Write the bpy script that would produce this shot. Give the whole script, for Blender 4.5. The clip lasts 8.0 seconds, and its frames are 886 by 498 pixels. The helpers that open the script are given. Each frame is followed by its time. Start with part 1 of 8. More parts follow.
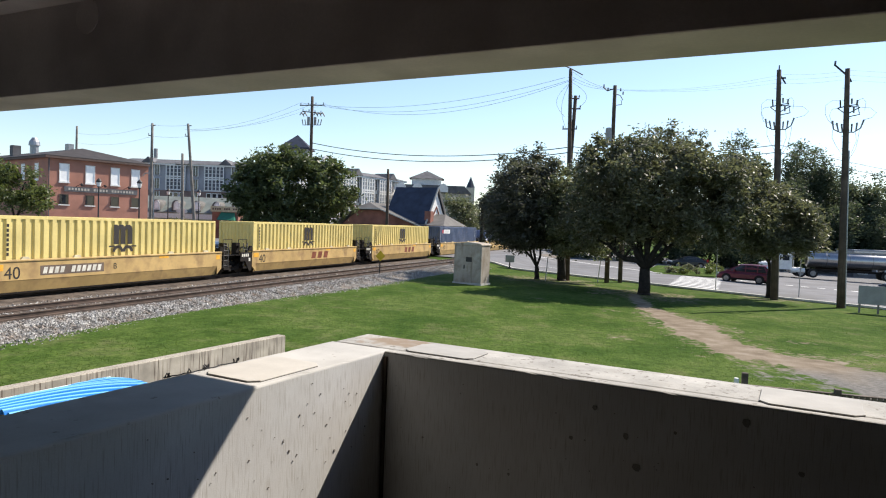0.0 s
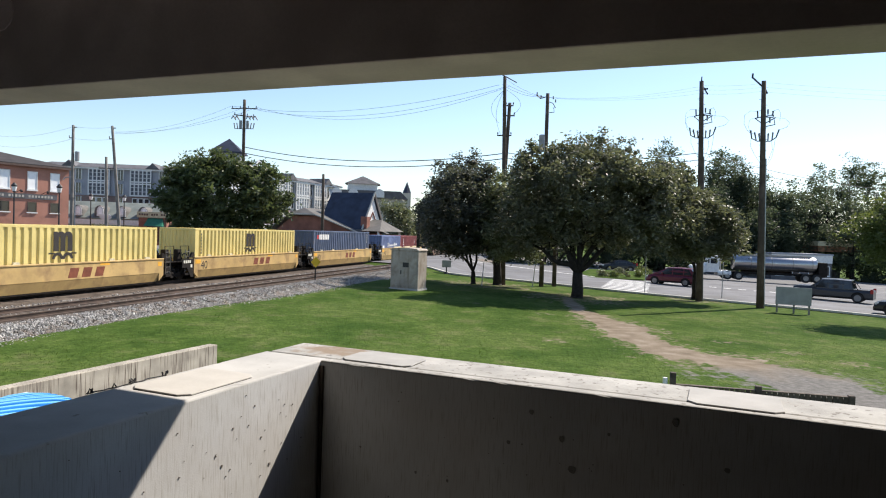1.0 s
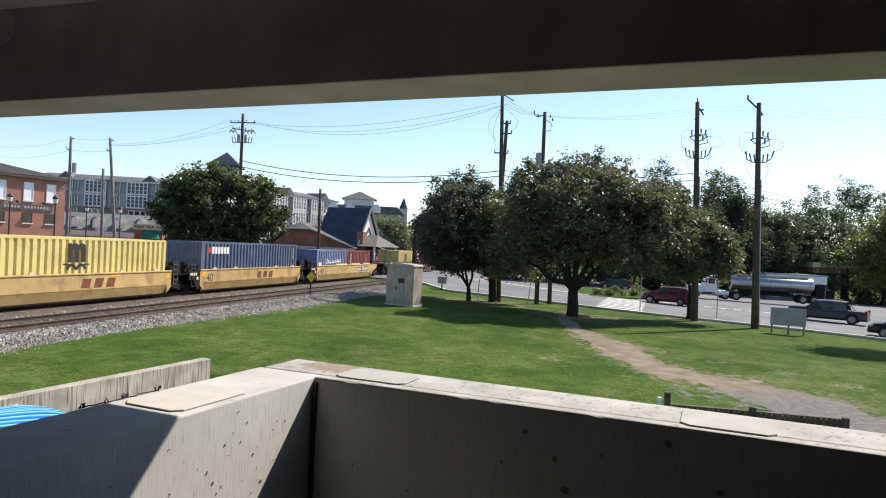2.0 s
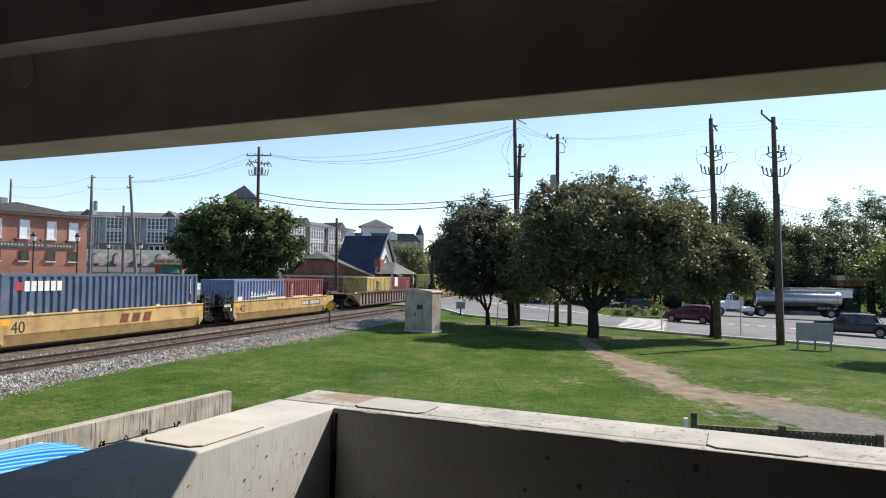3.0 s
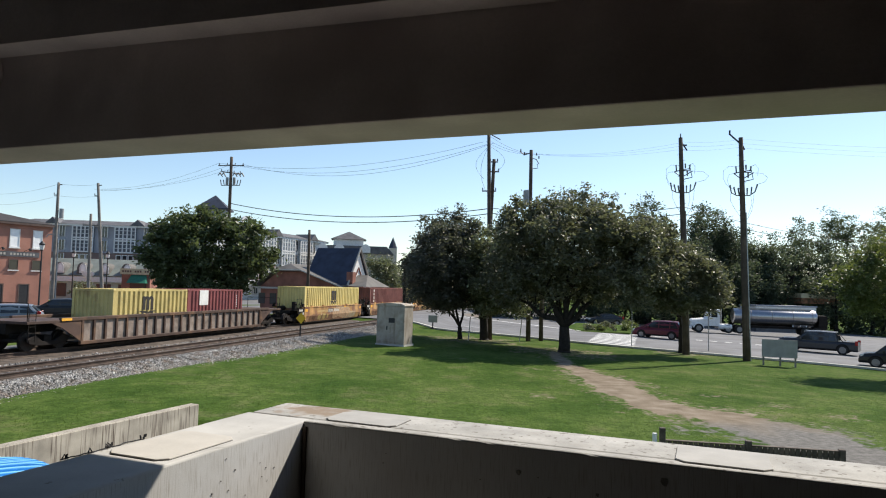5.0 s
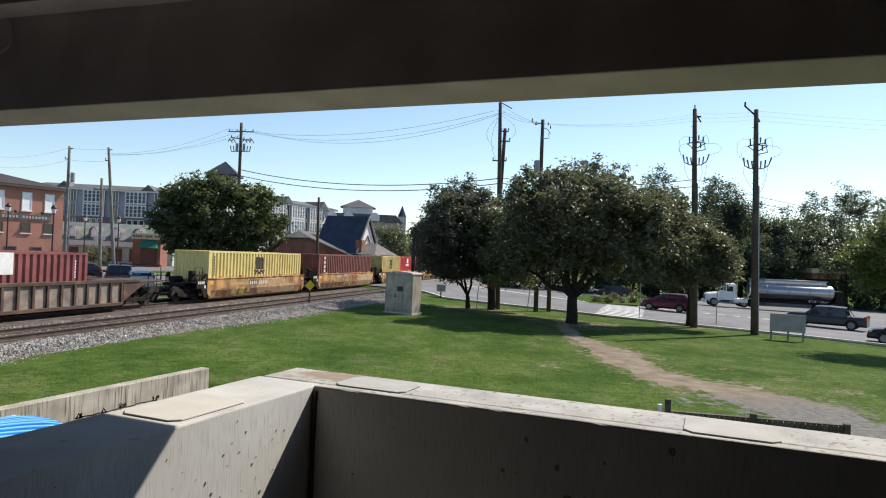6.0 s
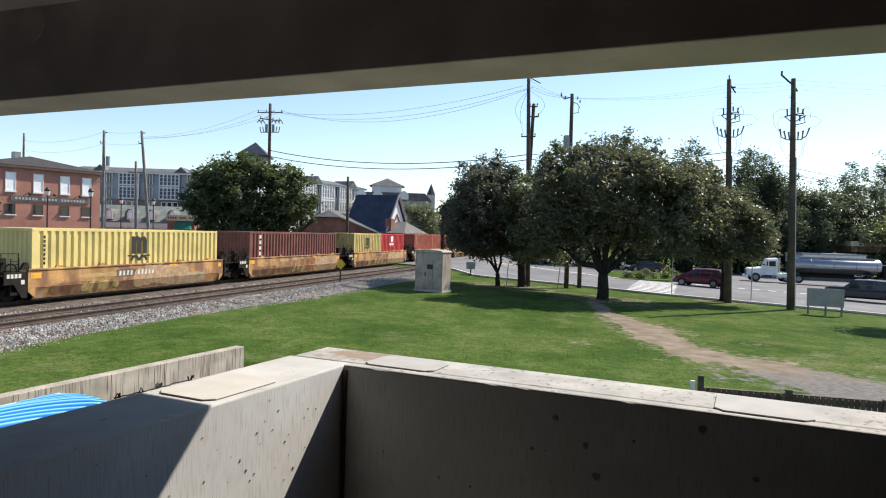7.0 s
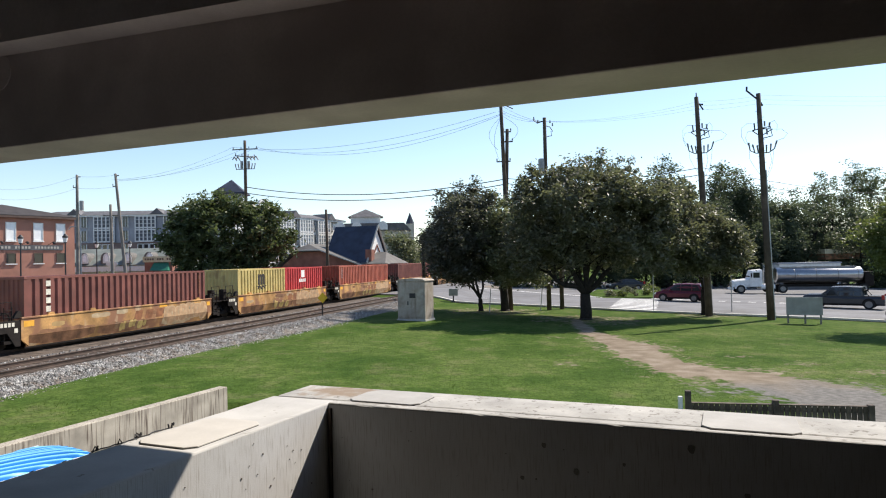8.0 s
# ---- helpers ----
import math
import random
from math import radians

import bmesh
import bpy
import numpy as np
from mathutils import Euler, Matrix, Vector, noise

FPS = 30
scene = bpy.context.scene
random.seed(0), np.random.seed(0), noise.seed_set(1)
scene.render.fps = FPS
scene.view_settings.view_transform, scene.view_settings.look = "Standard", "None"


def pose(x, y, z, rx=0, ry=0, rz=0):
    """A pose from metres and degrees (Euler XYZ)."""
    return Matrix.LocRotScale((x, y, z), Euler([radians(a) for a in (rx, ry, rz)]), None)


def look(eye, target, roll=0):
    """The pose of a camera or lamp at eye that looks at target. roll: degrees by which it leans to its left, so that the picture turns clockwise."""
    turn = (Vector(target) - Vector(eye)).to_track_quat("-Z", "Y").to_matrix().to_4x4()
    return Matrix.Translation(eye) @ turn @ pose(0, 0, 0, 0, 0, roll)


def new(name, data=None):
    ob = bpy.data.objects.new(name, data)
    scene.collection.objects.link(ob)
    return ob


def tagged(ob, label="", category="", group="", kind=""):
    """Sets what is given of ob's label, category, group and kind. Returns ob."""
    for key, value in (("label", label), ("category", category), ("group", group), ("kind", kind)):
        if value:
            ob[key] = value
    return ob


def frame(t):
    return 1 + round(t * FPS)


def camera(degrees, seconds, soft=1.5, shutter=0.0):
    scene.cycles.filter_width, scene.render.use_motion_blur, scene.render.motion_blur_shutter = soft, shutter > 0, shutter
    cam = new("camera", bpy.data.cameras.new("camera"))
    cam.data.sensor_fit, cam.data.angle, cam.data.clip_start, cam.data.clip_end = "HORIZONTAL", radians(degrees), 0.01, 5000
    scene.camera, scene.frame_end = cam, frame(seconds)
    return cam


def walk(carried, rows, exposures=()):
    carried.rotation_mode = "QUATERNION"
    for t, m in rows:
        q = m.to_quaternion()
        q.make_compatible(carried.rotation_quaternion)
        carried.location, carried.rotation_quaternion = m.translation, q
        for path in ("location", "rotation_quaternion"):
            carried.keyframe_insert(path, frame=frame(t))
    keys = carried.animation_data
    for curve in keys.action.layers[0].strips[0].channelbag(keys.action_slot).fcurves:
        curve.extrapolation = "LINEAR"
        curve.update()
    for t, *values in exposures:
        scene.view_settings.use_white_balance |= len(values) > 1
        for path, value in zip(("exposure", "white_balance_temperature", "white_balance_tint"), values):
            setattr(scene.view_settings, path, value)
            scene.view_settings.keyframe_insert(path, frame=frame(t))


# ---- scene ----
EYE_Z = 3.28                      # camera above the rail heads (z = 0)
PATH = (
    # t, x, y, z shift, yaw, pitch, roll
    (0, -0.000, 0.000, -0.000, 0.00, -2.18, 2.15),
    (0.5, 0.000, -0.003, 0.004, -3.79, -2.01, 2.24),
    (1, -0.002, 0.005, 0.006, -5.41, -1.53, 1.96),
    (1.5, -0.005, -0.009, 0.011, -5.96, -0.73, 2.51),
    (1.7, -0.004, -0.008, 0.012, -5.95, -0.57, 2.88),
    (2.8, 0.007, 0.002, 0.018, -4.24, 1.67, 1.27),
    (3, 0.008, 0.003, 0.018, -4.16, 1.98, 0.89),
    (3.5, 0.005, 0.000, 0.017, -4.61, 2.58, 0.98),
    (4, 0.006, -0.002, 0.016, -5.19, 3.02, 1.23),
    (4.5, 0.007, -0.010, 0.017, -5.92, 3.23, 1.31),
    (4.7, 0.006, -0.008, 0.016, -6.21, 3.27, 1.31),
    (5.8, -0.003, 0.008, 0.017, -6.86, 1.46, 2.15),
    (6, -0.004, 0.010, 0.010, -5.78, 0.55, 2.43),
    (6.5, 0.002, 0.001, 0.013, -4.64, -1.14, 2.56),
    (7, 0.006, 0.010, 0.018, -3.32, -1.46, 1.70),
    (7.5, 0.015, 0.015, 0.030, -3.53, -0.74, 0.13),
    (8, 0.014, 0.015, 0.030, -4.94, 0.91, -1.17),
)


def cam_pose(x, y, z, yaw, pitch, roll):
    ya, pi = radians(yaw), radians(pitch)
    eye = Vector((x, y, EYE_Z + z))
    ahead = Vector((-math.sin(ya) * math.cos(pi), math.cos(ya) * math.cos(pi), math.sin(pi)))
    return look(eye, eye + ahead * 10, roll)


cam = camera(67.1, 8.0, soft=1.1)
walk(cam, [(t, cam_pose(*r)) for t, *r in PATH], exposures=((0, 0.57, 6890, 12), (1.5, 0.55, 6840, 12), (3, 0.48, 6890, 11), (3.5, 0.42, 6870, 11), (4, 0.37, 6860, 10), (4.5, 0.35, 6860, 10),
     (6, 0.36, 6840, 10), (6.5, 0.47, 6850, 11), (7, 0.55, 6840, 11), (8, 0.55, 6870, 12)))

# ---- sky and sun ----
SUN_AZ, SUN_EL = radians(55.0), radians(44.6)     # azimuth from +y towards +x
world = bpy.data.worlds.new("sky")
world.use_nodes = True
scene.world = world
wn, wl = world.node_tree.nodes, world.node_tree.links
sky = wn.new("ShaderNodeTexSky")
sky.sky_type = "NISHITA"
sky.sun_disc = False
sky.sun_elevation, sky.sun_rotation = SUN_EL, SUN_AZ
sky.air_density, sky.dust_density, sky.ozone_density = 1.0, 0.22, 3.2
wn["Background"].inputs["Strength"].default_value = 0.130
wl.new(sky.outputs["Color"], wn["Background"].inputs["Color"])
sun = new("sun", bpy.data.lights.new("sun", "SUN"))
sun.data.energy, sun.data.angle, sun.data.color = 5.0, radians(0.53), (1.0, 0.95, 0.87)
to_sun = Vector((math.sin(SUN_AZ) * math.cos(SUN_EL), math.cos(SUN_AZ) * math.cos(SUN_EL), math.sin(SUN_EL)))
sun.matrix_world = look(to_sun * 100, (0, 0, 0))


# ---- materials ----
def material(name, color, rough=0.8, metal=0.0, vary=0.12, scale=3.0, fine=40.0, bump=0.0, bump_scale=None,
             second=None, second_scale=1.2, second_at=0.58, second_soft=0.12, streak=None, island=0.0, tint=0.0, spec=0.4):
    """A surface with variation at two scales, optional stains of a second colour, and fine relief."""
    m = bpy.data.materials.new(name)
    m.use_nodes = True
    n, l = m.node_tree.nodes, m.node_tree.links
    bsdf = n["Principled BSDF"]
    bsdf.inputs["Roughness"].default_value, bsdf.inputs["Metallic"].default_value = rough, metal
    bsdf.inputs["Specular IOR Level"].default_value = spec
    geo = n.new("ShaderNodeNewGeometry")
    tex = n.new("ShaderNodeTexCoord")

    def noise_node(sc, detail=4.0, stretch=None):
        t = n.new("ShaderNodeTexNoise")
        t.inputs["Scale"].default_value, t.inputs["Detail"].default_value = sc, detail
        if stretch:
            mp = n.new("ShaderNodeMapping")
            mp.inputs["Scale"].default_value = stretch
            l.new(tex.outputs["Object"], mp.inputs["Vector"])
            l.new(mp.outputs["Vector"], t.inputs["Vector"])
        else:
            l.new(tex.outputs["Object"], t.inputs["Vector"])
        return t

    def mix(kind, fac, a, b):
        x = n.new("ShaderNodeMix")
        x.data_type, x.blend_type = "RGBA", kind
        x.clamp_factor = True
        for sock, v in ((x.inputs[0], fac), (x.inputs[6], a), (x.inputs[7], b)):
            if isinstance(v, (int, float)):
                sock.default_value = v
            elif isinstance(v, tuple):
                sock.default_value = (*v, 1)
            else:
                l.new(v, sock)
        return x.outputs[2]

    def ramp(src, lo, hi):
        r = n.new("ShaderNodeMapRange")
        r.inputs["From Min"].default_value, r.inputs["From Max"].default_value = lo, hi
        l.new(src, r.inputs["Value"])
        return r.outputs["Result"]

    col = color
    big, small = noise_node(scale), noise_node(fine, 6.0)
    dark = tuple(c * (1 - 2.2 * vary) for c in color)
    light = tuple(min(1, c * (1 + 1.6 * vary)) for c in color)
    col = mix("MIX", ramp(big.outputs["Fac"], 0.3, 0.7), dark, light)
    col = mix("MULTIPLY", 0.6, col, mix("MIX", ramp(small.outputs["Fac"], 0.3, 0.7), (1 - 1.6 * vary,) * 3, (1.0, 1.0, 1.0)))
    if second:
        st = noise_node(second_scale, 8.0)
        col = mix("MIX", ramp(st.outputs["Fac"], second_at - second_soft, second_at + second_soft), col, second)
    if streak:
        sn = noise_node(1.0, 5.0, streak[1])
        col = mix("MIX", ramp(sn.outputs["Fac"], streak[2], streak[2] + 0.18), col, streak[0])
    if island:
        r = n.new("ShaderNodeMapRange")
        r.inputs["To Min"].default_value, r.inputs["To Max"].default_value = 1 - island, 1 + island
        l.new(geo.outputs["Random Per Island"], r.inputs["Value"])
        c = n.new("ShaderNodeCombineColor")
        for k in range(3):
            l.new(r.outputs["Result"], c.inputs[k])
        col = mix("MULTIPLY", 1.0, col, c.outputs["Color"])
    if tint:
        oi = n.new("ShaderNodeObjectInfo")
        r = n.new("ShaderNodeMapRange")
        r.inputs["To Min"].default_value, r.inputs["To Max"].default_value = 1 - tint, 1 + tint
        l.new(oi.outputs["Random"], r.inputs["Value"])
        c = n.new("ShaderNodeCombineColor")
        for k in range(3):
            l.new(r.outputs["Result"], c.inputs[k])
        col = mix("MULTIPLY", 1.0, col, c.outputs["Color"])
    l.new(col, bsdf.inputs["Base Color"]) if not isinstance(col, tuple) else None
    rr = n.new("ShaderNodeMapRange")
    rr.inputs["To Min"].default_value, rr.inputs["To Max"].default_value = max(0.02, rough - 0.1), min(1, rough + 0.1)
    l.new(small.outputs["Fac"], rr.inputs["Value"])
    l.new(rr.outputs["Result"], bsdf.inputs["Roughness"])
    if bump:
        b = n.new("ShaderNodeBump")
        b.inputs["Strength"].default_value, b.inputs["Distance"].default_value = bump, 0.02
        h = noise_node(bump_scale or fine, 8.0)
        l.new(h.outputs["Fac"], b.inputs["Height"])
        l.new(b.outputs["Normal"], bsdf.inputs["Normal"])
    return m


def leaf_material(name, color, back, vary=0.55, spec=0.42):
    m = bpy.data.materials.new(name)
    m.use_nodes = True
    n, l = m.node_tree.nodes, m.node_tree.links
    bsdf = n["Principled BSDF"]
    bsdf.inputs["Roughness"].default_value = 0.48
    bsdf.inputs["Specular IOR Level"].default_value = spec
    geo = n.new("ShaderNodeNewGeometry")
    ramp = n.new("ShaderNodeValToRGB")
    ramp.color_ramp.elements[0].color = (*[c * (1 - vary) for c in color], 1)
    ramp.color_ramp.elements[1].color = (*[c * (1 + vary) for c in color], 1)
    l.new(geo.outputs["Random Per Island"], ramp.inputs["Fac"])
    l.new(ramp.outputs["Color"], bsdf.inputs["Base Color"])
    tr = n.new("ShaderNodeBsdfTranslucent")
    tr.inputs["Color"].default_value = (*back, 1)
    mx = n.new("ShaderNodeMixShader")
    mx.inputs[0].default_value = 0.35
    l.new(bsdf.outputs[0], mx.inputs[1])
    l.new(tr.outputs[0], mx.inputs[2])
    l.new(mx.outputs[0], n["Material Output"].inputs["Surface"])
    return m


CONCRETE = material("cast_concrete", (0.60, 0.60, 0.59), 0.9, vary=0.08, scale=1.8, fine=190, bump=0.05, bump_scale=220,
                    second=(0.50, 0.475, 0.445), second_scale=2.2, second_at=0.62, second_soft=0.16,
                    streak=((0.40, 0.38, 0.35), (230, 230, 11.0), 0.52))
COPING = material("coping_concrete", (0.505, 0.497, 0.478), 0.92, vary=0.07, scale=5.0, fine=120, bump=0.05, bump_scale=150,
                  second=(0.25, 0.23, 0.20), second_scale=30.0, second_at=0.70, second_soft=0.04, streak=((0.43, 0.41, 0.375), (4, 4, 4), 0.58))
PLATE_GREY = material("grey_cover_plate", (0.40, 0.39, 0.37), 0.8, vary=0.06, scale=8.0, fine=100, bump=0.05)
PLATE = material("cover_plate_grout", (0.53, 0.505, 0.465), 0.8, vary=0.04, scale=8.0, fine=100, bump=0.05)
BEAM = material("shaded_concrete", (0.62, 0.545, 0.515), 0.92, vary=0.10, scale=1.5, fine=60, bump=0.1, bump_scale=120,
                second=(0.43, 0.37, 0.355), second_scale=2.0, second_at=0.6)
OLD_WALL = material("stained_concrete", (0.43, 0.385, 0.31), 0.95, vary=0.14, scale=2.0, fine=50, bump=0.15,
                    streak=((0.12, 0.09, 0.068), (24.0, 24.0, 1.2), 0.515))
# Near-black so the unseen walls, soffit and floor bounce little light.
DECK_WALL = material("low_bounce_deck", (0.045, 0.042, 0.04), 0.95, vary=0.15, scale=1.0, fine=30)
DECK_FLOOR = material("low_bounce_floor", (0.052, 0.049, 0.047), 0.9, vary=0.15, scale=1.0, fine=30, bump=0.2, second=(0.04, 0.038, 0.036), second_scale=1.5, second_at=0.6)
BLACK_GAP = material("dark_joint_shadow", (0.03, 0.028, 0.025), 0.95)
BALLAST = material("ballast_stone", (0.17, 0.163, 0.152), 0.95, vary=0.3, scale=6.0, fine=30, bump=1.0, bump_scale=22,
                   second=(0.19, 0.15, 0.115), second_scale=0.7, second_at=0.55)
STONE = material("crushed_stone", (0.38, 0.365, 0.34), 0.95, vary=0.2, scale=4, fine=60, island=0.8, second=(0.20, 0.15, 0.11), second_scale=2.5, second_at=0.6)
RAIL = material("rusty_rail", (0.085, 0.058, 0.045), 0.7, metal=0.15, vary=0.2, scale=3, fine=60)
RAIL_TOP = material("worn_rail_head", (0.24, 0.21, 0.19), 0.45, metal=0.7, vary=0.1)
TIE = material("weathered_tie", (0.085, 0.060, 0.045), 0.95, vary=0.3, scale=5, fine=60, bump=0.4, tint=0.3)
ASPHALT = material("asphalt", (0.172, 0.172, 0.178), 0.9, vary=0.12, scale=0.35, fine=30, bump=0.3, bump_scale=90,
                   second=(0.12, 0.118, 0.115), second_scale=0.25, second_at=0.6)
KERB = material("kerb_concrete", (0.55, 0.53, 0.49), 0.9, vary=0.12, scale=1.0, fine=40)
LINE = material("road_paint", (0.78, 0.78, 0.75), 0.7, vary=0.12, scale=2.0, fine=20, second=(0.4, 0.4, 0.39), second_scale=6, second_at=0.66)
YELLOW_BOX = material("yellow_container_paint", (0.74, 0.60, 0.235), 0.5, vary=0.07, scale=0.8, fine=12,
                      second=(0.48, 0.34, 0.13), second_scale=3.0, second_at=0.74, second_soft=0.06,
                      streak=((0.62, 0.48, 0.17), (3, 3, 0.3), 0.62))
OCHRE_BOX = material("faded_yellow_container_paint", (0.60, 0.48, 0.19), 0.6, vary=0.1, scale=1.0, fine=12, second=(0.25, 0.16, 0.07), second_at=0.68)
BLUE_BOX = material("blue_container_paint", (0.105, 0.14, 0.22), 0.5, vary=0.1, scale=1.0, fine=14, second=(0.16, 0.15, 0.17), second_scale=2.0, second_at=0.7)
PALE_BLUE_BOX = material("faded_blue_container_paint", (0.19, 0.24, 0.40), 0.55, vary=0.12, scale=1.0, fine=14, second=(0.2, 0.26, 0.40), second_at=0.68)
RED_BOX = material("red_container_paint", (0.26, 0.078, 0.078), 0.55, vary=0.12, scale=1.0, fine=14, second=(0.2, 0.06, 0.045), second_at=0.66)
BRIGHT_RED_BOX = material("bright_red_container_paint", (0.55, 0.06, 0.06), 0.5, vary=0.1, scale=1.0, fine=14)
BROWN_BOX = material("brown_container_paint", (0.21, 0.075, 0.06), 0.6, vary=0.12, scale=1.0, fine=14, second=(0.12, 0.05, 0.04), second_at=0.66)
ORANGE_RED_BOX = material("rust_red_container_paint", (0.40, 0.11, 0.07), 0.6, vary=0.12, scale=1.0, fine=14)
CAR_YELLOW = material("railcar_yellow_paint", (0.54, 0.365, 0.15), 0.6, vary=0.09, scale=0.6, fine=9,
                      second=(0.30, 0.19, 0.09), second_scale=1.4, second_at=0.61, second_soft=0.12,
                      streak=((0.40, 0.26, 0.12), (1.5, 1.5, 0.25), 0.6))
CAR_WORN = material("weathered_railcar_paint", (0.50, 0.275, 0.10), 0.75, vary=0.24, scale=1.3, fine=12,
                    second=(0.25, 0.12, 0.065), second_scale=1.1, second_at=0.53, second_soft=0.06,
                    streak=((0.50, 0.36, 0.22), (2.0, 2.0, 0.7), 0.58))
MARK_RUST = material("faded_orange_lettering", (0.27, 0.11, 0.05), 0.7, vary=0.2)
TAN_PATCH = material("pale_tan_patch", (0.47, 0.37, 0.24), 0.75, vary=0.2, scale=2, fine=15, second=(0.40, 0.27, 0.15), second_scale=3, second_at=0.55)
RUST_PATCH = material("rusty_patch", (0.25, 0.125, 0.065), 0.85, vary=0.25, scale=2, fine=15)
OIL_SHADE_BED = material("oil_and_shade_bed", (0.105, 0.080, 0.063), 0.95, vary=0.3, scale=3, fine=30, bump=1.0, bump_scale=22, second=(0.13, 0.105, 0.085), second_scale=1.5, second_at=0.58)
CAR_BROWN = material("brown_railcar_paint", (0.08, 0.048, 0.037), 0.75, vary=0.2, scale=1.0, fine=14, second=(0.2, 0.11, 0.06), second_at=0.64)
BAY_PANEL = material("dusty_bay_panel", (0.27, 0.215, 0.18), 0.8, vary=0.2, scale=2.0, fine=14, second=(0.32, 0.28, 0.25), second_scale=2.2, second_at=0.66)
GRIME = material("black_grimy_steel", (0.020, 0.016, 0.014), 0.8, vary=0.25, scale=4, fine=20, spec=0.2)
STEEL = material("bare_steel", (0.30, 0.29, 0.28), 0.5, metal=0.6, vary=0.15)
WHEEL_TREAD = material("wheel_steel", (0.034, 0.027, 0.023), 0.75, metal=0.1, vary=0.25, scale=4, fine=20)
WHITE = material("white_paint", (0.80, 0.80, 0.78), 0.6, vary=0.06, scale=3, fine=30)
INK = material("black_lettering", (0.035, 0.03, 0.028), 0.6, vary=0.1)
MARK_RED = material("red_lettering", (0.22, 0.065, 0.035), 0.6, vary=0.15)
ORANGE = material("orange_patch", (0.85, 0.42, 0.05), 0.6, vary=0.1)


# ---- mesh making ----
class Shape:
    """Collects boxes, tubes, sheets into one mesh."""

    def __init__(self):
        self.v, self.f = [], []

    def add(self, verts, faces, m=None):
        k = len(self.v)
        self.v += [tuple(m @ Vector(p)) for p in verts] if m is not None else [tuple(p) for p in verts]
        self.f += [tuple(i + k for i in f) for f in faces]
        return self

    def box(self, x0, x1, y0, y1, z0, z1, m=None):
        p = [(x, y, z) for z in (z0, z1) for y in (y0, y1) for x in (x0, x1)]
        return self.add(p, [(0, 2, 3, 1), (4, 5, 7, 6), (0, 1, 5, 4), (2, 6, 7, 3), (0, 4, 6, 2), (1, 3, 7, 5)], m)

    def prism(self, outline, a0, a1, axis="y", m=None):
        """An outline of (p, q) swept from a0 to a1; axis y: p is x, q is z; axis x: p is y, q is z; axis z: p, q are x, y."""
        n = len(outline)
        put = {"y": lambda p, q, a: (p, a, q), "x": lambda p, q, a: (a, p, q), "z": lambda p, q, a: (p, q, a)}[axis]
        pts = [put(p, q, a) for a in (a0, a1) for p, q in outline]
        area = sum(outline[i - 1][0] * outline[i][1] - outline[i][0] * outline[i - 1][1] for i in range(n))
        flip = (area > 0) ^ (axis == "y")
        caps = [tuple(range(n))[::-1], tuple(range(n, 2 * n))]
        sides = [(i, (i + 1) % n, (i + 1) % n + n, i + n) for i in range(n)]
        faces = caps + sides
        if not flip:
            faces = [f[::-1] for f in faces]
        return self.add(pts, faces, m)

    def tube(self, p0, p1, r0, r1=None, n=8, caps=True):
        p0, p1 = Vector(p0), Vector(p1)
        r1 = r0 if r1 is None else r1
        q = (p1 - p0).to_track_quat("Z", "Y").to_matrix()
        ring = [Vector((math.cos(2 * math.pi * i / n), math.sin(2 * math.pi * i / n), 0)) for i in range(n)]
        pts = [p0 + q @ (c * r0) for c in ring] + [p1 + q @ (c * r1) for c in ring]
        faces = [(i, (i + 1) % n, (i + 1) % n + n, i + n) for i in range(n)]
        if caps:
            faces += [tuple(range(n))[::-1], tuple(range(n, 2 * n))]
        return self.add(pts, faces)

    def path(self, pts, r, n=6, r_end=None):
        """One unbroken tube along points, tapering from r to r_end."""
        pts = [Vector(p) for p in pts]
        k, m = len(self.v), len(pts)
        for i, p in enumerate(pts):
            d = (pts[min(i + 1, m - 1)] - pts[max(i - 1, 0)]).normalized()
            side = d.cross(Vector((0.13, 0.21, 1.0)) if abs(d.z) < 0.9 else Vector((1.0, 0.17, 0.1))).normalized()
            top = side.cross(d)
            rr = r if r_end is None else r + (r_end - r) * i / (m - 1)
            self.v += [tuple(p + side * math.cos(2 * math.pi * j / n) * rr + top * math.sin(2 * math.pi * j / n) * rr) for j in range(n)]
        for i in range(m - 1):
            for j in range(n):
                a, b = k + i * n + j, k + i * n + (j + 1) % n
                self.f.append((a, a + n, b + n, b))
        self.f += [tuple(range(k, k + n)), tuple(range(k + (m - 1) * n, k + m * n))[::-1]]
        return self

    def grid(self, rows):
        """A sheet through rows of points."""
        k, w = len(self.v), len(rows[0])
        self.v += [tuple(p) for r in rows for p in r]
        for i in range(len(rows) - 1):
            for j in range(w - 1):
                a = k + i * w + j
                self.f.append((a, a + 1, a + w + 1, a + w))
        return self

    def mesh(self, name, mat, bevel=0.0, smooth=False, segments=1):
        me = bpy.data.meshes.new(name)
        me.from_pydata(self.v, [], self.f)
        if bevel:
            bm = bmesh.new()
            bm.from_mesh(me)
            bmesh.ops.bevel(bm, geom=[e for e in bm.edges if len(e.link_faces) == 2 and e.calc_face_angle(0) > 0.6], offset=bevel,
                            segments=segments, affect="EDGES", profile=0.6)
            bm.to_mesh(me)
            bm.free()
        me.materials.append(mat)
        if smooth:
            me.shade_smooth()
        me.update()
        return me


def part(name, shape, mat, parent=None, label="", bevel=0.0, smooth=False, m=None, segments=1):
    ob = new(name, shape if isinstance(shape, bpy.types.Mesh) else shape.mesh(name, mat, bevel, smooth, segments))
    if parent:
        ob.parent = parent
    if m is not None:
        ob.matrix_basis = m
    if label:
        ob["label"] = label
    return ob


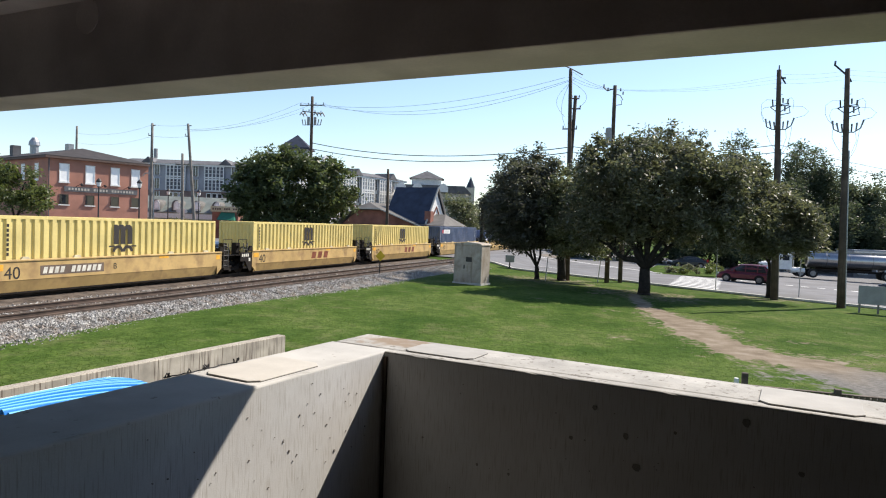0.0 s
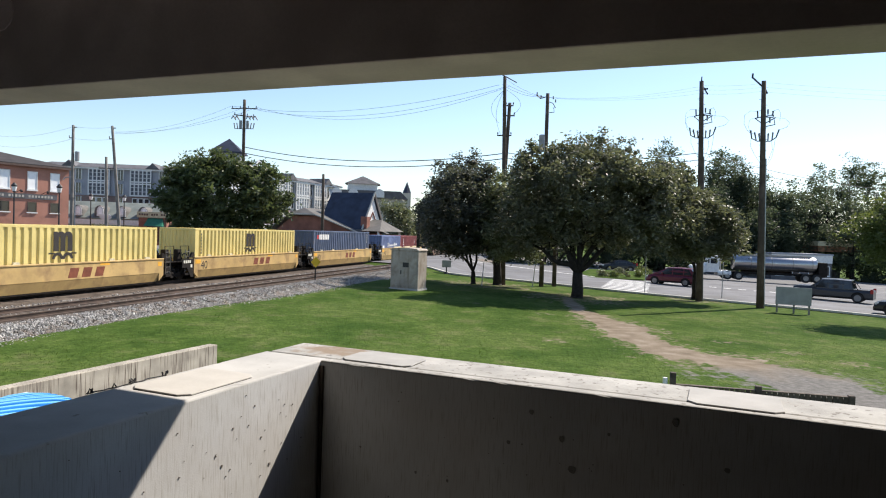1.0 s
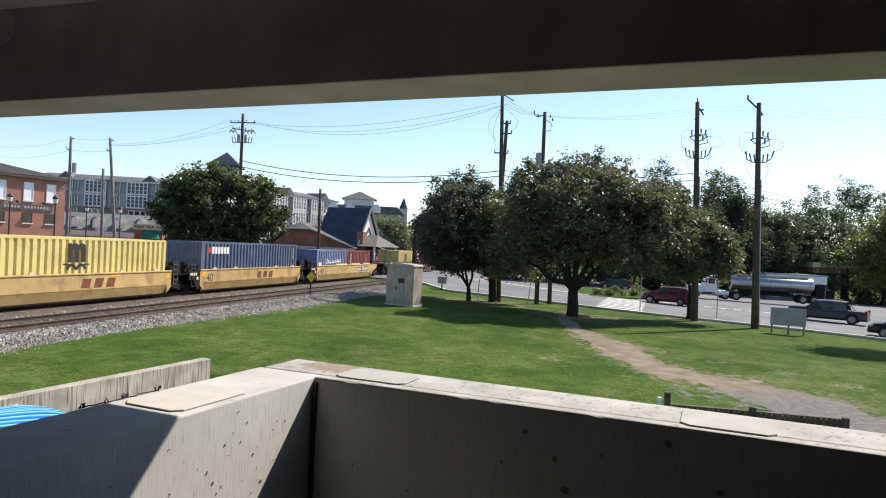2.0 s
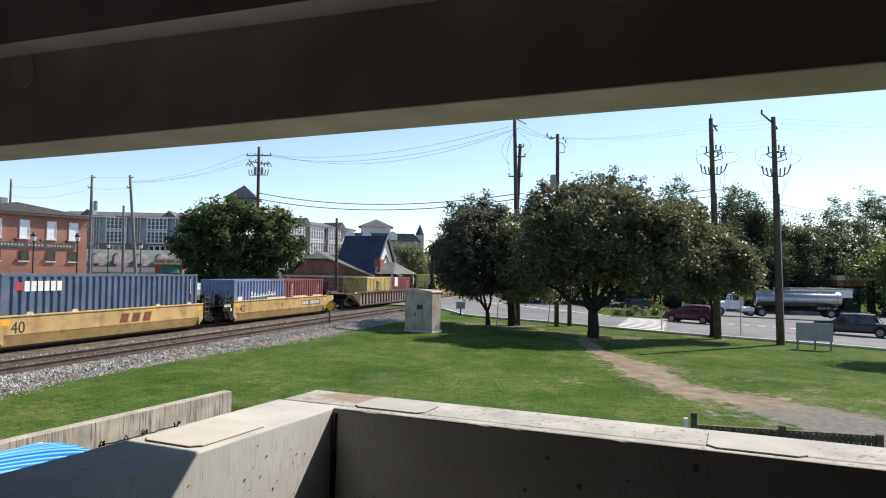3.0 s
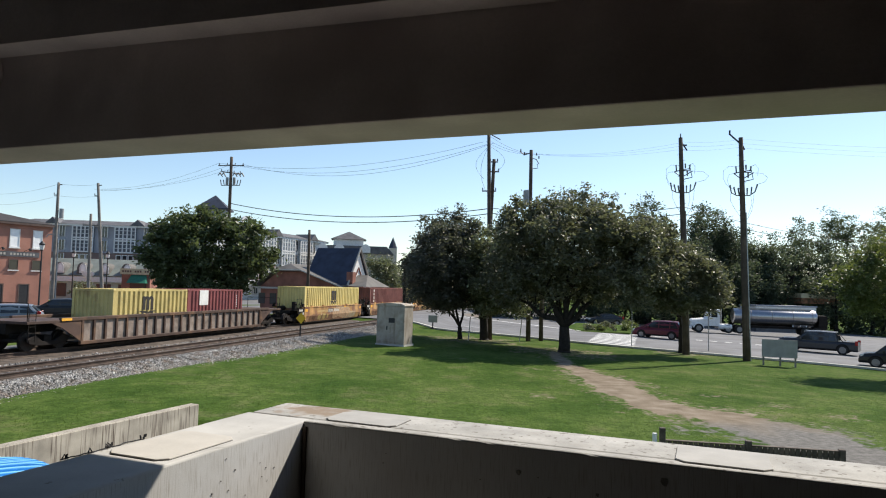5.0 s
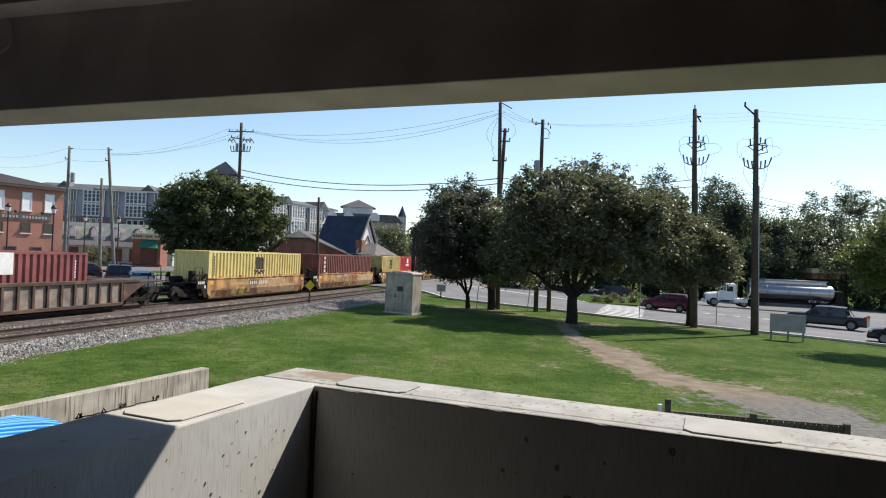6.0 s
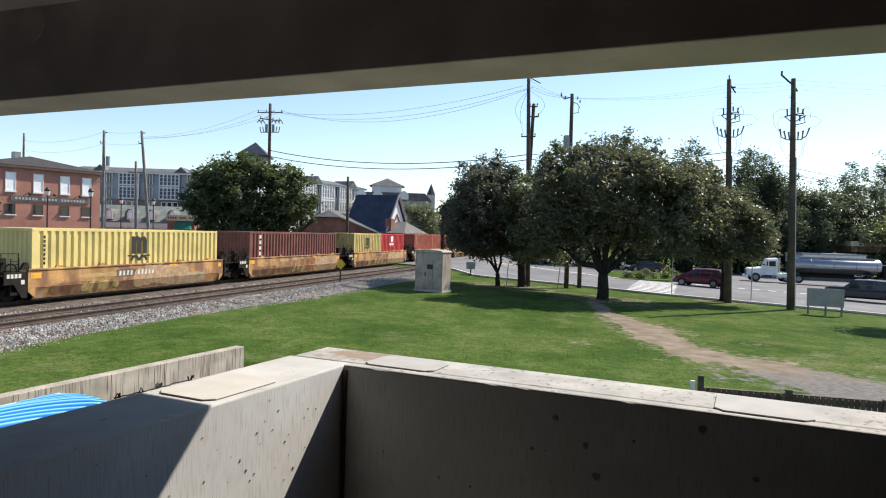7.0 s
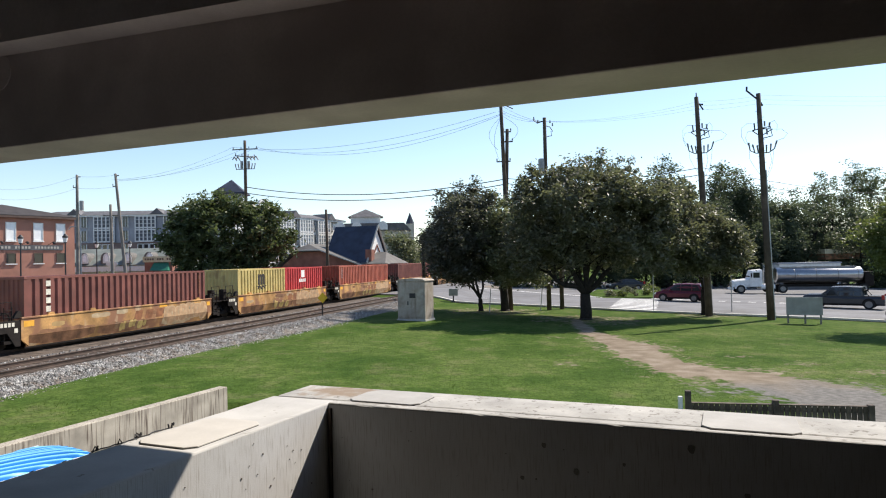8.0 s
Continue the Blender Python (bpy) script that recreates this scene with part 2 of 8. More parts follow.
def thing(name, m, label, category, group="", kind=""):
    e = new(name)
    e.empty_display_size = 0.3
    e.matrix_basis = m
    return tagged(e, label, category, group, kind)


def structure(name, shape, mat, label, category, bevel=0.0, m=None, smooth=False):
    ob = part(name, shape, mat, bevel=bevel, m=m, smooth=smooth)
    return tagged(ob, label, category, kind="structure")


def lettering(name, text, size, mat, parent, m, label=""):
    cu = bpy.data.curves.new(name, "FONT")
    cu.body, cu.size, cu.extrude, cu.align_x, cu.align_y = text, size, 0.002, "CENTER", "CENTER"
    tmp = bpy.data.objects.new(name, cu)
    scene.collection.objects.link(tmp)
    me = bpy.data.meshes.new_from_object(tmp.evaluated_get(bpy.context.evaluated_depsgraph_get()))
    bpy.data.objects.remove(tmp)
    bpy.data.curves.remove(cu)
    me.materials.clear()
    me.materials.append(mat)
    return part(name, me, mat, parent, label, m=m)


# ---- lie of the land ----
TRACK_ANGLE = radians(20.25)                     # the rails run this far to the right of +y
TD = Vector((math.sin(TRACK_ANGLE), math.cos(TRACK_ANGLE), 0))
TN = Vector((TD.y, -TD.x, 0))                    # across the rails, towards the camera
TRACK_FAR, TRACK_NEAR = -25.05, -20.2            # centre lines of the two tracks, along TN


def on_track(s, l, z=0.0):
    return TD * s + TN * l + Vector((0, 0, z))


def smooth01(a, b, x):
    t = min(1.0, max(0.0, (x - a) / (b - a)))
    return t * t * (3 - 2 * t)


def land(x, y):
    """Height of the ground: nearly level by the rails, falling away to the east."""
    z = -0.5 - 0.024 * min(max(0.0, x), 75.0)
    l = x * TN.x + y * TN.y
    z += 0.25 * smooth01(-28.0, -34.0, l)
    c = x * 0.642 + y * 0.767
    if 44.0 < c < 80.0 and -40.0 < l < -10.0:         # the street rises to the level crossing
        up = smooth01(-14.2, -18.4, l) * (1 - smooth01(-28.5, -34.0, l)) * smooth01(45.0, 50.8, c) * (1 - smooth01(68.0, 76.0, c))
        z += up * (-0.05 - z)
    if y < 18.5 and x < -0.4 and (x + 4.4) * 0.884 - (y - 18.6) * 0.468 > -0.45 and (x + 0.22) * 0.884 - (y - 2.71) * 0.468 < 0.5:
        return -1.1                                   # sunken drive beside the parking deck
    z += 0.05 * math.sin(x * 0.21 + 1.0) * math.sin(y * 0.17) * smooth01(6, 14, math.hypot(x, y))
    return z


ROAD_D = Vector((0.767, -0.642, 0))              # along the road
ROAD_N = Vector((0.642, 0.767, 0))               # across it, away from the camera
ROAD_C = 50.8                                    # near kerb, along ROAD_N


def on_road(a, c, lift=0.0):
    p = ROAD_D * a + ROAD_N * c
    l = p.dot(TN)
    up = smooth01(-14.2, -18.4, l) * (1 - smooth01(-28.5, -34.0, l))
    p.z = max(land(p.x, p.y) + 0.03, -0.012 * up - 5 * (1 - up)) + lift
    return p


PATHWAY = ((12.4, 43.0, 0.3), (11.6, 39.5, 0.35), (11.0, 35.6, 0.45), (10.86, 32.4, 0.8), (10.9, 29.0, 1.2), (10.25, 25.1, 0.85), (10.7, 22.3, 1.2), (11.9, 21.1, 1.5), (12.5, 18.9, 1.8), (12.6, 16.6, 1.7), (13.6, 13.0, 2.0), (15.5, 8.0, 2.4))
BARE_SPOTS = ((15.4, 23.6, 1.1), (16.6, 21.6, 1.2), (13.9, 25.6, 0.8), (6.6, 24.6, 0.9), (8.4, 33.0, 0.9), (14.6, 41.5, 2.0), (17.2, 18.2, 1.4), (5.2, 36.5, 0.8))


def bare(x, y):
    """How bare the ground is at a place: 1 on the trodden path."""
    best = 9.0
    for (x0, y0, w0), (x1, y1, w1) in zip(PATHWAY[:-1], PATHWAY[1:]):
        dx, dy = x1 - x0, y1 - y0
        t = min(1.0, max(0.0, ((x - x0) * dx + (y - y0) * dy) / (dx * dx + dy * dy)))
        d = math.hypot(x - x0 - t * dx, y - y0 - t * dy) / (w0 + t * (w1 - w0))
        best = min(best, d)
    wob = 0.45 * noise.noise(Vector((x * 0.9, y * 0.55, 3))) + 0.25 * noise.noise(Vector((x * 2.7, y * 1.7, 8)))
    under = min(math.hypot(x - 13.0, y - 43.0) / 5.0, math.hypot(x - 8.0, y - 50.0) / 4.5, math.hypot(x - 22.6, y - 46.0) / 3.0)
    spot = min(math.hypot(x - sx, y - sy) / sr for sx, sy, sr in BARE_SPOTS)
    return max(0.40 * (1 - smooth01(0.3, 1.2, spot + 0.8 * wob)), 1 - smooth01(0.6, 1.25, best + 1.0 * wob), 0.45 * (1 - smooth01(0.9, 2.6, best + 1.6 * wob)), 0.46 * (1 - smooth01(0.5, 1.2, under + wob)))


def ground_material():
    m = bpy.data.materials.new("lawn")
    m.use_nodes = True
    n, l = m.node_tree.nodes, m.node_tree.links
    bsdf = n["Principled BSDF"]
    bsdf.inputs["Roughness"].default_value, bsdf.inputs["Specular IOR Level"].default_value = 0.95, 0.03
    tex = n.new("ShaderNodeTexCoord")

    def nz(s, d=5.0):
        t = n.new("ShaderNodeTexNoise")
        t.inputs["Scale"].default_value, t.inputs["Detail"].default_value = s, d
        l.new(tex.outputs["Object"], t.inputs["Vector"])
        return t.outputs["Fac"]

    def ramp(src, stops):
        r = n.new("ShaderNodeValToRGB")
        e = r.color_ramp.elements
        while len(e) < len(stops):
            e.new(0.5)
        for k, (p, c) in zip(e, stops):
            k.position, k.color = p, (*c, 1)
        l.new(src, r.inputs["Fac"])
        return r.outputs["Color"]

    def mix(fac, a, b, kind="MIX"):
        x = n.new("ShaderNodeMix")
        x.data_type, x.blend_type = "RGBA", kind
        if isinstance(fac, float):
            x.inputs[0].default_value = fac
        else:
            l.new(fac, x.inputs[0])
        l.new(a, x.inputs[6])
        l.new(b, x.inputs[7])
        return x.outputs[2]

    green = ramp(nz(0.22), ((0.36, (0.044, 0.085, 0.017)), (0.48, (0.073, 0.119, 0.027)), (0.62, (0.114, 0.152, 0.046))))
    dry = ramp(nz(0.9, 8.0), ((0.36, (0.038, 0.078, 0.015)), (0.54, (0.074, 0.120, 0.026)), (0.69, (0.142, 0.147, 0.068))))
    grassy = mix(0.5, green, dry)
    tuft = ramp(nz(3.2, 8.0), ((0.30, (0.70, 0.74, 0.68)), (0.52, (1, 1, 1)), (0.72, (1.22, 1.16, 1.12))))
    grassy = mix(1.0, grassy, tuft, "MULTIPLY")
    speck = ramp(nz(11.0, 8.0), ((0.25, (0.5, 0.52, 0.45)), (0.55, (1, 1, 1)), (0.8, (1.3, 1.22, 1.1))))
    grassy = mix(1.0, grassy, speck, "MULTIPLY")
    soil = ramp(nz(1.3, 9.0), ((0.25, (0.14, 0.11, 0.08)), (0.5, (0.225, 0.182, 0.134)), (0.75, (0.31, 0.262, 0.205))))
    gravel = ramp(nz(5.0, 9.0), ((0.25, (0.11, 0.105, 0.097)), (0.5, (0.165, 0.157, 0.143)), (0.75, (0.23, 0.218, 0.20))))
    near = n.new("ShaderNodeAttribute")
    near.attribute_name = "gravel"
    soil = mix(near.outputs["Fac"], soil, gravel)
    att = n.new("ShaderNodeAttribute")
    att.attribute_name = "bare"
    add = n.new("ShaderNodeMath")
    add.operation = "ADD"
    sub = n.new("ShaderNodeMapRange")
    sub.inputs["To Min"].default_value, sub.inputs["To Max"].default_value = -0.8, 0.8
    l.new(nz(3.5, 8.0), sub.inputs["Value"])
    l.new(att.outputs["Fac"], add.inputs[0])
    l.new(sub.outputs["Result"], add.inputs[1])
    cut = n.new("ShaderNodeMapRange")
    cut.inputs["From Min"].default_value, cut.inputs["From Max"].default_value = 0.35, 0.65
    l.new(add.outputs[0], cut.inputs["Value"])
    l.new(mix(cut.outputs["Result"], grassy, soil), bsdf.inputs["Base Color"])
    b = n.new("ShaderNodeBump")
    b.inputs["Strength"].default_value, b.inputs["Distance"].default_value = 0.45, 0.05
    l.new(nz(14.0, 8.0), b.inputs["Height"])
    l.new(b.outputs["Normal"], bsdf.inputs["Normal"])
    return m


LAWN = ground_material()


def build_ground():
    def axis(lo, hi, fine_lo, fine_hi, step):
        a = [fine_lo + i * step for i in range(int((fine_hi - fine_lo) / step) + 1)]
        s, p = step, fine_hi
        while p < hi:
            s *= 1.35
            p += s
            a.append(p)
        s, p = step, fine_lo
        while p > lo:
            s *= 1.35
            p -= s
            a.insert(0, p)
        return a
    xs, ys = axis(-1500, 1500, -16, 32, 0.27), axis(-600, 3000, 2, 74, 0.27)
    sh = Shape().grid([[(x, y, land(x, y)) for x in xs] for y in ys])
    ob = structure("ground", sh, LAWN, "mown green lawn with a worn dirt path across it", "lawn", smooth=True)
    att = ob.data.attributes.new("bare", "FLOAT", "POINT")
    att.data.foreach_set("value", [bare(v[0], v[1]) if 1 < v[0] < 30 and 4 < v[1] < 56 else 0.0 for v in sh.v])
    att = ob.data.attributes.new("gravel", "FLOAT", "POINT")
    att.data.foreach_set("value", [smooth01(21.5, 18.5, v[1] + 1.2 * noise.noise(Vector((v[0] * .8, v[1] * .8, 2)))) if 1 < v[0] < 30 and 4 < v[1] < 24 else 0.0 for v in sh.v])
    return ob


build_ground()


# ---- railway ----
def build_track():
    sh = Shape()
    rows = []
    prof = ((-31.0, -0.62), (-28.6, -0.24), (-27.6, -0.20), (-22.6, -0.21), (-18.6, -0.20), (-17.9, -0.26), (-16.9, -0.5), (-16.3, -0.62))
    for i in range(121):
        s = -60 + i * 3.0
        w = 0.25 * noise.noise(Vector((s * 0.4, 0, 5)))
        inset = 1.0 * smooth01(46, 24, s)         # the shoulder narrows towards the near end
        rows.append([on_track(s, l + (w if k in (6, 7) else 0) - inset * (0, 0, 0, 0, .25, .55, .9, 1)[k], z + 0.03 * noise.noise(Vector((s, l, 0)))) for k, (l, z) in enumerate(prof)])
    structure("ballast", Shape().grid([r[::-1] for r in rows]), BALLAST, "grey crushed stone ballast under the railway tracks", "ballast", smooth=True)
    rail_prof = ((-0.07, -0.17), (0.07, -0.17), (0.07, -0.155), (0.012, -0.13), (0.012, -0.045), (0.036, -0.035), (0.036, -0.004), (0.028, 0.0),
                 (-0.028, 0.0), (-0.036, -0.004), (-0.036, -0.035), (-0.012, -0.045), (-0.012, -0.13), (-0.07, -0.155))
    for name, lc in (("track_near", TRACK_NEAR), ("track_far", TRACK_FAR)):
        m = Matrix.Translation(TN * lc) @ Matrix.Rotation(-TRACK_ANGLE, 4, "Z")
        tr = thing(name, m, "pair of rusty steel rails on timber ties in ballast", "railway track", kind="structure")
        for side in (-0.7535, 0.7535):
            r = part("rail", Shape().prism([(p + side, q) for p, q in rail_prof], -60, 300, axis="y"), RAIL, tr)
            part("rail_head", Shape().box(side - 0.027, side + 0.027, -60, 300, -0.001, 0.003), RAIL_TOP, tr, "polished rail head")
        wide = 1.3 if lc == TRACK_NEAR else 2.2      # wider dark strip at the far track paints the shade under the train
        tie = Shape().box(-1.3, 1.3, -0.115, 0.115, -0.33, -0.165).mesh("tie", TIE, bevel=0.012)
        rnd = random.Random(int(-lc * 10))
        for i in range(120):
            part("tie", tie, TIE, tr, m=pose(rnd.uniform(-.04, .04), 4 + i * 0.54 + rnd.uniform(-.02, .02), rnd.uniform(-.012, .006), 0, 0, rnd.uniform(-1, 1)))
        part("track_bed", Shape().grid([[(x, y, -0.178 - 0.2 * max(0, abs(x) - (wide if x > 0 else 1.3)) + 0.008 * noise.noise(Vector((x * 2, y * 2, 1)))) for x in (wide + .32, wide + .1, wide - .1, 0.6, 0.0, -0.6, -1.2, -1.4, -1.62)] for y in [4 + 1.0 * k for k in range(-50, 200)]]), OIL_SHADE_BED, tr, "dark oily crushed stone between the rails, painted shade beside the far ones")
        far_ties = Shape()
        for i in range(300):
            y = 4 + 120 * 0.54 + i * 0.54
            far_ties.box(-1.3, 1.3, y - 0.11, y + 0.11, -0.33, -0.165)
        for i in range(60):
            y = 4 - (i + 1) * 0.54
            far_ties.box(-1.3, 1.3, y - 0.11, y + 0.11, -0.33, -0.165)
        tagged(part("distant_ties", far_ties, TIE, tr), kind="stuff")


build_track()


def build_stones():
    """Loose stones on the shoulder that faces the lawn and between the tracks."""
    rnd = random.Random(5)
    sh = Shape()
    for i in range(36000):
        s = 8 + 52 * rnd.random() ** 1.5
        k = rnd.random()
        if k < 0.9:
            l = rnd.uniform(-19.1, -16.5 + rnd.gauss(0, 0.25))
            l -= smooth01(46, 24, s) * 0.95 * smooth01(-19.2, -17.0, l)
        elif k < 0.95:
            l = rnd.uniform(-22.6, -21.6)
        else:
            l = rnd.uniform(-20.8, -19.6)
        toe = smooth01(46, 24, s) * 0.8
        z = -0.2 if l < -18.4 - toe * .5 else (-0.2 - 0.32 * smooth01(-18.4 - toe * .5, -16.8 - toe, l))
        r = rnd.uniform(0.024, 0.054)
        c = on_track(s, l, z + 0.35 * r)
        q = Euler((rnd.uniform(0, 6), rnd.uniform(0, 6), rnd.uniform(0, 6))).to_matrix()
        p = [c + q @ Vector(v) * r for v in ((1.1, 0, 0), (-1, 0.2, 0), (0, 0.9, 0.1), (0.1, -1, 0), (0, 0.1, 0.75), (0, 0, -0.8))]
        sh.add(p, [(0, 2, 4), (2, 1, 4), (1, 3, 4), (3, 0, 4), (2, 0, 5), (1, 2, 5), (3, 1, 5), (0, 3, 5)])
    tagged(part("loose_ballast", sh, STONE), "loose grey crushed stones on the ballast shoulder", "stones", kind="stuff")


build_stones()


# ---- parking deck that the camera stands in ----
GM = pose(-0.22, 2.71, 0, 0, 0, -27.9)           # inner corner of the parapet; x along the front, y outwards
TOP = 2.75                                       # parapet top


PIT = material("dark_pit", (0.28, 0.26, 0.235), 0.95, vary=0.3, scale=30, fine=200)
STAIN = material("brown_stain", (0.39, 0.345, 0.285), 0.95, vary=0.2, scale=12, fine=90, second=(0.46, 0.42, 0.37), second_scale=9, second_at=0.52, second_soft=0.1)
def stained_coping():
    """The coping concrete with a ragged brown run-off stain round the parapet's corner."""
    m = material("stained_coping_concrete", (0.44, 0.43, 0.405), 0.93, vary=0.12, scale=6.0, fine=110, bump=0.12, bump_scale=150,
                 second=(0.20, 0.185, 0.165), second_scale=42.0, second_at=0.64, second_soft=0.04, streak=((0.34, 0.325, 0.295), (5, 9, 4), 0.56))
    n, l = m.node_tree.nodes, m.node_tree.links
    bsdf = n["Principled BSDF"]
    base = bsdf.inputs["Base Color"].links[0].from_socket
    tex = n.new("ShaderNodeTexCoord")
    far = n.new("ShaderNodeVectorMath")
    far.operation = "DISTANCE"
    mp = n.new("ShaderNodeMapping")
    mp.inputs["Scale"].default_value = (1.0, 1.9, 1.0)
    l.new(tex.outputs["Object"], mp.inputs["Vector"])
    l.new(mp.outputs["Vector"], far.inputs[0])
    far.inputs[1].default_value = (-0.07, 0.40, TOP)
    nz = n.new("ShaderNodeTexNoise")
    nz.inputs["Scale"].default_value, nz.inputs["Detail"].default_value = 16.0, 9.0
    l.new(tex.outputs["Object"], nz.inputs["Vector"])
    add = n.new("ShaderNodeMath")
    add.operation = "MULTIPLY_ADD"
    add.inputs[1].default_value = 0.55
    l.new(nz.outputs["Fac"], add.inputs[0])
    l.new(far.outputs["Value"], add.inputs[2])
    cut = n.new("ShaderNodeMapRange")
    cut.inputs["From Min"].default_value, cut.inputs["From Max"].default_value = 0.52, 0.36
    l.new(add.outputs[0], cut.inputs["Value"])
    mx = n.new("ShaderNodeMix")
    mx.data_type = "RGBA"
    mx.inputs[7].default_value = (0.26, 0.20, 0.145, 1)
    l.new(cut.outputs["Result"], mx.inputs[0])
    l.new(base, mx.inputs[6])
    l.new(mx.outputs[2], bsdf.inputs["Base Color"])
    return m


COPING_STAINED = stained_coping()
JOINT_RUST = material("rust_stained_joint", (0.13, 0.095, 0.075), 0.95, vary=0.3)


def build_deck():
    wall = structure("parapet_front", Shape().box(-0.29, 2.15, 0, 0.31, -1.4, TOP - 0.0075), CONCRETE,
                     "grey sandblasted concrete parapet wall of a parking deck, in shade", "parapet", m=GM)
    side = structure("parapet_side", Shape().box(-0.31, -0.004, -12, -0.004, -1.4, TOP - 0.0075), CONCRETE,
                     "grey sandblasted concrete parapet wall with a patch of sun on it", "parapet", m=GM)

    def coping(x0, x1, y0, y1, seed):
        """Top skin with slightly uneven rounded arrises."""
        rnd = random.Random(seed)
        longx = x1 - x0 > y1 - y0
        lo, hi = (x0, x1) if longx else (y0, y1)
        n = int((hi - lo) / 0.03)
        rows = []
        for i in range(n + 1):
            a = lo + (hi - lo) * i / n
            b0, b1 = (y0, y1) if longx else (x0, x1)
            chip = 0.004 if rnd.random() < 0.12 else 0.0
            ring = [(b0, -0.0078), (b0 + .001, -.005), (b0 + .003 + chip, -.002), (b0 + .008 + chip, 0), (b1 - .008, 0), (b1 - .003 - chip, -.002), (b1 - .001, -.005), (b1, -0.0078)]
            rows.append([((a, b, TOP + z) if longx else (b, a, TOP + z)) for b, z in (ring if not longx else ring[::-1])])
        return Shape().grid(rows)
    part("coping", coping(-0.29, 2.15, 0.058, 0.31, 1), COPING_STAINED, wall, "bleached rough top with a brown stain at the corner")
    part("coping", coping(-0.004, 2.15, 0.0, 0.058, 3), COPING_STAINED, wall, "bleached rough inner edge")
    part("coping", coping(-0.31, -0.004, -12, 0.045, 2), COPING, side, "bleached smooth top")
    part("corner_mortar", Shape().box(-0.285, -0.006, 0.0455, 0.0575, TOP - .03, TOP - .006), STAIN, wall, "recessed mortar joint at the corner")

    def plate(x0, x1, y0, y1, host, ox, oy, r=0.03, paint=PLATE):
        """Mortar plate with cut corners; its black joint line is shifted by ox and oy to paint the edge's shadow."""
        out = [(x1 - r, y1), (x0 + r, y1), (x0, y1 - r), (x0, y0 + r), (x0 + r, y0), (x1 - r, y0), (x1, y0 + r), (x1, y1 - r)]
        part("cover_plate", Shape().prism(out, TOP - 0.004, TOP + 0.0055, axis="z"), paint, host, "smooth mortar cover plate with cut corners", bevel=0.0015)
        part("plate_joint", Shape().prism([(p + ox, q + oy) for p, q in out], TOP - 0.004, TOP + 0.0012, axis="z"), BLACK_GAP, host, "dark joint line, set off to paint the plate's edge shadow")
    plate(-0.27, -0.035, -0.71, -0.36, side, 0.0025, -0.003)
    plate(1.38, 1.67, 0.03, 0.27, wall, -0.0015, -0.0018, paint=PLATE_GREY)
    plate(0.05, 0.36, 0.05, 0.25, wall, 0.0012, -0.0015, paint=PLATE_GREY)
    part("corner_joint", Shape().box(0.0, 0.013, -0.012, 0.0, 1.68, TOP - 0.02), JOINT_RUST, wall, "rust-stained joint in the corner")
    # pits of missing aggregate
    rnd = random.Random(7)
    pit = Shape().prism([(0.5 * math.cos(k * 0.785) * (1 + 0.25 * math.sin(k * 2.3)), 0.5 * math.sin(k * 0.785) * (1 + 0.2 * math.cos(k * 1.7))) for k in range(8)], -0.0015, 0.0015, axis="y").mesh("pit", PIT)
    for x, z, s in ((0.87, 2.66, .032), (0.79, 2.54, .028), (0.98, 2.58, .034), (1.02, 2.48, .055), (1.35, 2.69, .044), (1.14, 2.62, .02), (1.51, 2.56, .036), (0.56, 2.36, .018), (0.84, 2.54, .012), (0.43, 2.37, .018), (0.19, 2.43, .016), (2.0, 2.5, .03)):
        part("pit", pit, BLACK_GAP, wall, m=pose(x, -0.0012, z) @ Matrix.Diagonal((s * .5, 1, s * rnd.uniform(.5, .9), 1)))
    for y, z, s in ((-0.41, 2.66, .018), (-0.52, 2.61, .018), (-0.44, 2.60, .016), (-0.37, 2.54, .024), (-0.60, 2.54, .018), (-0.57, 2.50, .024), (-0.32, 2.43, .034), (-0.48, 2.64, .011), (-0.26, 2.60, .009), (-0.35, 2.56, .012), (-0.55, 2.46, .014), (-0.5, 2.57, .009)):
        part("pit", pit, BLACK_GAP, side, m=pose(-0.0028, y, z, 0, 0, 90) @ Matrix.Diagonal((s * .28, 1, s * rnd.uniform(.28, .46), 1)))
    for _ in range(46):
        y, z, r = rnd.uniform(-1.15, -0.08), rnd.uniform(2.28, 2.71), rnd.uniform(.0018, .0048)
        part("pit", pit, BLACK_GAP, side, m=pose(-0.0028, y, z, 0, 0, 90) @ Matrix.Diagonal((r, 1, r * rnd.uniform(.7, 1.4), 1)))
    for _ in range(26):
        x, z, r = rnd.uniform(0.05, 2.1), rnd.uniform(2.25, 2.71), rnd.uniform(.002, .005)
        part("pit", pit, BLACK_GAP, wall, m=pose(x, -0.0012, z) @ Matrix.Diagonal((r, 1, r, 1)))
    beam = structure("spandrel_beam", Shape().prism([(0, 3.93), (0.335, 3.93), (0.345, 3.94), (0.345, 5.3), (0, 5.3)], -14, 2.148, axis="x"),
                     BEAM, "dark shaded precast concrete spandrel beam overhead", "beam", bevel=0.004, m=GM)
    haunch = Shape()
    for x0, x1, z0, z1 in ((-14, -2.1, 4.55, 4.405), (-2.1, -0.15, 4.405, 4.345), (-0.15, 2.148, 4.345, 4.28)):
        haunch.add([(x0, -.004, z0), (x0, -.162, z0), (x0, -.162, 5.3), (x0, -.004, 5.3), (x1, -.004, z1), (x1, -.162, z1), (x1, -.162, 5.3), (x1, -.004, 5.3)],
                   [(0, 1, 5, 4), (1, 2, 6, 5), (2, 3, 7, 6), (3, 0, 4, 7)])
    part("haunch", haunch, BEAM, beam, "stepped inner ledge of the beam")
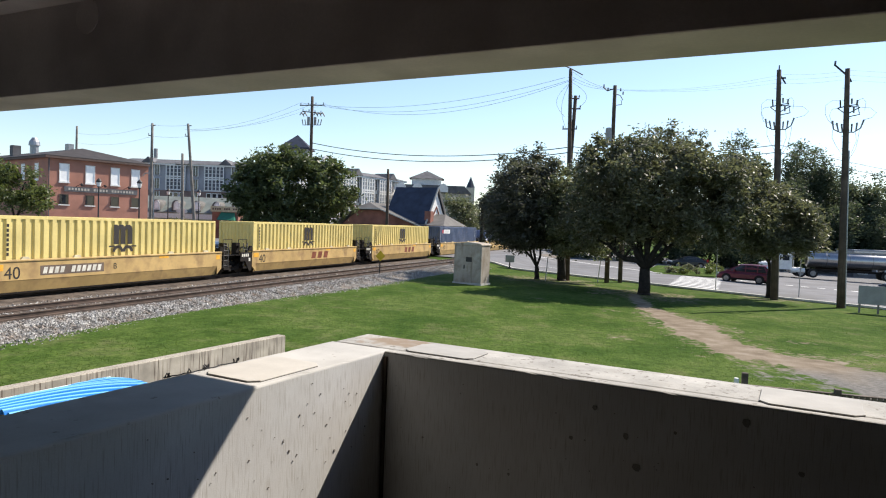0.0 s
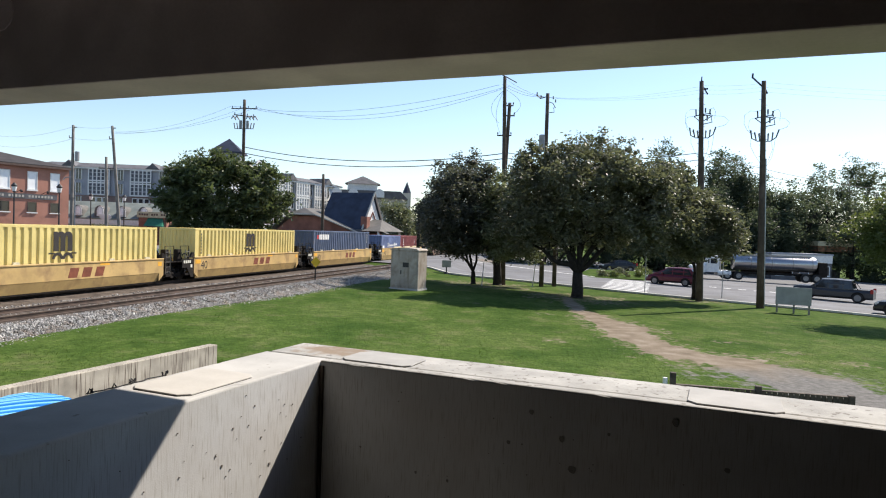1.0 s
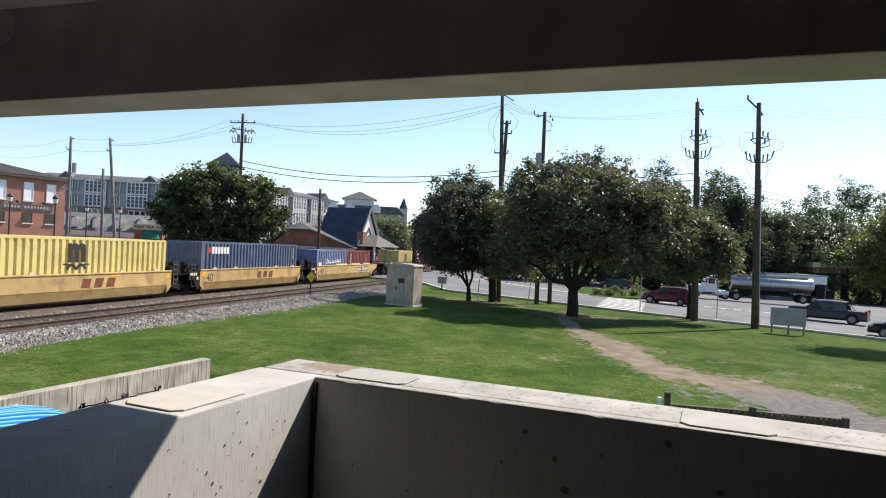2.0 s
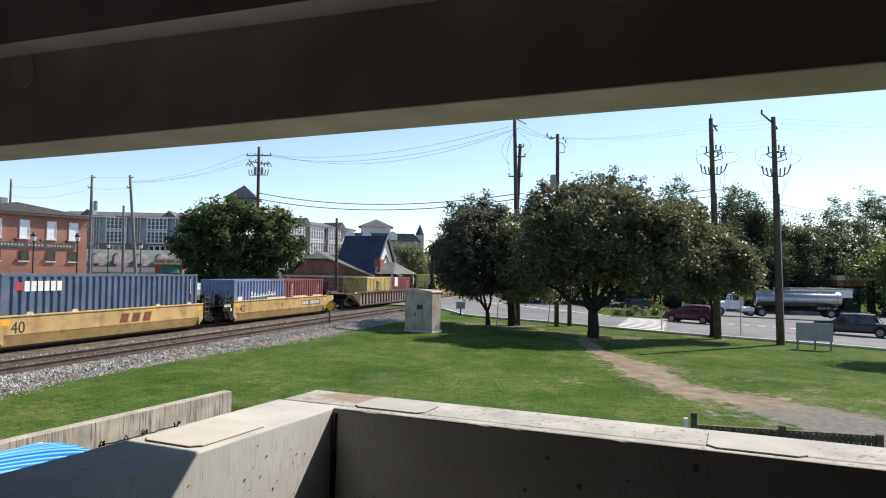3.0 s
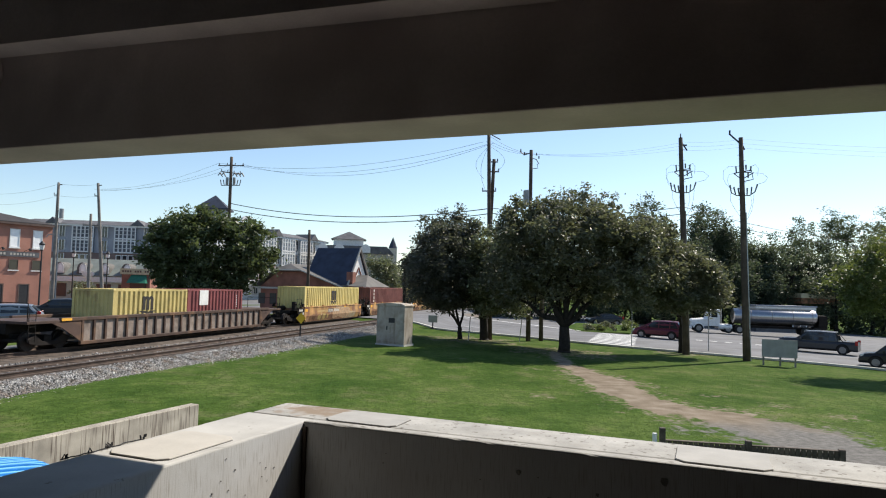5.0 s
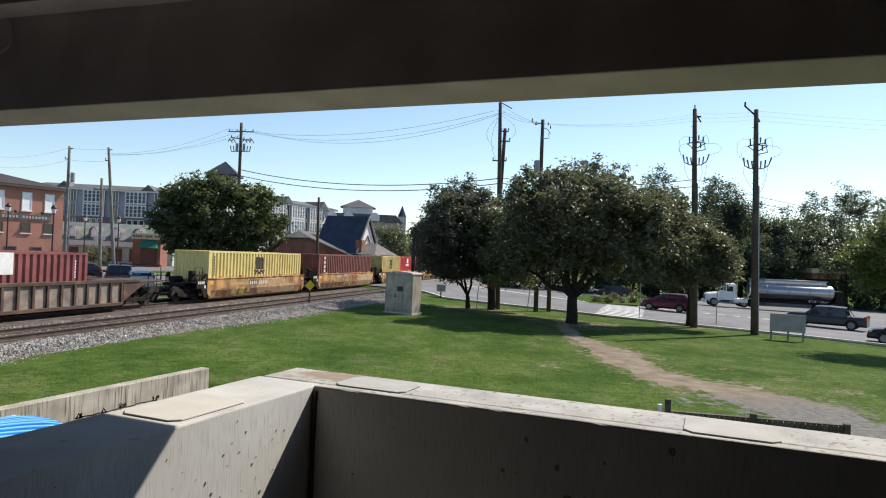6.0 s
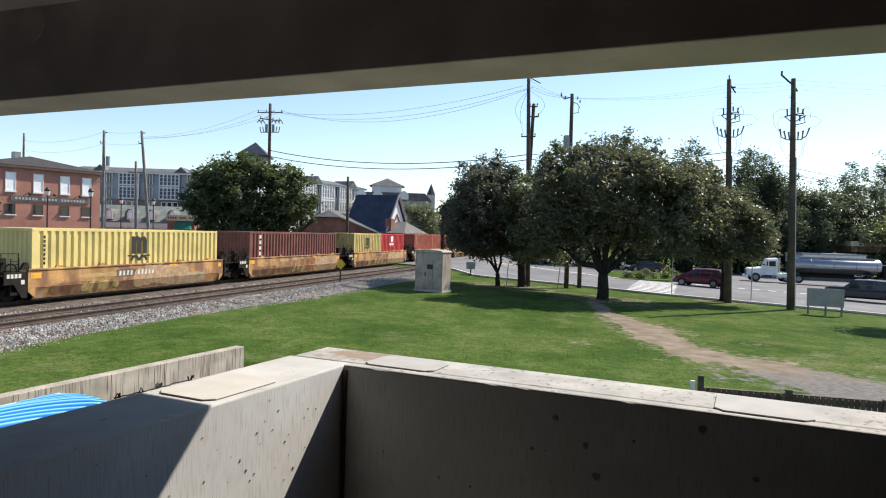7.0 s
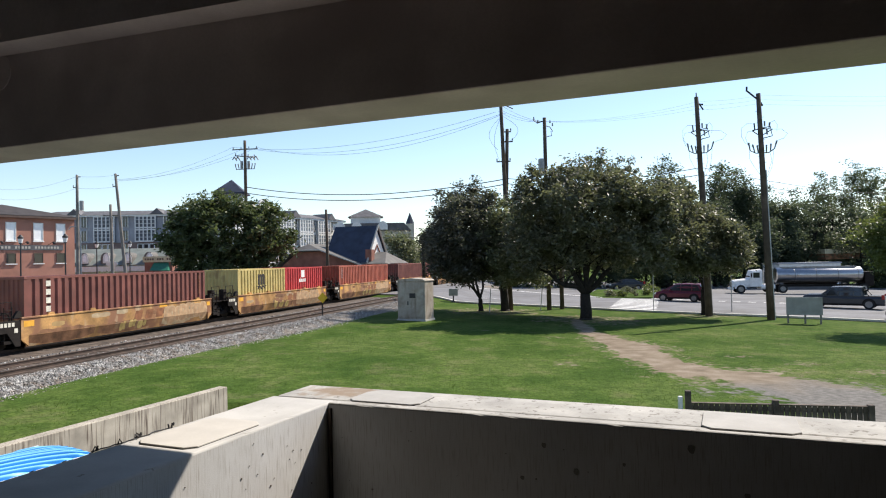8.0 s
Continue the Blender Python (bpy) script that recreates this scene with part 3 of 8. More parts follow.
    part("filled_hole", Shape().prism([(0.095 * math.cos(k * .3927), 0.095 * math.sin(k * .3927)) for k in range(16)], -0.006, 0.004, axis="y"), BEAM, beam, "round mortar-filled hole", m=pose(-1.96, 0.0, 4.32), bevel=0.002)
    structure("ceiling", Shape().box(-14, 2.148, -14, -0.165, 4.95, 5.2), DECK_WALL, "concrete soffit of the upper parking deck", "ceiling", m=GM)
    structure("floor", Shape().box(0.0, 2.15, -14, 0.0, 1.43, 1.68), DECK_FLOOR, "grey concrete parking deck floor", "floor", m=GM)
    # Unseen walls added to keep sky light off the side parapet.
    structure("wall_south", Shape().box(-14, 2.45, -14.6, -14.31, -1.4, 5.2), DECK_WALL, "added near-black back wall, out of view, that shuts out light", "wall", m=GM)
    structure("wall_east", Shape().box(2.152, 2.45, -14.3, 0.345, -1.4, 5.2), DECK_WALL, "added near-black end wall, out of view, that blocks sky light", "wall", m=GM)
    structure("wall_west", Shape().box(-6.3, -6.0, -14.3, -1.2, -1.4, 4.95), DECK_WALL, "added near-black side wall, out of view, that blocks sky light", "wall", m=GM)


build_deck()


def build_low_wall():
    a, b = Vector((-4.42, 18.6, 0)), Vector((-4.42 - 0.468 * 16, 18.6 - 0.884 * 16, 0))
    m = Matrix.Translation(a) @ Matrix.Rotation(math.atan2(b.y - a.y, b.x - a.x), 4, "Z")
    structure("low_wall", Shape().box(0, 16, -0.14, 0.14, -1.3, 0.0), OLD_WALL, "low weathered concrete wall with dark run-off streaks", "wall", bevel=0.015, m=m)


build_low_wall()

DARK_CORD = material("dark_cord", (0.03, 0.03, 0.035), 0.8)
FENCE_TIMBER = material("pallet_timber", (0.30, 0.22, 0.14), 0.9, vary=0.2, scale=4, fine=30)
BLUE_SHEET = material("blue_ribbed_sheet", (0.016, 0.22, 0.62), 0.24, vary=0.08, scale=2, fine=20, spec=0.6)


def fold_highlights(m):
    """Pale highlight colour painted along the crests of the sheet's folds."""
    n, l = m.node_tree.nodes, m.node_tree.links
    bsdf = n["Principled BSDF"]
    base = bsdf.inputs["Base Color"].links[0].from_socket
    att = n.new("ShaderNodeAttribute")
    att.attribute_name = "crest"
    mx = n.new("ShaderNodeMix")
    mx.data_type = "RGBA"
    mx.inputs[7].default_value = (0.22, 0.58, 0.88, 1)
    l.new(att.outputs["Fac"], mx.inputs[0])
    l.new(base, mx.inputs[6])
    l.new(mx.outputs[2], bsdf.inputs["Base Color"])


fold_highlights(BLUE_SHEET)


def build_awning():
    m = pose(-5.62, 11.38, 0, 0, 0, -27.9)       # y runs along the parapet, x towards it
    ld = thing("covered_stack", m, "stack of pallets under a bright blue tarpaulin with folds", "tarpaulin")
    wide, n, rows, crest = 1.2, 120, [], []
    for j in range(106):
        s = j * 0.021
        row = []
        for k in range(n + 1):
            v = k / n
            q = 8.0 * (v - 0.8 * math.exp(-s / 1.3)) + 0.12 * math.sin(s * 0.9) + 0.25 * math.sin(3.1 * v + 0.7 * s)
            fold = 0.062 * smooth01(-0.05, 0.25, s) * (abs(math.cos(math.pi * q)) ** 0.8 * 2 - 1.3) * (0.75 + 0.25 * math.sin(q * 1.3 + s))
            # share of painted highlight at this point of the fold
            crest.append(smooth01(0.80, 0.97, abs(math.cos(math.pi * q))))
            row.append((wide * v, -s, 0.42 + 0.06 * math.sin(math.pi * v) + fold * smooth01(0, 0.08, v) * smooth01(0, 0.06, 1 - v) + 0.012 * math.sin(s * 1.7 + v)))
        rows.append(row)
    sheet = part("tarpaulin", Shape().grid([r[::-1] for r in rows]), BLUE_SHEET, ld, "bright blue tarpaulin with highlights painted on its folds", smooth=True)
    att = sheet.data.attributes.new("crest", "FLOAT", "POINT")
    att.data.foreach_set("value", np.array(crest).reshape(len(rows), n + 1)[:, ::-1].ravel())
    part("hem", Shape().box(-0.03, 0.0, -2.2, 0.0, 0.40, 0.44), WHITE, ld, "white hem")
    for k in range(11):
        part("hem_stitch", Shape().box(wide, wide + 0.03, -0.03 - k * .19 - .12, -0.03 - k * .19, 0.405, 0.435), WHITE, ld, "white hem stitching")
    for s in (0.05, 0.5, 1.0, 1.6, 2.1):
        part("tie_cord", Shape().path([(wide, -s, 0.43), (wide + .07, -s, 0.46), (wide + .11, -s - .03, 0.38)], 0.012, 5), DARK_CORD, ld, "dark tie cord")
    for k in range(2):
        part("pallet", Shape().box(0.04, wide - .04, -1.02 - k * 1.04, -0.06 - k * 1.04, -0.95, 0.37), FENCE_TIMBER, ld, "timber pallet load")


def build_edge_cable():
    """A frayed black cable lying along the outer edge of the side parapet."""
    rnd = random.Random(21)
    c = thing("edge_cable", GM, "frayed black cable along the parapet's outer edge", "cable")
    pts = [(-0.302 + rnd.uniform(-.004, .003), -0.83 + 0.0165 * i, TOP + .002 + rnd.uniform(0, .003)) for i in range(20)]
    part("cable", Shape().path(pts, .0022, 5), DARK_CORD, c)
    for y in (-0.83, -0.82, -0.74, -0.67, -0.662, -0.655, -0.53, -0.52, -0.515):
        x = -0.302 + rnd.uniform(-.006, .004)
        part("knot", Shape().path([(x, y, TOP + .003), (x + rnd.uniform(-.008, .008), y + rnd.uniform(-.008, .012), TOP + .016), (x + rnd.uniform(-.01, .01), y + rnd.uniform(.0, .02), TOP + .006)], .003, 4), DARK_CORD, c, "frayed cable end")


build_edge_cable()
build_awning()


def build_driveway():
    """Assumed paved strip between the low wall and the parking deck; cuts green bounce."""
    structure("driveway", Shape().box(-11.0, -0.32, -14, 12.4, -1.06, -0.95), ASPHALT, "grey asphalt strip below the parking deck", "pavement", m=GM)


build_driveway()

FENCE_WOOD = material("dark_fence_timber", (0.13, 0.10, 0.078), 0.9, vary=0.25, scale=4, fine=40, bump=0.3, tint=0.35)


def build_fence():
    a, b = Vector((6.36, 13.75, 0)), Vector((9.72, 12.75, 0))
    d = (b - a)
    ln = d.length
    m = Matrix.Translation(a) @ Matrix.Rotation(math.atan2(d.y, d.x), 4, "Z")
    fe = thing("fence", m, "low dark weathered timber fence with upright slats", "fence")
    base = -0.75
    for i in range(int(ln / 0.105)):
        part("slat", Shape().box(0, 0.09, 0, 0.022, base, 0.165), FENCE_WOOD, fe, m=pose(i * 0.105, 0, 0, 0, random.Random(i).uniform(-1, 1), 0))
    part("rail", Shape().box(0, ln, 0.022, 0.07, 0.02, 0.11), FENCE_WOOD, fe)
    part("rail", Shape().box(0, ln, 0.022, 0.07, -0.6, -0.5), FENCE_WOOD, fe)
    part("white_pipe", Shape().tube((-0.16, 0, base), (-0.16, 0, 0.3), 0.05), WHITE, fe, "short white pipe")
    part("cap_rail", Shape().box(0, ln, -0.02, 0.08, 0.16, 0.175), FENCE_WOOD, fe)
    for x, top in ((0.0, 0.42), (1.72, 0.26), (ln, 0.2)):
        part("post", Shape().box(x - 0.06, x + 0.06, -0.03, 0.09, base - 0.1, top), FENCE_WOOD, fe, bevel=0.01)


build_fence()


# ---- train ----
def corrugated(x0, x1, y, depth, z0, z1, count, out):
    """A trapezoid-ribbed wall sheet along x at y; out is the sign of its outside."""
    p, pts = (x1 - x0) / count, []
    for i in range(count):
        a = x0 + i * p
        pts += [(a, 0), (a + p * 0.48, 0), (a + p * 0.62, depth), (a + p * 0.85, depth)]
    pts.append((x1, 0))
    lo = [(x, y - out * q, z0) for x, q in pts]
    hi = [(x, y - out * q, z1) for x, q in pts]
    return [lo, hi] if out < 0 else [hi, lo]


CONTAINER_CACHE = {}


def container_meshes(length, mat, h=2.59):
    key = (length, mat.name, h)
    if key in CONTAINER_CACHE:
        return CONTAINER_CACHE[key]
    w, x0, x1 = 1.219, -length / 2, length / 2
    n = 31 if length > 8 else 16
    body = Shape()
    for out in (-1, 1):
        body.grid(corrugated(x0 + 0.16, x1 - 0.16, out * (w - 0.004), 0.068, 0.14, h - 0.1, n, out))
    roof = corrugated(x0 + 0.05, x1 - 0.05, 0, 0.018, -w + 0.04, w - 0.04, n * 2, 1)
    body.grid([[(p[0], p[2], h - 0.012 + p[1]) for p in r] for r in roof])
    k = len(body.v)
    for i in range(9):
        ya, yb = -1.1 + i * 0.244, -1.1 + (i + 1) * 0.244
        for a, b, d0, d1 in ((ya, ya + 0.08, 0, 0), (ya + 0.08, ya + 0.122, 0, 0.04), (ya + 0.122, ya + 0.2, 0.04, 0.04), (ya + 0.2, yb, 0.04, 0)):
            body.add([(x0 + 0.02 + d0, a, 0.14), (x0 + 0.02 + d1, b, 0.14), (x0 + 0.02 + d1, b, h - 0.1), (x0 + 0.02 + d0, a, h - 0.1)], [(0, 3, 2, 1)])
    fr = Shape()
    for x in (x0, x1 - 0.16):
        for y in (-w, w - 0.14):
            fr.box(x, x + 0.16, y, y + 0.14, 0.12, h - 0.12)
    for y in (-w, w - 0.06):
        fr.box(x0 + 0.1, x1 - 0.1, y, y + 0.06, h - 0.1, h)
        fr.box(x0 + 0.1, x1 - 0.1, y, y + 0.06, 0.0, 0.15)
    for x in (x0, x1 - 0.08):
        fr.box(x, x + 0.08, -w + 0.1, w - 0.1, h - 0.12, h)
        fr.box(x, x + 0.08, -w + 0.1, w - 0.1, 0.0, 0.15)
    fr.box(x0 + 0.05, x1 - 0.05, -w + 0.05, w - 0.05, 0.1, 0.13)
    door = Shape().box(x1 - 0.03, x1 - 0.002, 0.01, w - 0.15, 0.16, h - 0.13)
    cast = Shape().box(-0.09, 0.09, -0.082, 0.082, -0.06, 0.06)
    rod = Shape().tube((x1 + 0.012, 0, 0.2), (x1 + 0.012, 0, h - 0.18), 0.018)
    CONTAINER_CACHE[key] = (body.mesh("body", mat), fr.mesh("frame", mat), door.mesh("door", mat), cast.mesh("corner_casting", mat, bevel=0.015), rod.mesh("lock_rod", STEEL))
    return CONTAINER_CACHE[key]


def container(length, mat, label, marks=(), h=2.59):
    co = thing("container", Matrix.Identity(4), label, "shipping container", group="containers on the train")
    body, fr, door, cast, rod = container_meshes(length, mat, h)
    b = part("body", body, mat, co)
    part("frame", fr, mat, co)
    part("door", door, mat, co)
    part("door", door, mat, co, m=Matrix.Diagonal((1, -1, 1, 1)))
    for y in (-0.85, -0.35, 0.35, 0.85):
        part("lock_rod", rod, STEEL, co, m=pose(0, y, 0))
    for x in (-length / 2 + 0.088, length / 2 - 0.088):
        for y in (-1.14, 1.14):
            for z in (0.06, h - 0.055):
                part("corner_casting", cast, mat, co, m=pose(x, y, z))
    for kind, x, z, s, mt in marks:
        sh, y = Shape(), -1.2225
        if kind == "emblem":                      # broad upright bars under an arch, with two rounds below
            pts = [(-.58, -.46), (-.26, -.46), (-.26, .2), (-.2, .3), (-.16, .3), (-.16, -.46), (.14, -.46), (.14, .2), (.2, .3), (.25, .3), (.28, .2), (.28, -.46),
                   (.58, -.46), (.58, .3), (.52, .44), (.4, .5), (.2, .5), (.08, .42), (-.04, .5), (-.26, .5), (-.30, .44), (-.36, .5), (-.58, .5)]
            sh.prism([(x + p * s, z + q * s) for p, q in pts], y, y + 0.004, axis="y")
            for dx in (-0.31, 0.31):
                arc = [(dx + r * math.cos(a * .3927), -.84 + r * .95 * math.sin(a * .3927)) for r, ks in ((.34, range(9)), (.18, range(8, -1, -1))) for a in ks]
                sh.prism([(x + p * s, z + q * s) for p, q in arc], y, y + 0.004, axis="y")
            for x0, x1 in ((-.85, -.48), (.48, .85)):
                sh.box(x + x0 * s, x + x1 * s, y, y + 0.004, z - .60 * s, z - .53 * s)
        elif kind == "bars_down":                 # a column of small bars
            for i in range(7):
                part("marking", Shape().box(x - 0.05 * s, x + 0.05 * s, y, y + 0.004, z - i * 0.2 * s - 0.07 * s, z - i * 0.2 * s + 0.06 * s), mt, co, "small painted bar")
        elif kind == "tall_bars":                 # a column of broad blocks
            for i in range(6):
                part("marking", Shape().box(x - .12, x + .12, y, y + 0.004, z - i * .36 - .12, z - i * .36 + .12), mt, co, "broad painted block")
        elif kind == "bars":                      # a row of bars
            for i in range(6):
                part("marking", Shape().box(x + i * 0.2 * s, x + i * 0.2 * s + 0.15 * s, y, y + 0.004, z - 0.13 * s, z + 0.13 * s), mt, co, "small painted bar")
        elif kind == "block":
            sh.box(x - 0.3 * s, x + 0.3 * s, y, y + 0.004, z - 0.3 * s, z + 0.3 * s)
        elif kind == "scrawl":
            # one flowing looped stroke
            line = []
            for k in range(91):
                u = k / 90
                a = u * 9 * 2 * math.pi
                tall = (0.36 if u < 0.13 else 0.15 + 0.11 * (math.sin(u * 11) > 0.55)) * s
                line.append(Vector((x + u * 3.0 * s + 0.13 * s * math.sin(a), z + 0.05 * s + tall * (1 - math.cos(a)) * 0.5 + 0.12 * s * u)))
            for k in range(90):
                p, q = line[k], line[k + 1]
                off = Vector((q.y - p.y, p.x - q.x)).normalized() * 0.035 * s
                yy = y + 0.003 + k * 0.00003
                sh.prism([tuple(p - off), tuple(p + off), tuple(q + off), tuple(q - off)], y, yy, axis="y")
        if sh.v:
            part("marking", sh, mt, co, "painted marking")
    return co


def bogie(parent, x):
    bo = part("bogie", Shape().prism([(-1.15, 0.55), (-0.75, 0.72), (-0.35, 0.42), (0.35, 0.42), (0.75, 0.72), (1.15, 0.55), (1.05, 0.32), (0.45, 0.22), (-0.45, 0.22), (-1.05, 0.32)], -1.08, -0.93)
              .prism([(-1.15, 0.55), (-0.75, 0.72), (-0.35, 0.42), (0.35, 0.42), (0.75, 0.72), (1.15, 0.55), (1.05, 0.32), (0.45, 0.22), (-0.45, 0.22), (-1.05, 0.32)], 0.93, 1.08)
              .box(-0.22, 0.22, -1.0, 1.0, 0.38, 0.66), GRIME, parent, "black cast steel bogie", bevel=0.02, m=pose(x, 0, 0))
    part("spring_nest", Shape().tube((-0.12, -1.0, 0.26), (-0.12, -1.0, 0.42), 0.07).tube((0.12, -1.0, 0.26), (0.12, -1.0, 0.42), 0.07), GRIME, bo)
    ws = []
    for dx in (-0.86, 0.86):
        sh = Shape().tube((0, -1.0, 0), (0, 1.0, 0), 0.075, n=10)
        for s in (-1, 1):
            sh.tube((0, s * 0.69, 0), (0, s * 0.815, 0), 0.42, 0.42, n=24)
            sh.tube((0, s * 0.665, 0), (0, s * 0.69, 0), 0.445, 0.445, n=24)
            sh.tube((0, s * 0.815, 0), (0, s * 0.84, 0), 0.14, 0.12, n=12)
            for k in range(5):
                a = k * 1.2566
                sh.tube((0.27 * math.cos(a), s * 0.815, 0.27 * math.sin(a)), (0.27 * math.cos(a), s * 0.822, 0.27 * math.sin(a)), 0.05, 0.05, n=6)
        if "ws" not in CONTAINER_CACHE:
            CONTAINER_CACHE["ws"] = sh.mesh("wheelset", WHEEL_TREAD)
        w = part("wheelset", CONTAINER_CACHE["ws"], WHEEL_TREAD, bo, "worn steel wheels on an axle", m=pose(dx, 0, 0.42))
        ws.append(w)
    return ws


PANEL = material("dull_brown_panel", (0.15, 0.11, 0.085), 0.7, vary=0.15)
PALE_MARK = material("cream_lettering", (0.72, 0.69, 0.60), 0.7, vary=0.12, scale=4, fine=30)
PINK_SPRAY = material("pale_pink_spray_paint", (0.48, 0.31, 0.175), 0.7, vary=0.16, scale=3, fine=14, second=(0.42, 0.24, 0.13), second_scale=3.5, second_at=0.6, second_soft=0.08)
PALE_SPRAY = material("cream_spray_outline", (0.53, 0.385, 0.235), 0.7, vary=0.14, scale=3, fine=14)
OLIVE_SPRAY = material("yellow_olive_spray_paint", (0.48, 0.36, 0.13), 0.7, vary=0.2, scale=3, fine=14)
DARK_SPRAY = material("dark_spray_paint", (0.22, 0.13, 0.07), 0.7, vary=0.2, scale=3, fine=14)
LADDER_GREY = material("grimy_grey_ladder", (0.17, 0.16, 0.15), 0.7, vary=0.2)
TAN_LUG = material("pale_lug_paint", (0.70, 0.62, 0.42), 0.7)
SPIN = []                                        # wheelsets and where their hub sits
PITCH = 15.52


def end_ladder(parent, x, y, mat):
    sh = Shape()
    for dx in (-0.18, 0.18):
        sh.tube((x + dx, y, 0.45), (x + dx, y, 1.75), 0.018, n=6)
    for k in range(5):
        sh.tube((x - 0.18, y, 0.55 + k * 0.27), (x + 0.18, y, 0.55 + k * 0.27), 0.014, n=6)
    part("ladder", sh, mat, parent, "thin steel grab ladder")


def sill_out(z):
    """How far out the face of a well car's sill stands at a height."""
    return -1.4115 + (0.16 * (0.56 - z) / 0.47 if z < 0.56 else 0.0)


def sill_sheet(columns, lift):
    """A thin skin on the sill through (x, low, high) columns."""
    rows = []
    for x, lo, hi in columns:
        zs = [lo, min(max(lo + .002, .55), hi - .001), min(max(lo + .003, .565), hi), hi]
        rows.append([(x, sill_out(z) - lift, z) for z in zs])
    return Shape().grid(rows)


def spray_paint(car, seed):
    """Overpaint, rust and sprayed bubble shapes on the side of a weathered car."""
    rnd = random.Random(seed * 7 + 3)

    def blot(x0, x1, z0, z1, paint, lift, label=""):
        n = max(6, int((x1 - x0) / 0.12))
        cols = []
        for i in range(n + 1):
            u = i / n
            e = min(1.0, 4.0 * min(u, 1 - u) + 0.12)
            w = 0.16 * noise.noise(Vector((x0 * 3 + u * 9, seed, z0)))
            mid, half = (z0 + z1) / 2 + w * (z1 - z0), (z1 - z0) / 2 * (0.55 + 0.45 * e) * (1 + w)
            cols.append((x0 + (x1 - x0) * u, max(.11, mid - half), min(1.26, mid + half)))
        part("paint_patch", sill_sheet(cols, lift), paint, car, label)

    def bubble(cx, cz, rx, rz, paint, lift):
        cols = []
        for i in range(13):
            u = -1 + i / 6
            h = rz * math.sqrt(max(0.02, 1 - abs(u) ** 3.2))
            cols.append((cx + rx * u, max(.11, cz - h), min(1.27, cz + h)))
        part("spray_shape", sill_sheet(cols, lift), paint, car)
    for k in range(3):                            # large faded areas along the lower half
        x = -5.8 + k * 3.9 + rnd.uniform(-.4, .4)
        blot(x, x + rnd.uniform(2.4, 3.6), .12, rnd.uniform(.5, .72), (RUST_PATCH, RUST_PATCH, TAN_PATCH)[k], .0006 + .0002 * k)
    for k in range(4):
        x, z = rnd.uniform(-5.6, 2.0), rnd.uniform(.75, 1.0)
        blot(x, x + rnd.uniform(.6, 1.6), z, z + rnd.uniform(.12, .25), rnd.choice((CAR_YELLOW, RUST_PATCH, TAN_PATCH)), .0016 + .0002 * k)
    start = (2.5, 1.6, 2.4, -0.2)[seed % 4]
    x = start
    for k in range(8):                            # pale bubble shapes with a lighter rim
        rx, rz = rnd.uniform(.18, .40), rnd.uniform(.34, .54)
        z = .70 + rnd.uniform(-.10, .10)
        bubble(x, z, rx + .05, rz + .04, PALE_SPRAY, .0028 + .0008 * k)
        bubble(x, z, rx, rz, PINK_SPRAY, .0032 + .0008 * k)
        bubble(x + .04, z + .12, .06, .10, TAN_PATCH, .0036 + .0008 * k)
        x += rx * 1.5
    x = start - 3.6
    for k in range(9):                            # smaller olive and dark strokes low down
        rx = rnd.uniform(.10, .22)
        bubble(x, .42 + rnd.uniform(-.06, .08), rx, rnd.uniform(.14, .26), OLIVE_SPRAY if k % 3 else DARK_SPRAY, .0026 + .0004 * (k % 5))
        x += rx * 1.6
    if seed == 7:
        part("number_panel", sill_sheet([(-1.75, .74, 1.08), (0.9, .74, 1.08)], .0022), PANEL, car, "dull brown number panel")
        for i in range(10):
            if i != 4:
                u = -1.6 + i * .24
                part("number_bar", Shape().prism([(u, .80), (u + .13, .80), (u + .16, 1.02), (u + .03, 1.02)], -1.42, -1.412), PALE_MARK, car)


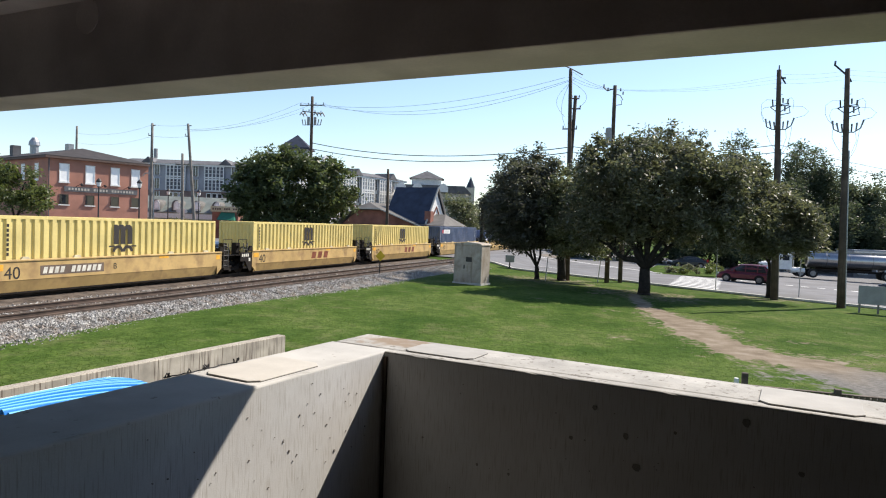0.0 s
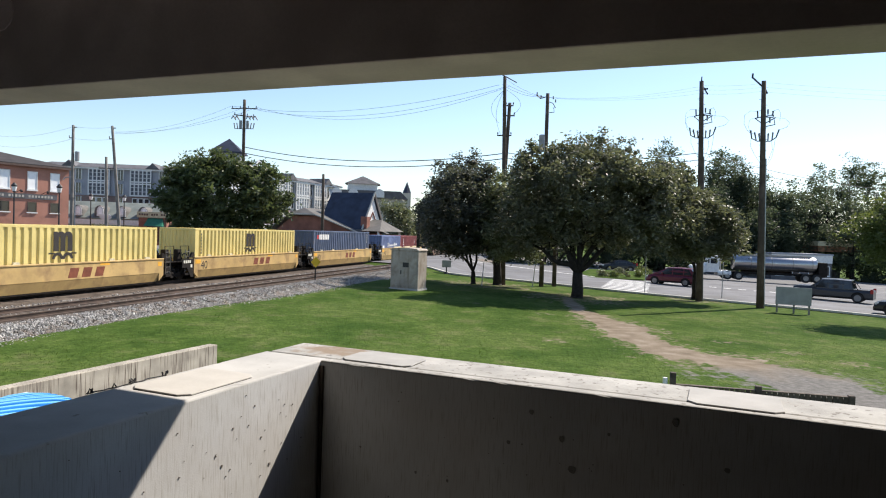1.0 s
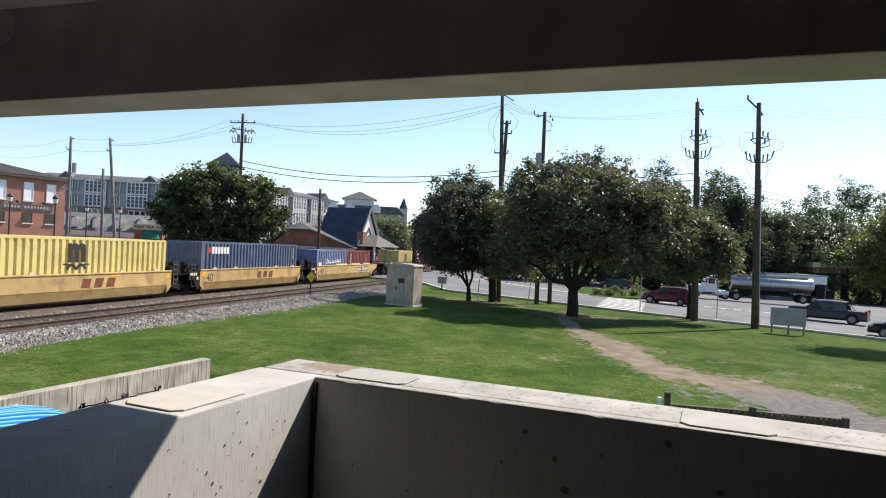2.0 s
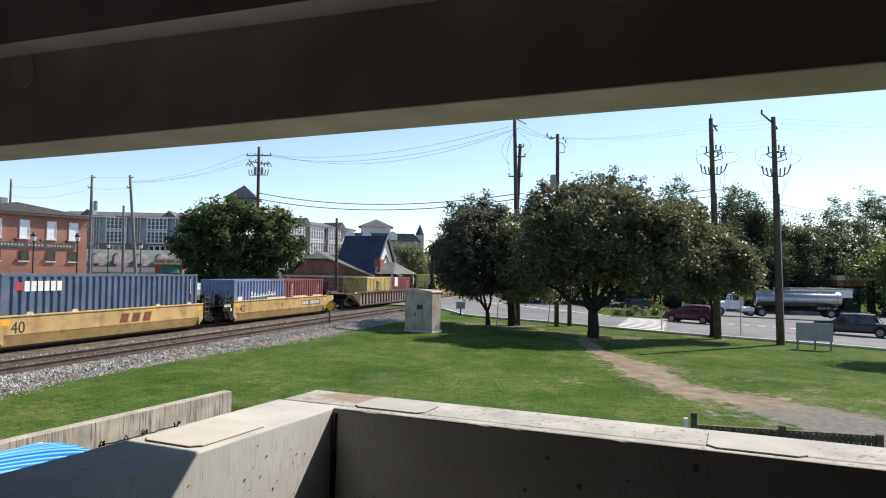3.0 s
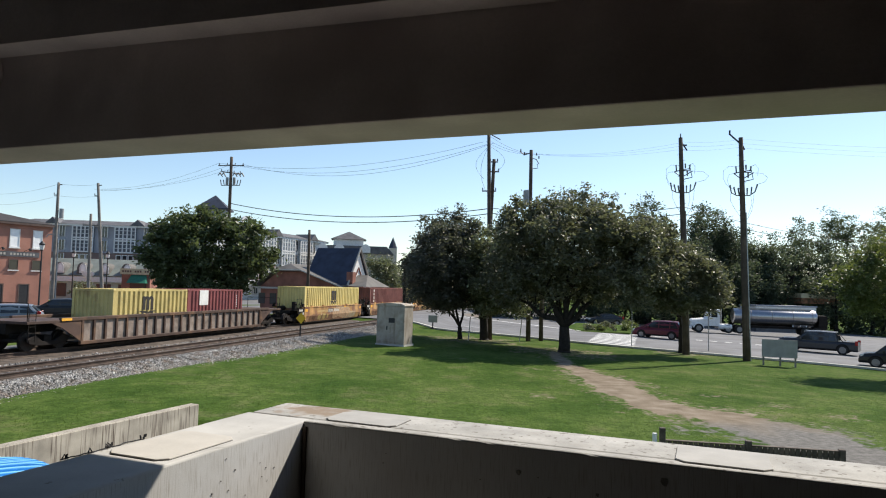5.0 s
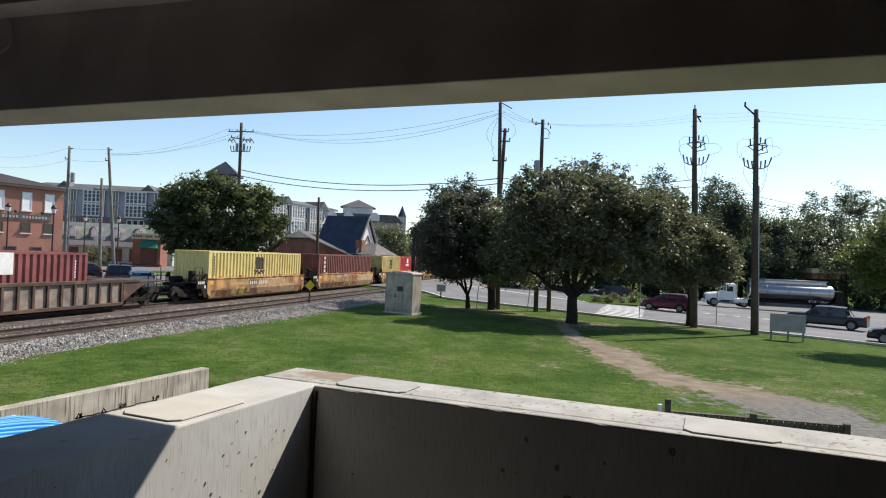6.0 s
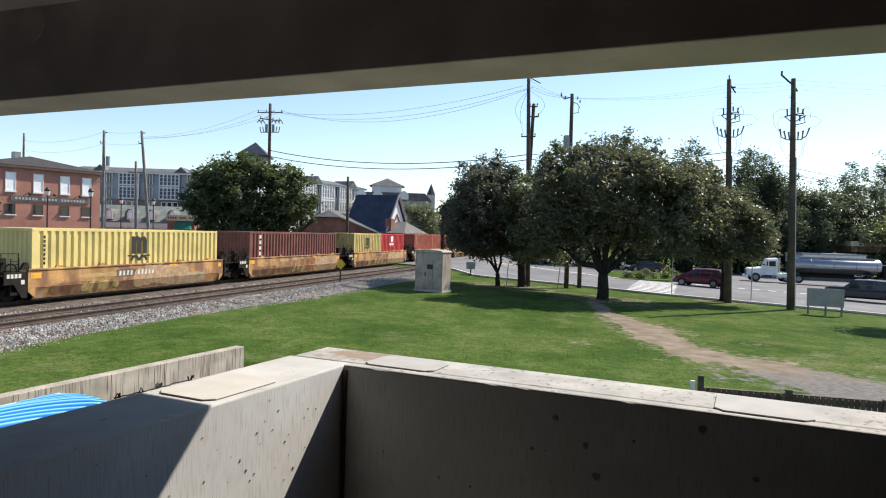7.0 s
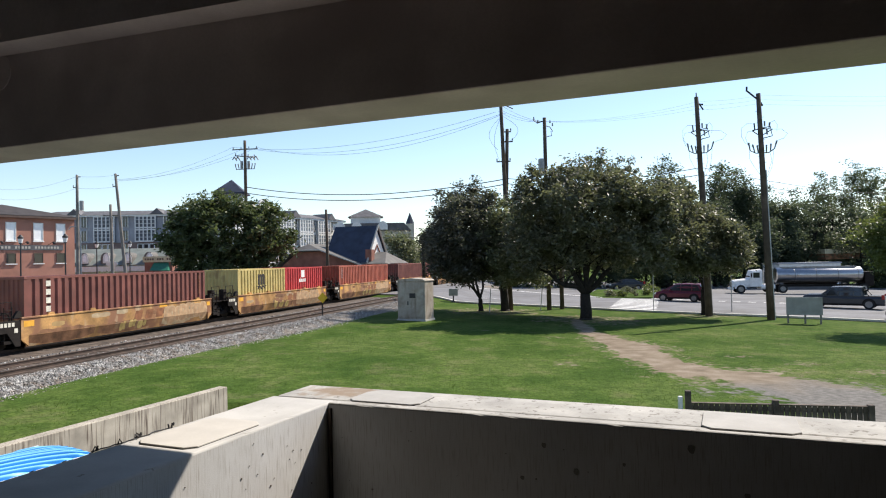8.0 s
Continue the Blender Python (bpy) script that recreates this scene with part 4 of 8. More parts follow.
def well_unit(mat, worn, first=False, last=False, number_at=None, seed=0):
    """One unit of an articulated low-deck container car."""
    look_word = "weathered rusty" if worn else "dusty"
    car = thing("well_car", Matrix.Identity(4), f"{look_word} yellow low-slung container rail car rolling on the far track", "rail car", group="cars of the train")
    a = 6.42
    prof = [(-1.41, 1.28), (-1.41, 0.56), (-1.25, 0.09), (-1.19, 0.09), (-1.33, 0.5), (-1.33, 1.28)]
    for s in (1, -1):
        sh = Shape()
        pts = [(s * p, q) for p, q in prof]
        sh.prism(pts, -a + 0.35, a - 0.35, axis="x")
        for e in (-1, 1):
            x0, x1 = sorted((e * (a - 0.35), e * a))
            sh.prism([(x0, 1.28), (x1, 1.28), (x1, 0.42 if e > 0 else 0.12), (x0, 0.12 if e > 0 else 0.42)] if e > 0 else [(x0, 1.28), (x1, 1.28), (x1, 0.12), (x0, 0.42)],
                     min(s * 1.41, s * 1.33), max(s * 1.41, s * 1.33))
        part("side_sill", sh, mat, car, "yellow steel side sill")
        part("top_chord", Shape().box(-a, a, s * 1.37 - 0.075, s * 1.37 + 0.075, 1.25, 1.32), mat, car, bevel=0.01)
        part("stiffener", Shape().box(-a + 0.4, a - 0.4, s * 1.36 - 0.055, s * 1.36 + 0.055, 0.55, 0.566), mat, car)
    part("well_floor", Shape().box(-a + 0.3, a - 0.3, -1.25, 1.25, 0.02, 0.08), GRIME, car)
    for e in (-1, 1):
        x0, x1 = sorted((e * a, e * (a - 0.08)))
        part("bulkhead", Shape().box(x0, x1, -1.33, 1.33, 0.45, 1.22), mat, car)
        x0, x1 = sorted((e * a, e * (PITCH / 2 - 0.05)))
        part("end_platform", Shape().box(x0, x1, -0.75, 0.75, 0.82, 1.02).box(x0, x1, -1.25, -0.8, 1.05, 1.09), GRIME, car, "grimy steel end platform")
        end_ladder(car, e * (a + 0.5), -1.30, LADDER_GREY if not worn else GRIME)
        for y0, y1 in ((-1.36, -1.24), (1.24, 1.36)):
            part("guide_bracket", Shape().prism([(e * (a - 0.1), 1.3), (e * (a + 0.3), 1.3), (e * (a + 0.1), 1.58), (e * (a - 0.05), 1.58)], y0, y1), GRIME, car)
        x0, x1 = sorted((e * (a + 0.05), e * PITCH / 2))
        part("coupler", Shape().box(x0, x1, -0.16, 0.16, 0.72, 0.92), GRIME, car)
        part("hand_wheel", Shape().path([(e * (a + 0.62) + 0.26 * math.cos(q * .6283), -1.22, 1.28 + 0.26 * math.sin(q * .6283)) for q in range(11)], 0.03, 5), GRIME, car)
        part("hose", Shape().path([(e * (a + 0.9), -1.0, 0.9), (e * (a + 1.0), -1.1, 0.45), (e * (a + 1.25), -1.1, 0.4), (e * (a + 1.3), -0.9, 0.8)], 0.035, 5), GRIME, car)
        part("brake_stand", Shape().box(e * (a + 0.78) - 0.16, e * (a + 0.78) + 0.16, -1.0, -0.72, 1.02, 1.75).tube((e * (a + 0.78), -1.1, 1.55), (e * (a + 0.78), -0.7, 1.55), 0.06), GRIME, car, "black brake stand")
        part("end_railing", Shape().path([(e * (a + 0.3), -1.24, 1.08), (e * (a + 0.3), -1.24, 1.95), (e * (a + 1.05), -1.24, 1.95), (e * (a + 1.05), -1.24, 1.08)], 0.022, 5).path([(e * (a + 0.3), -1.24, 1.5), (e * (a + 1.05), -1.24, 1.5)], 0.02, 5), GRIME, car, "thin black handrail")
        part("air_reservoir", Shape().tube((e * (a + 0.2), 0.35, 1.2), (e * (a + 1.0), 0.35, 1.2), 0.2, n=12), GRIME, car, "black air reservoir")
        part("step_box", Shape().box(e * (a + 0.5) - 0.24, e * (a + 0.5) + 0.24, -1.36, -1.0, 0.30, 0.42).box(e * (a + 0.5) - 0.2, e * (a + 0.5) + 0.2, -1.3, -0.8, 0.62, 0.82), GRIME, car)
    part("brake_rigging", Shape().tube((a + 0.25, -1.2, 0.62), (a + 0.25, -0.4, 0.62), 0.13, n=10).box(a + 0.1, a + 1.0, -1.28, -1.22, 0.42, 0.52).box(a + 0.75, a + 0.95, -1.3, -0.9, 0.2, 0.32), GRIME, car)
    plate = part("end_plate", Shape().prism([(-a - 1.05, 1.22), (-a, 1.22), (-a, 0.16), (-a - .25, 0.16), (-a - .62, 0.72), (-a - 1.05, 0.72)], -1.39, -1.35), GRIME, car, "dark end plate with small white bars", bevel=0.01)
    for i in range(4):
        part("stencil_bar", Shape().box(-a - .92 + i * .17, -a - .80 + i * .17, -1.396, -1.39, 0.98, 1.14), PALE_MARK, plate)
    part("stencil_bar", Shape().box(-a - .30, -a - .14, -1.396, -1.39, 0.72, 0.9), PALE_MARK, plate)
    # lettering and lugs on the camera side
    y = -1.414
    R = Matrix.Rotation(radians(90), 4, "X")
    if not worn:
        lettering("lettering", "40", 0.66, INK, car, pose(-5.45, y, 0.80) @ R)
    sh = Shape()
    for x in (-0.95, -0.17, 0.61):                # maker's mark as three slanted blocks
        sh.prism([(x, .63), (x + .52, .63), (x + .66, 1.07), (x + .14, 1.07)], y, y + 0.004)
    if number_at is None:
        part("maker_mark", sh, MARK_RUST if worn else MARK_RED, car, "faded red maker's mark", m=pose(0.95, 0, 0))
    else:
        nb = part("number_panel", Shape().box(number_at - 1.5, number_at + 1.5, y, y + 0.004, 0.68, 1.06), PANEL, car, "dull brown panel with the car's number in white bars")
        for i in range(11):
            if i != 4:
                u = number_at - 1.40 + i * 0.255
                part("number_bar", Shape().prism([(u, .745), (u + .17, .745), (u + .23, .995), (u + .06, .995)], y - 0.003, y + 0.001), PALE_MARK, nb)
        lettering("lettering", "B", 0.36, INK, car, pose(number_at + (2.1 if number_at < 3 else -4.3), y, 0.87) @ R)
    if number_at is not None and number_at > 3:
        for x0, x1 in ((-2.55, -.05), (1.0, 3.1), (4.0, 5.7)):
            part("guide_bar", Shape().prism([(x0, 1.3), (x1, 1.3), (x1 - .06, 1.42), (x0 + .06, 1.42)], y + 0.02, y + 0.1), TAN_LUG, car, "long pale guide bar")
    for x in (() if number_at is not None and number_at > 3 else (-2.6, 2.7, 5.2, -4.9)):
        part("lug", Shape().prism([(x - 0.2, 1.3), (x + 0.2, 1.3), (x + 0.12, 1.42), (x - 0.12, 1.42)], y + 0.02, y + 0.12), TAN_LUG if not worn else mat, car, "small pale deck lug")
    for x0, x1, z0, z1 in ((a - 0.45, a - 0.15, 0.92, 1.14), (1.9, 2.5, 1.12, 1.22)):
        part("orange_patch", Shape().box(x0, x1, y, y + 0.004, z0, z1), ORANGE, car, "orange reflector patch")
    part("orange_patch", Shape().box(-a + 0.12, -a + 0.62, y, y + 0.004, 0.92, 1.16), ORANGE, car, "worn orange reflector patch")
    if worn:
        spray_paint(car, seed)
    if last:                                      # painted end of the last unit of the set
        part("end_skirt", Shape().prism([(a, 1.28), (a + 1.25, 1.28), (a + 1.25, 0.95), (a + 0.5, 0.72), (a, 0.6)], -1.41, -1.34), mat, car, "yellow tapered end")
    xs = ([-PITCH / 2 + 0.1] if first else []) + [PITCH / 2]
    for x in xs:
        for w in bogie(car, x):
            SPIN.append(w)
    return car


def ribbed_car():
    car = thing("rib_sided_well_car", Matrix.Identity(4), "dark brown rib-sided container rail car with dusty bays", "rail car", group="cars of the train")
    a = 8.3
    for s in (1, -1):
        y0, y1 = sorted((s * 1.30, s * 1.34))
        part("side_sheet", Shape().box(-a, a, y0, y1, 0.2, 1.3), BAY_PANEL, car)
        y0, y1 = sorted((s * 1.28, s * 1.44))
        part("top_chord", Shape().box(-a - 1.2, a + 1.2, y0, y1, 1.26, 1.42), CAR_BROWN, car, bevel=0.015)
        part("bottom_chord", Shape().box(-a, a, y0, y1, 0.14, 0.3), CAR_BROWN, car, bevel=0.015)
        for i in range(23):
            x = -a + 0.1 + i * (2 * a - 0.2) / 22
            y0, y1 = sorted((s * 1.342, s * 1.43))
            part("rib", Shape().box(x - 0.06, x + 0.06, y0, y1, 0.3, 1.26), CAR_BROWN, car)
    part("well_floor", Shape().box(-a, a, -1.3, 1.3, 0.2, 0.27), GRIME, car)
    for e in (-1, 1):
        x0, x1 = sorted((e * a, e * 11.3))
        part("end_deck", Shape().box(x0, x1, -1.4, 1.4, 1.2, 1.32), CAR_BROWN, car, "brown steel end deck", bevel=0.01)
        part("end_sill", Shape().box(x0, x1, -0.3, 0.3, 0.75, 1.2), GRIME, car)
        for y0 in (-1.42, 1.38):
            part("end_skirt", Shape().prism([(e * a, 1.2), (e * (a + 1.7), 1.2), (e * (a + 1.1), 0.95), (e * (a + 0.4), 0.55), (e * a, 0.3)], y0, y0 + 0.04), CAR_BROWN, car)
        end_ladder(car, e * 11.0, -1.36, GRIME)
        rail = Shape()
        for y in (-1.3, 1.3):
            rail.tube((e * 11.2, y, 1.3), (e * 11.2, y, 2.1), 0.02, n=6)
        rail.tube((e * 11.2, -1.3, 2.1), (e * 11.2, 1.3, 2.1), 0.02, n=6)
        part("end_railing", rail, GRIME, car)
        for w in bogie(car, e * 9.75):
            SPIN.append(w)
    part("yellow_stripe", Shape().box(-a - 1.2, -a - 0.6, -1.445, -1.441, 1.28, 1.4), ORANGE, car)
    return car


EMB = ("emblem", -0.1, 1.88, 0.90, INK)
NUMS = (("bars_down", -5.5, 2.25, 0.9, INK),)
L40, L20 = 12.192, 6.058
# unit centre along the train, car paint, worn, number panel, containers: (offset, length, paint, label, marks)
Y_LABEL = "yellow corrugated shipping container with a dark emblem on a rail car"
TRAIN = (
    (7.70, "clean", None, ((0, L40, YELLOW_BOX, Y_LABEL, (EMB,) + NUMS),)),
    (23.22, "clean", -2.8, ((0, L40, YELLOW_BOX, Y_LABEL, (EMB,) + NUMS),)),
    (38.74, "clean", None, ((0, L40, YELLOW_BOX, Y_LABEL, (EMB,) + NUMS),)),
    (54.24, "clean", None, ((0, L40, YELLOW_BOX, Y_LABEL, (EMB,) + NUMS),)),
    (69.72, "clean", None, ((0, L40, BLUE_BOX, "dark blue corrugated shipping container with small white marks", (("bars", -5.05, 2.1, 1.6, WHITE), ("block", -5.32, 2.1, 0.55, BRIGHT_RED_BOX), ("bars_down", 5.5, 2.3, 0.6, WHITE))),)),
    (85.56, "clean", 3.75, ((-3.06, L20, PALE_BLUE_BOX, "faded blue short shipping container with white scrawls", (("scrawl", -1.2, 1.4, 1.05, WHITE), ("block", -2.4, 1.3, 0.8, WHITE),)),
                           (3.06, L20, RED_BOX, "dull red short shipping container with white marks", (("bars_down", -1.9, 2.2, 1.0, WHITE), ("bars_down", 2.2, 2.2, 0.5, WHITE))))),
    (106.92, "ribbed", None, ((-3.06, L20, OCHRE_BOX, "faded yellow short shipping container on a brown rail car", (("emblem", -0.4, 1.85, 0.75, INK),)),
                              (3.06, L20, RED_BOX, "dull red short shipping container with a white label", (("block", -1.4, 2.1, 1.5, WHITE), ("bars_down", 2.3, 2.2, 0.6, WHITE))))),
    (128.72, "worn", None, ((0, L40, YELLOW_BOX, Y_LABEL, (("emblem", -0.1, 1.84, 0.88, INK),) + NUMS),)),
    (144.26, "worn", None, ((0, L40, BROWN_BOX, "dull brown corrugated shipping container with white upright marks", (("tall_bars", -4.9, 2.28, 1.0, PALE_MARK), ("bars_down", 5.55, 2.3, 0.8, MARK_RUST))),)),
    (159.90, "worn", None, ((-3.06, L20, OCHRE_BOX, "faded yellow short shipping container", (("emblem", -0.2, 1.85, 0.75, INK),)),
                            (3.06, L20, BRIGHT_RED_BOX, "bright red short shipping container with a white emblem", (("block", -0.3, 2.1, 0.9, WHITE), ("bars", -0.9, 1.6, 0.9, WHITE))))),
    (175.42, "worn", None, ((-3.06, L20, ORANGE_RED_BOX, "rust red short shipping container", (("bars_down", -2.4, 2.3, 0.6, WHITE),)),
                            (3.06, L20, ORANGE_RED_BOX, "rust red short shipping container", ()))),
    (190.94, "worn", None, ((0, L40, BROWN_BOX, "dull brown corrugated shipping container", ()),)),
    (206.46, "worn", None, ((0, L40, ORANGE_RED_BOX, "rust red corrugated shipping container", ()),)),
)
ROLLING = []                                     # (thing, place along the train, height)
for i, (u, style, number, loads) in enumerate(TRAIN):
    if style == "ribbed":
        ROLLING.append((ribbed_car(), u, 0.0))
    else:
        worn = style == "worn"
        ROLLING.append((well_unit(CAR_WORN if worn else CAR_YELLOW, worn, first=(i in (0, 7)), last=(i == 5), number_at=number, seed=i), u, 0.0))
    for off, length, mat, label, marks in loads:
        low = i in (5, 6)                         # these ride lower in their cars
        ROLLING.append((container(length, mat, label, [(a, b, c - (0.15 if low else 0), d, e) for a, b, c, d, e in marks], 2.44 if low else 2.59), u + off, (0.17 if i == 5 else 0.26) if low else 0.36))


def train_travel(t):
    return 14.35 * t + 0.0227 * t * t


# ---- road and crossing ----
def build_road():
    rows = []
    for i in range(220):
        a = -75 + i * 0.9
        rows.append([on_road(a, c, 0.03) for c in (ROAD_C, 51.6, 52.4, 53.2, 54, 55, 56, 57.5, 59, 60.5, 62, 63.5, 65, 66.5, 68, 71, 74, 78, 82, 92, 104, 118)])
    structure("road", Shape().grid([r[::-1] for r in rows]), ASPHALT, "sun-bleached grey asphalt street and junction", "road", smooth=True)
    kerb = Shape()
    for i in range(34):
        a = -38 + i * 2.0
        p, q = on_road(a, ROAD_C - 0.02), on_road(a + 2.0, ROAD_C - 0.02)
        o = ROAD_N * -0.3
        up = Vector((0, 0, .13))
        kerb.add([p, q, q + o, p + o, p + up, q + up, q + o + up, p + o + up], [(0, 1, 5, 4), (4, 5, 6, 7), (2, 3, 7, 6), (0, 4, 7, 3), (1, 2, 6, 5)])
    structure("kerb", kerb, KERB, "pale concrete kerb between lawn and street", "kerb")
    lane = Shape()

    def stripe(a0, a1, c0, c1):
        lane.add([on_road(a0, c0, .042), on_road(a1, c0, .042), on_road(a1, c1, .042), on_road(a0, c1, .042)], [(0, 1, 2, 3)])
    for i in range(14):
        stripe(-22 + i * 1.33, -21.35 + i * 1.33, 67.9, 68.5)
    for i in range(10):
        c = 51.6 + i * 1.5
        ac = -18.3 - (c - 52) * 0.29
        stripe(ac - 1.9, ac + 1.9, c, c + 0.65)
    for i in range(5):
        stripe(-60 + i * 6, -57 + i * 6, 57.5, 57.7)
    stripe(-44, -26, 66.0, 66.4)
    structure("road_marking", lane, LINE, "worn white lane dashes and crosswalk bars", "road marking")
    isl = Shape().prism([(21.5, 67.0), (27.0, 66.2), (31.0, 70.0), (33.5, 80.0), (27.0, 84.0), (23.0, 75.0)], -2.2, -0.93, axis="z")
    structure("planting_island", isl, LAWN, "kerbed grass planting island in the junction", "traffic island", bevel=0.08)


build_road()

def build_far_lot():
    rows = [[on_track(a, l, -0.215) for l in (-150, -90, -60, -40, -29.4)] for a in range(-20, 190, 10)]
    rows = [[Vector((p.x, p.y, land(p.x, p.y) + 0.03)) for p in r] for r in rows]
    structure("parking_lot", Shape().grid([r[::-1] for r in rows]), ASPHALT, "grey asphalt lot beyond the railway", "pavement")


build_far_lot()

# ---- plants ----
BARK = material("bark", (0.030, 0.024, 0.020), 0.95, vary=0.25, scale=5, fine=30, bump=0.8, bump_scale=25)
LEAF_DARK = leaf_material("dark_green_leaf", (0.074, 0.073, 0.057), (0.135, 0.15, 0.085), 0.65, 0.5)
LEAF_MID = leaf_material("green_leaf", (0.114, 0.114, 0.076), (0.195, 0.212, 0.095), 0.65, 0.45)
LEAF_OLIVE = leaf_material("olive_leaf", (0.145, 0.158, 0.095), (0.21, 0.24, 0.10), 0.6, 0.55)
LEAF_BRIGHT = leaf_material("bright_green_leaf", (0.085, 0.105, 0.038), (0.18, 0.225, 0.05))
LEAF_BACK = leaf_material("soft_green_leaf", (0.070, 0.092, 0.042), (0.13, 0.17, 0.055), 0.6)
LEAF_FAR = leaf_material("distant_leaf", (0.078, 0.098, 0.064), (0.15, 0.19, 0.09), 0.4, 0.15)
LEAF_FAR_DARK = leaf_material("distant_dark_leaf", (0.056, 0.074, 0.050), (0.12, 0.155, 0.075), 0.4, 0.15)


def leaf_mesh(name, blobs, leaves, size, mat, seed, per_clump=46, clump_r=0.42):
    """Many small pointed leaves in clumps spread over the given ellipsoids (cx, cy, cz, rx, ry, rz)."""
    rng = np.random.default_rng(seed)
    area = np.array([(b[3] * b[4] * b[5]) ** (2 / 3) for b in blobs])
    n_cl = max(4, leaves // per_clump)
    pick = rng.choice(len(blobs), n_cl, p=area / area.sum())
    bl = np.array(blobs)[pick]
    d = rng.normal(size=(n_cl, 3))
    d /= np.linalg.norm(d, axis=1, keepdims=True)
    rad = 0.42 + 0.62 * rng.random(n_cl) ** 0.6
    rad *= 1 + 0.20 * np.sin(7 * d[:, 0] + 3 * d[:, 2] + seed) * np.cos(6 * d[:, 1] - 4 * d[:, 2]) + 0.03 * rng.normal(size=n_cl)
    cl = bl[:, :3] + d * rad[:, None] * bl[:, 3:]
    f = 1.9 / max(0.6, clump_r / 0.45)
    gap = np.sin(f * cl[:, 0] + seed) + np.sin(f * 1.1 * cl[:, 1] + 2 * seed) + np.sin(f * 1.2 * cl[:, 2] + 3 * seed)
    cl = cl[gap > -1.05]                          # gaps that let the sky through
    n_cl = len(cl)
    cr = clump_r * rng.uniform(0.45, 1.4, n_cl)
    c = np.repeat(cl, per_clump, 0) + rng.normal(size=(n_cl * per_clump, 3)) * np.repeat(cr, per_clump)[:, None] * (0.6, 0.6, 0.5)
    n = len(c)
    u = rng.normal(size=(n, 3))
    u[:, 2] *= 0.6
    u /= np.linalg.norm(u, axis=1, keepdims=True)
    w = rng.normal(size=(n, 3))
    v = np.cross(u, w)
    v /= np.linalg.norm(v, axis=1, keepdims=True)
    s = size * rng.uniform(0.6, 1.3, n)[:, None]
    bend = np.cross(u, v) * s * 0.15
    pts = np.stack([c - u * s, c + v * s * 0.42 + bend, c + u * s, c - v * s * 0.42 + bend], 1).reshape(-1, 3)
    me = bpy.data.meshes.new(name)
    me.vertices.add(4 * n)
    me.vertices.foreach_set("co", pts.ravel())
    me.loops.add(4 * n)
    me.loops.foreach_set("vertex_index", np.arange(4 * n))
    me.polygons.add(n)
    me.polygons.foreach_set("loop_start", np.arange(n) * 4)
    me.polygons.foreach_set("loop_total", np.full(n, 4))
    me.materials.append(mat)
    me.update(calc_edges=True)
    return me


def limb(sh, p0, p1, r0, r1, rnd, steps=5, wob=0.12):
    pts = [Vector(p0).lerp(Vector(p1), k / steps) for k in range(steps + 1)]
    for p in pts[1:-1]:
        p += Vector((rnd.uniform(-wob, wob), rnd.uniform(-wob, wob), rnd.uniform(-wob, wob)))
    sh.path(pts, r0, 9, r1)
    return pts


def tree(base, trunk_r, fork, tips, blobs, leaves, size, leaf, label, seed, per_clump=46, clump_r=0.42):
    x, y = base
    z0 = land(x, y)
    tr = thing("tree", Matrix.Translation((x, y, z0)), label, "tree")
    rnd = random.Random(seed)
    sh = Shape()
    f = Vector((rnd.uniform(-.1, .1), rnd.uniform(-.1, .1), fork))
    sh.tube((0, 0, -0.15), (0, 0, 0.12), trunk_r * 1.5, trunk_r * 1.12, 12)
    limb(sh, (0, 0, 0.1), f, trunk_r * 1.12, trunk_r * 0.9, rnd, 4, 0.04)
    for tip in tips:
        t = Vector((tip[0] - x, tip[1] - y, tip[2] - z0))
        pts = limb(sh, f, t, trunk_r * 0.55, 0.045, rnd, 6, 0.16)
        for k in (2, 3, 4, 5):
            for _ in range(2):
                q = pts[k] + Vector((rnd.uniform(-1.3, 1.3), rnd.uniform(-1.3, 1.3), rnd.uniform(0.2, 1.3)))
                limb(sh, pts[k], q, trunk_r * 0.22, 0.018, rnd, 3, 0.1)
    part("trunk", sh, BARK, tr, "rough dark bark", smooth=True)
    me = leaf_mesh("crown", [(b[0] - x, b[1] - y, b[2] - z0, *b[3:]) for b in blobs], leaves, size, leaf, seed, per_clump, clump_r)
    part("crown", me, leaf, tr, "uneven leafy crown")
    return tr


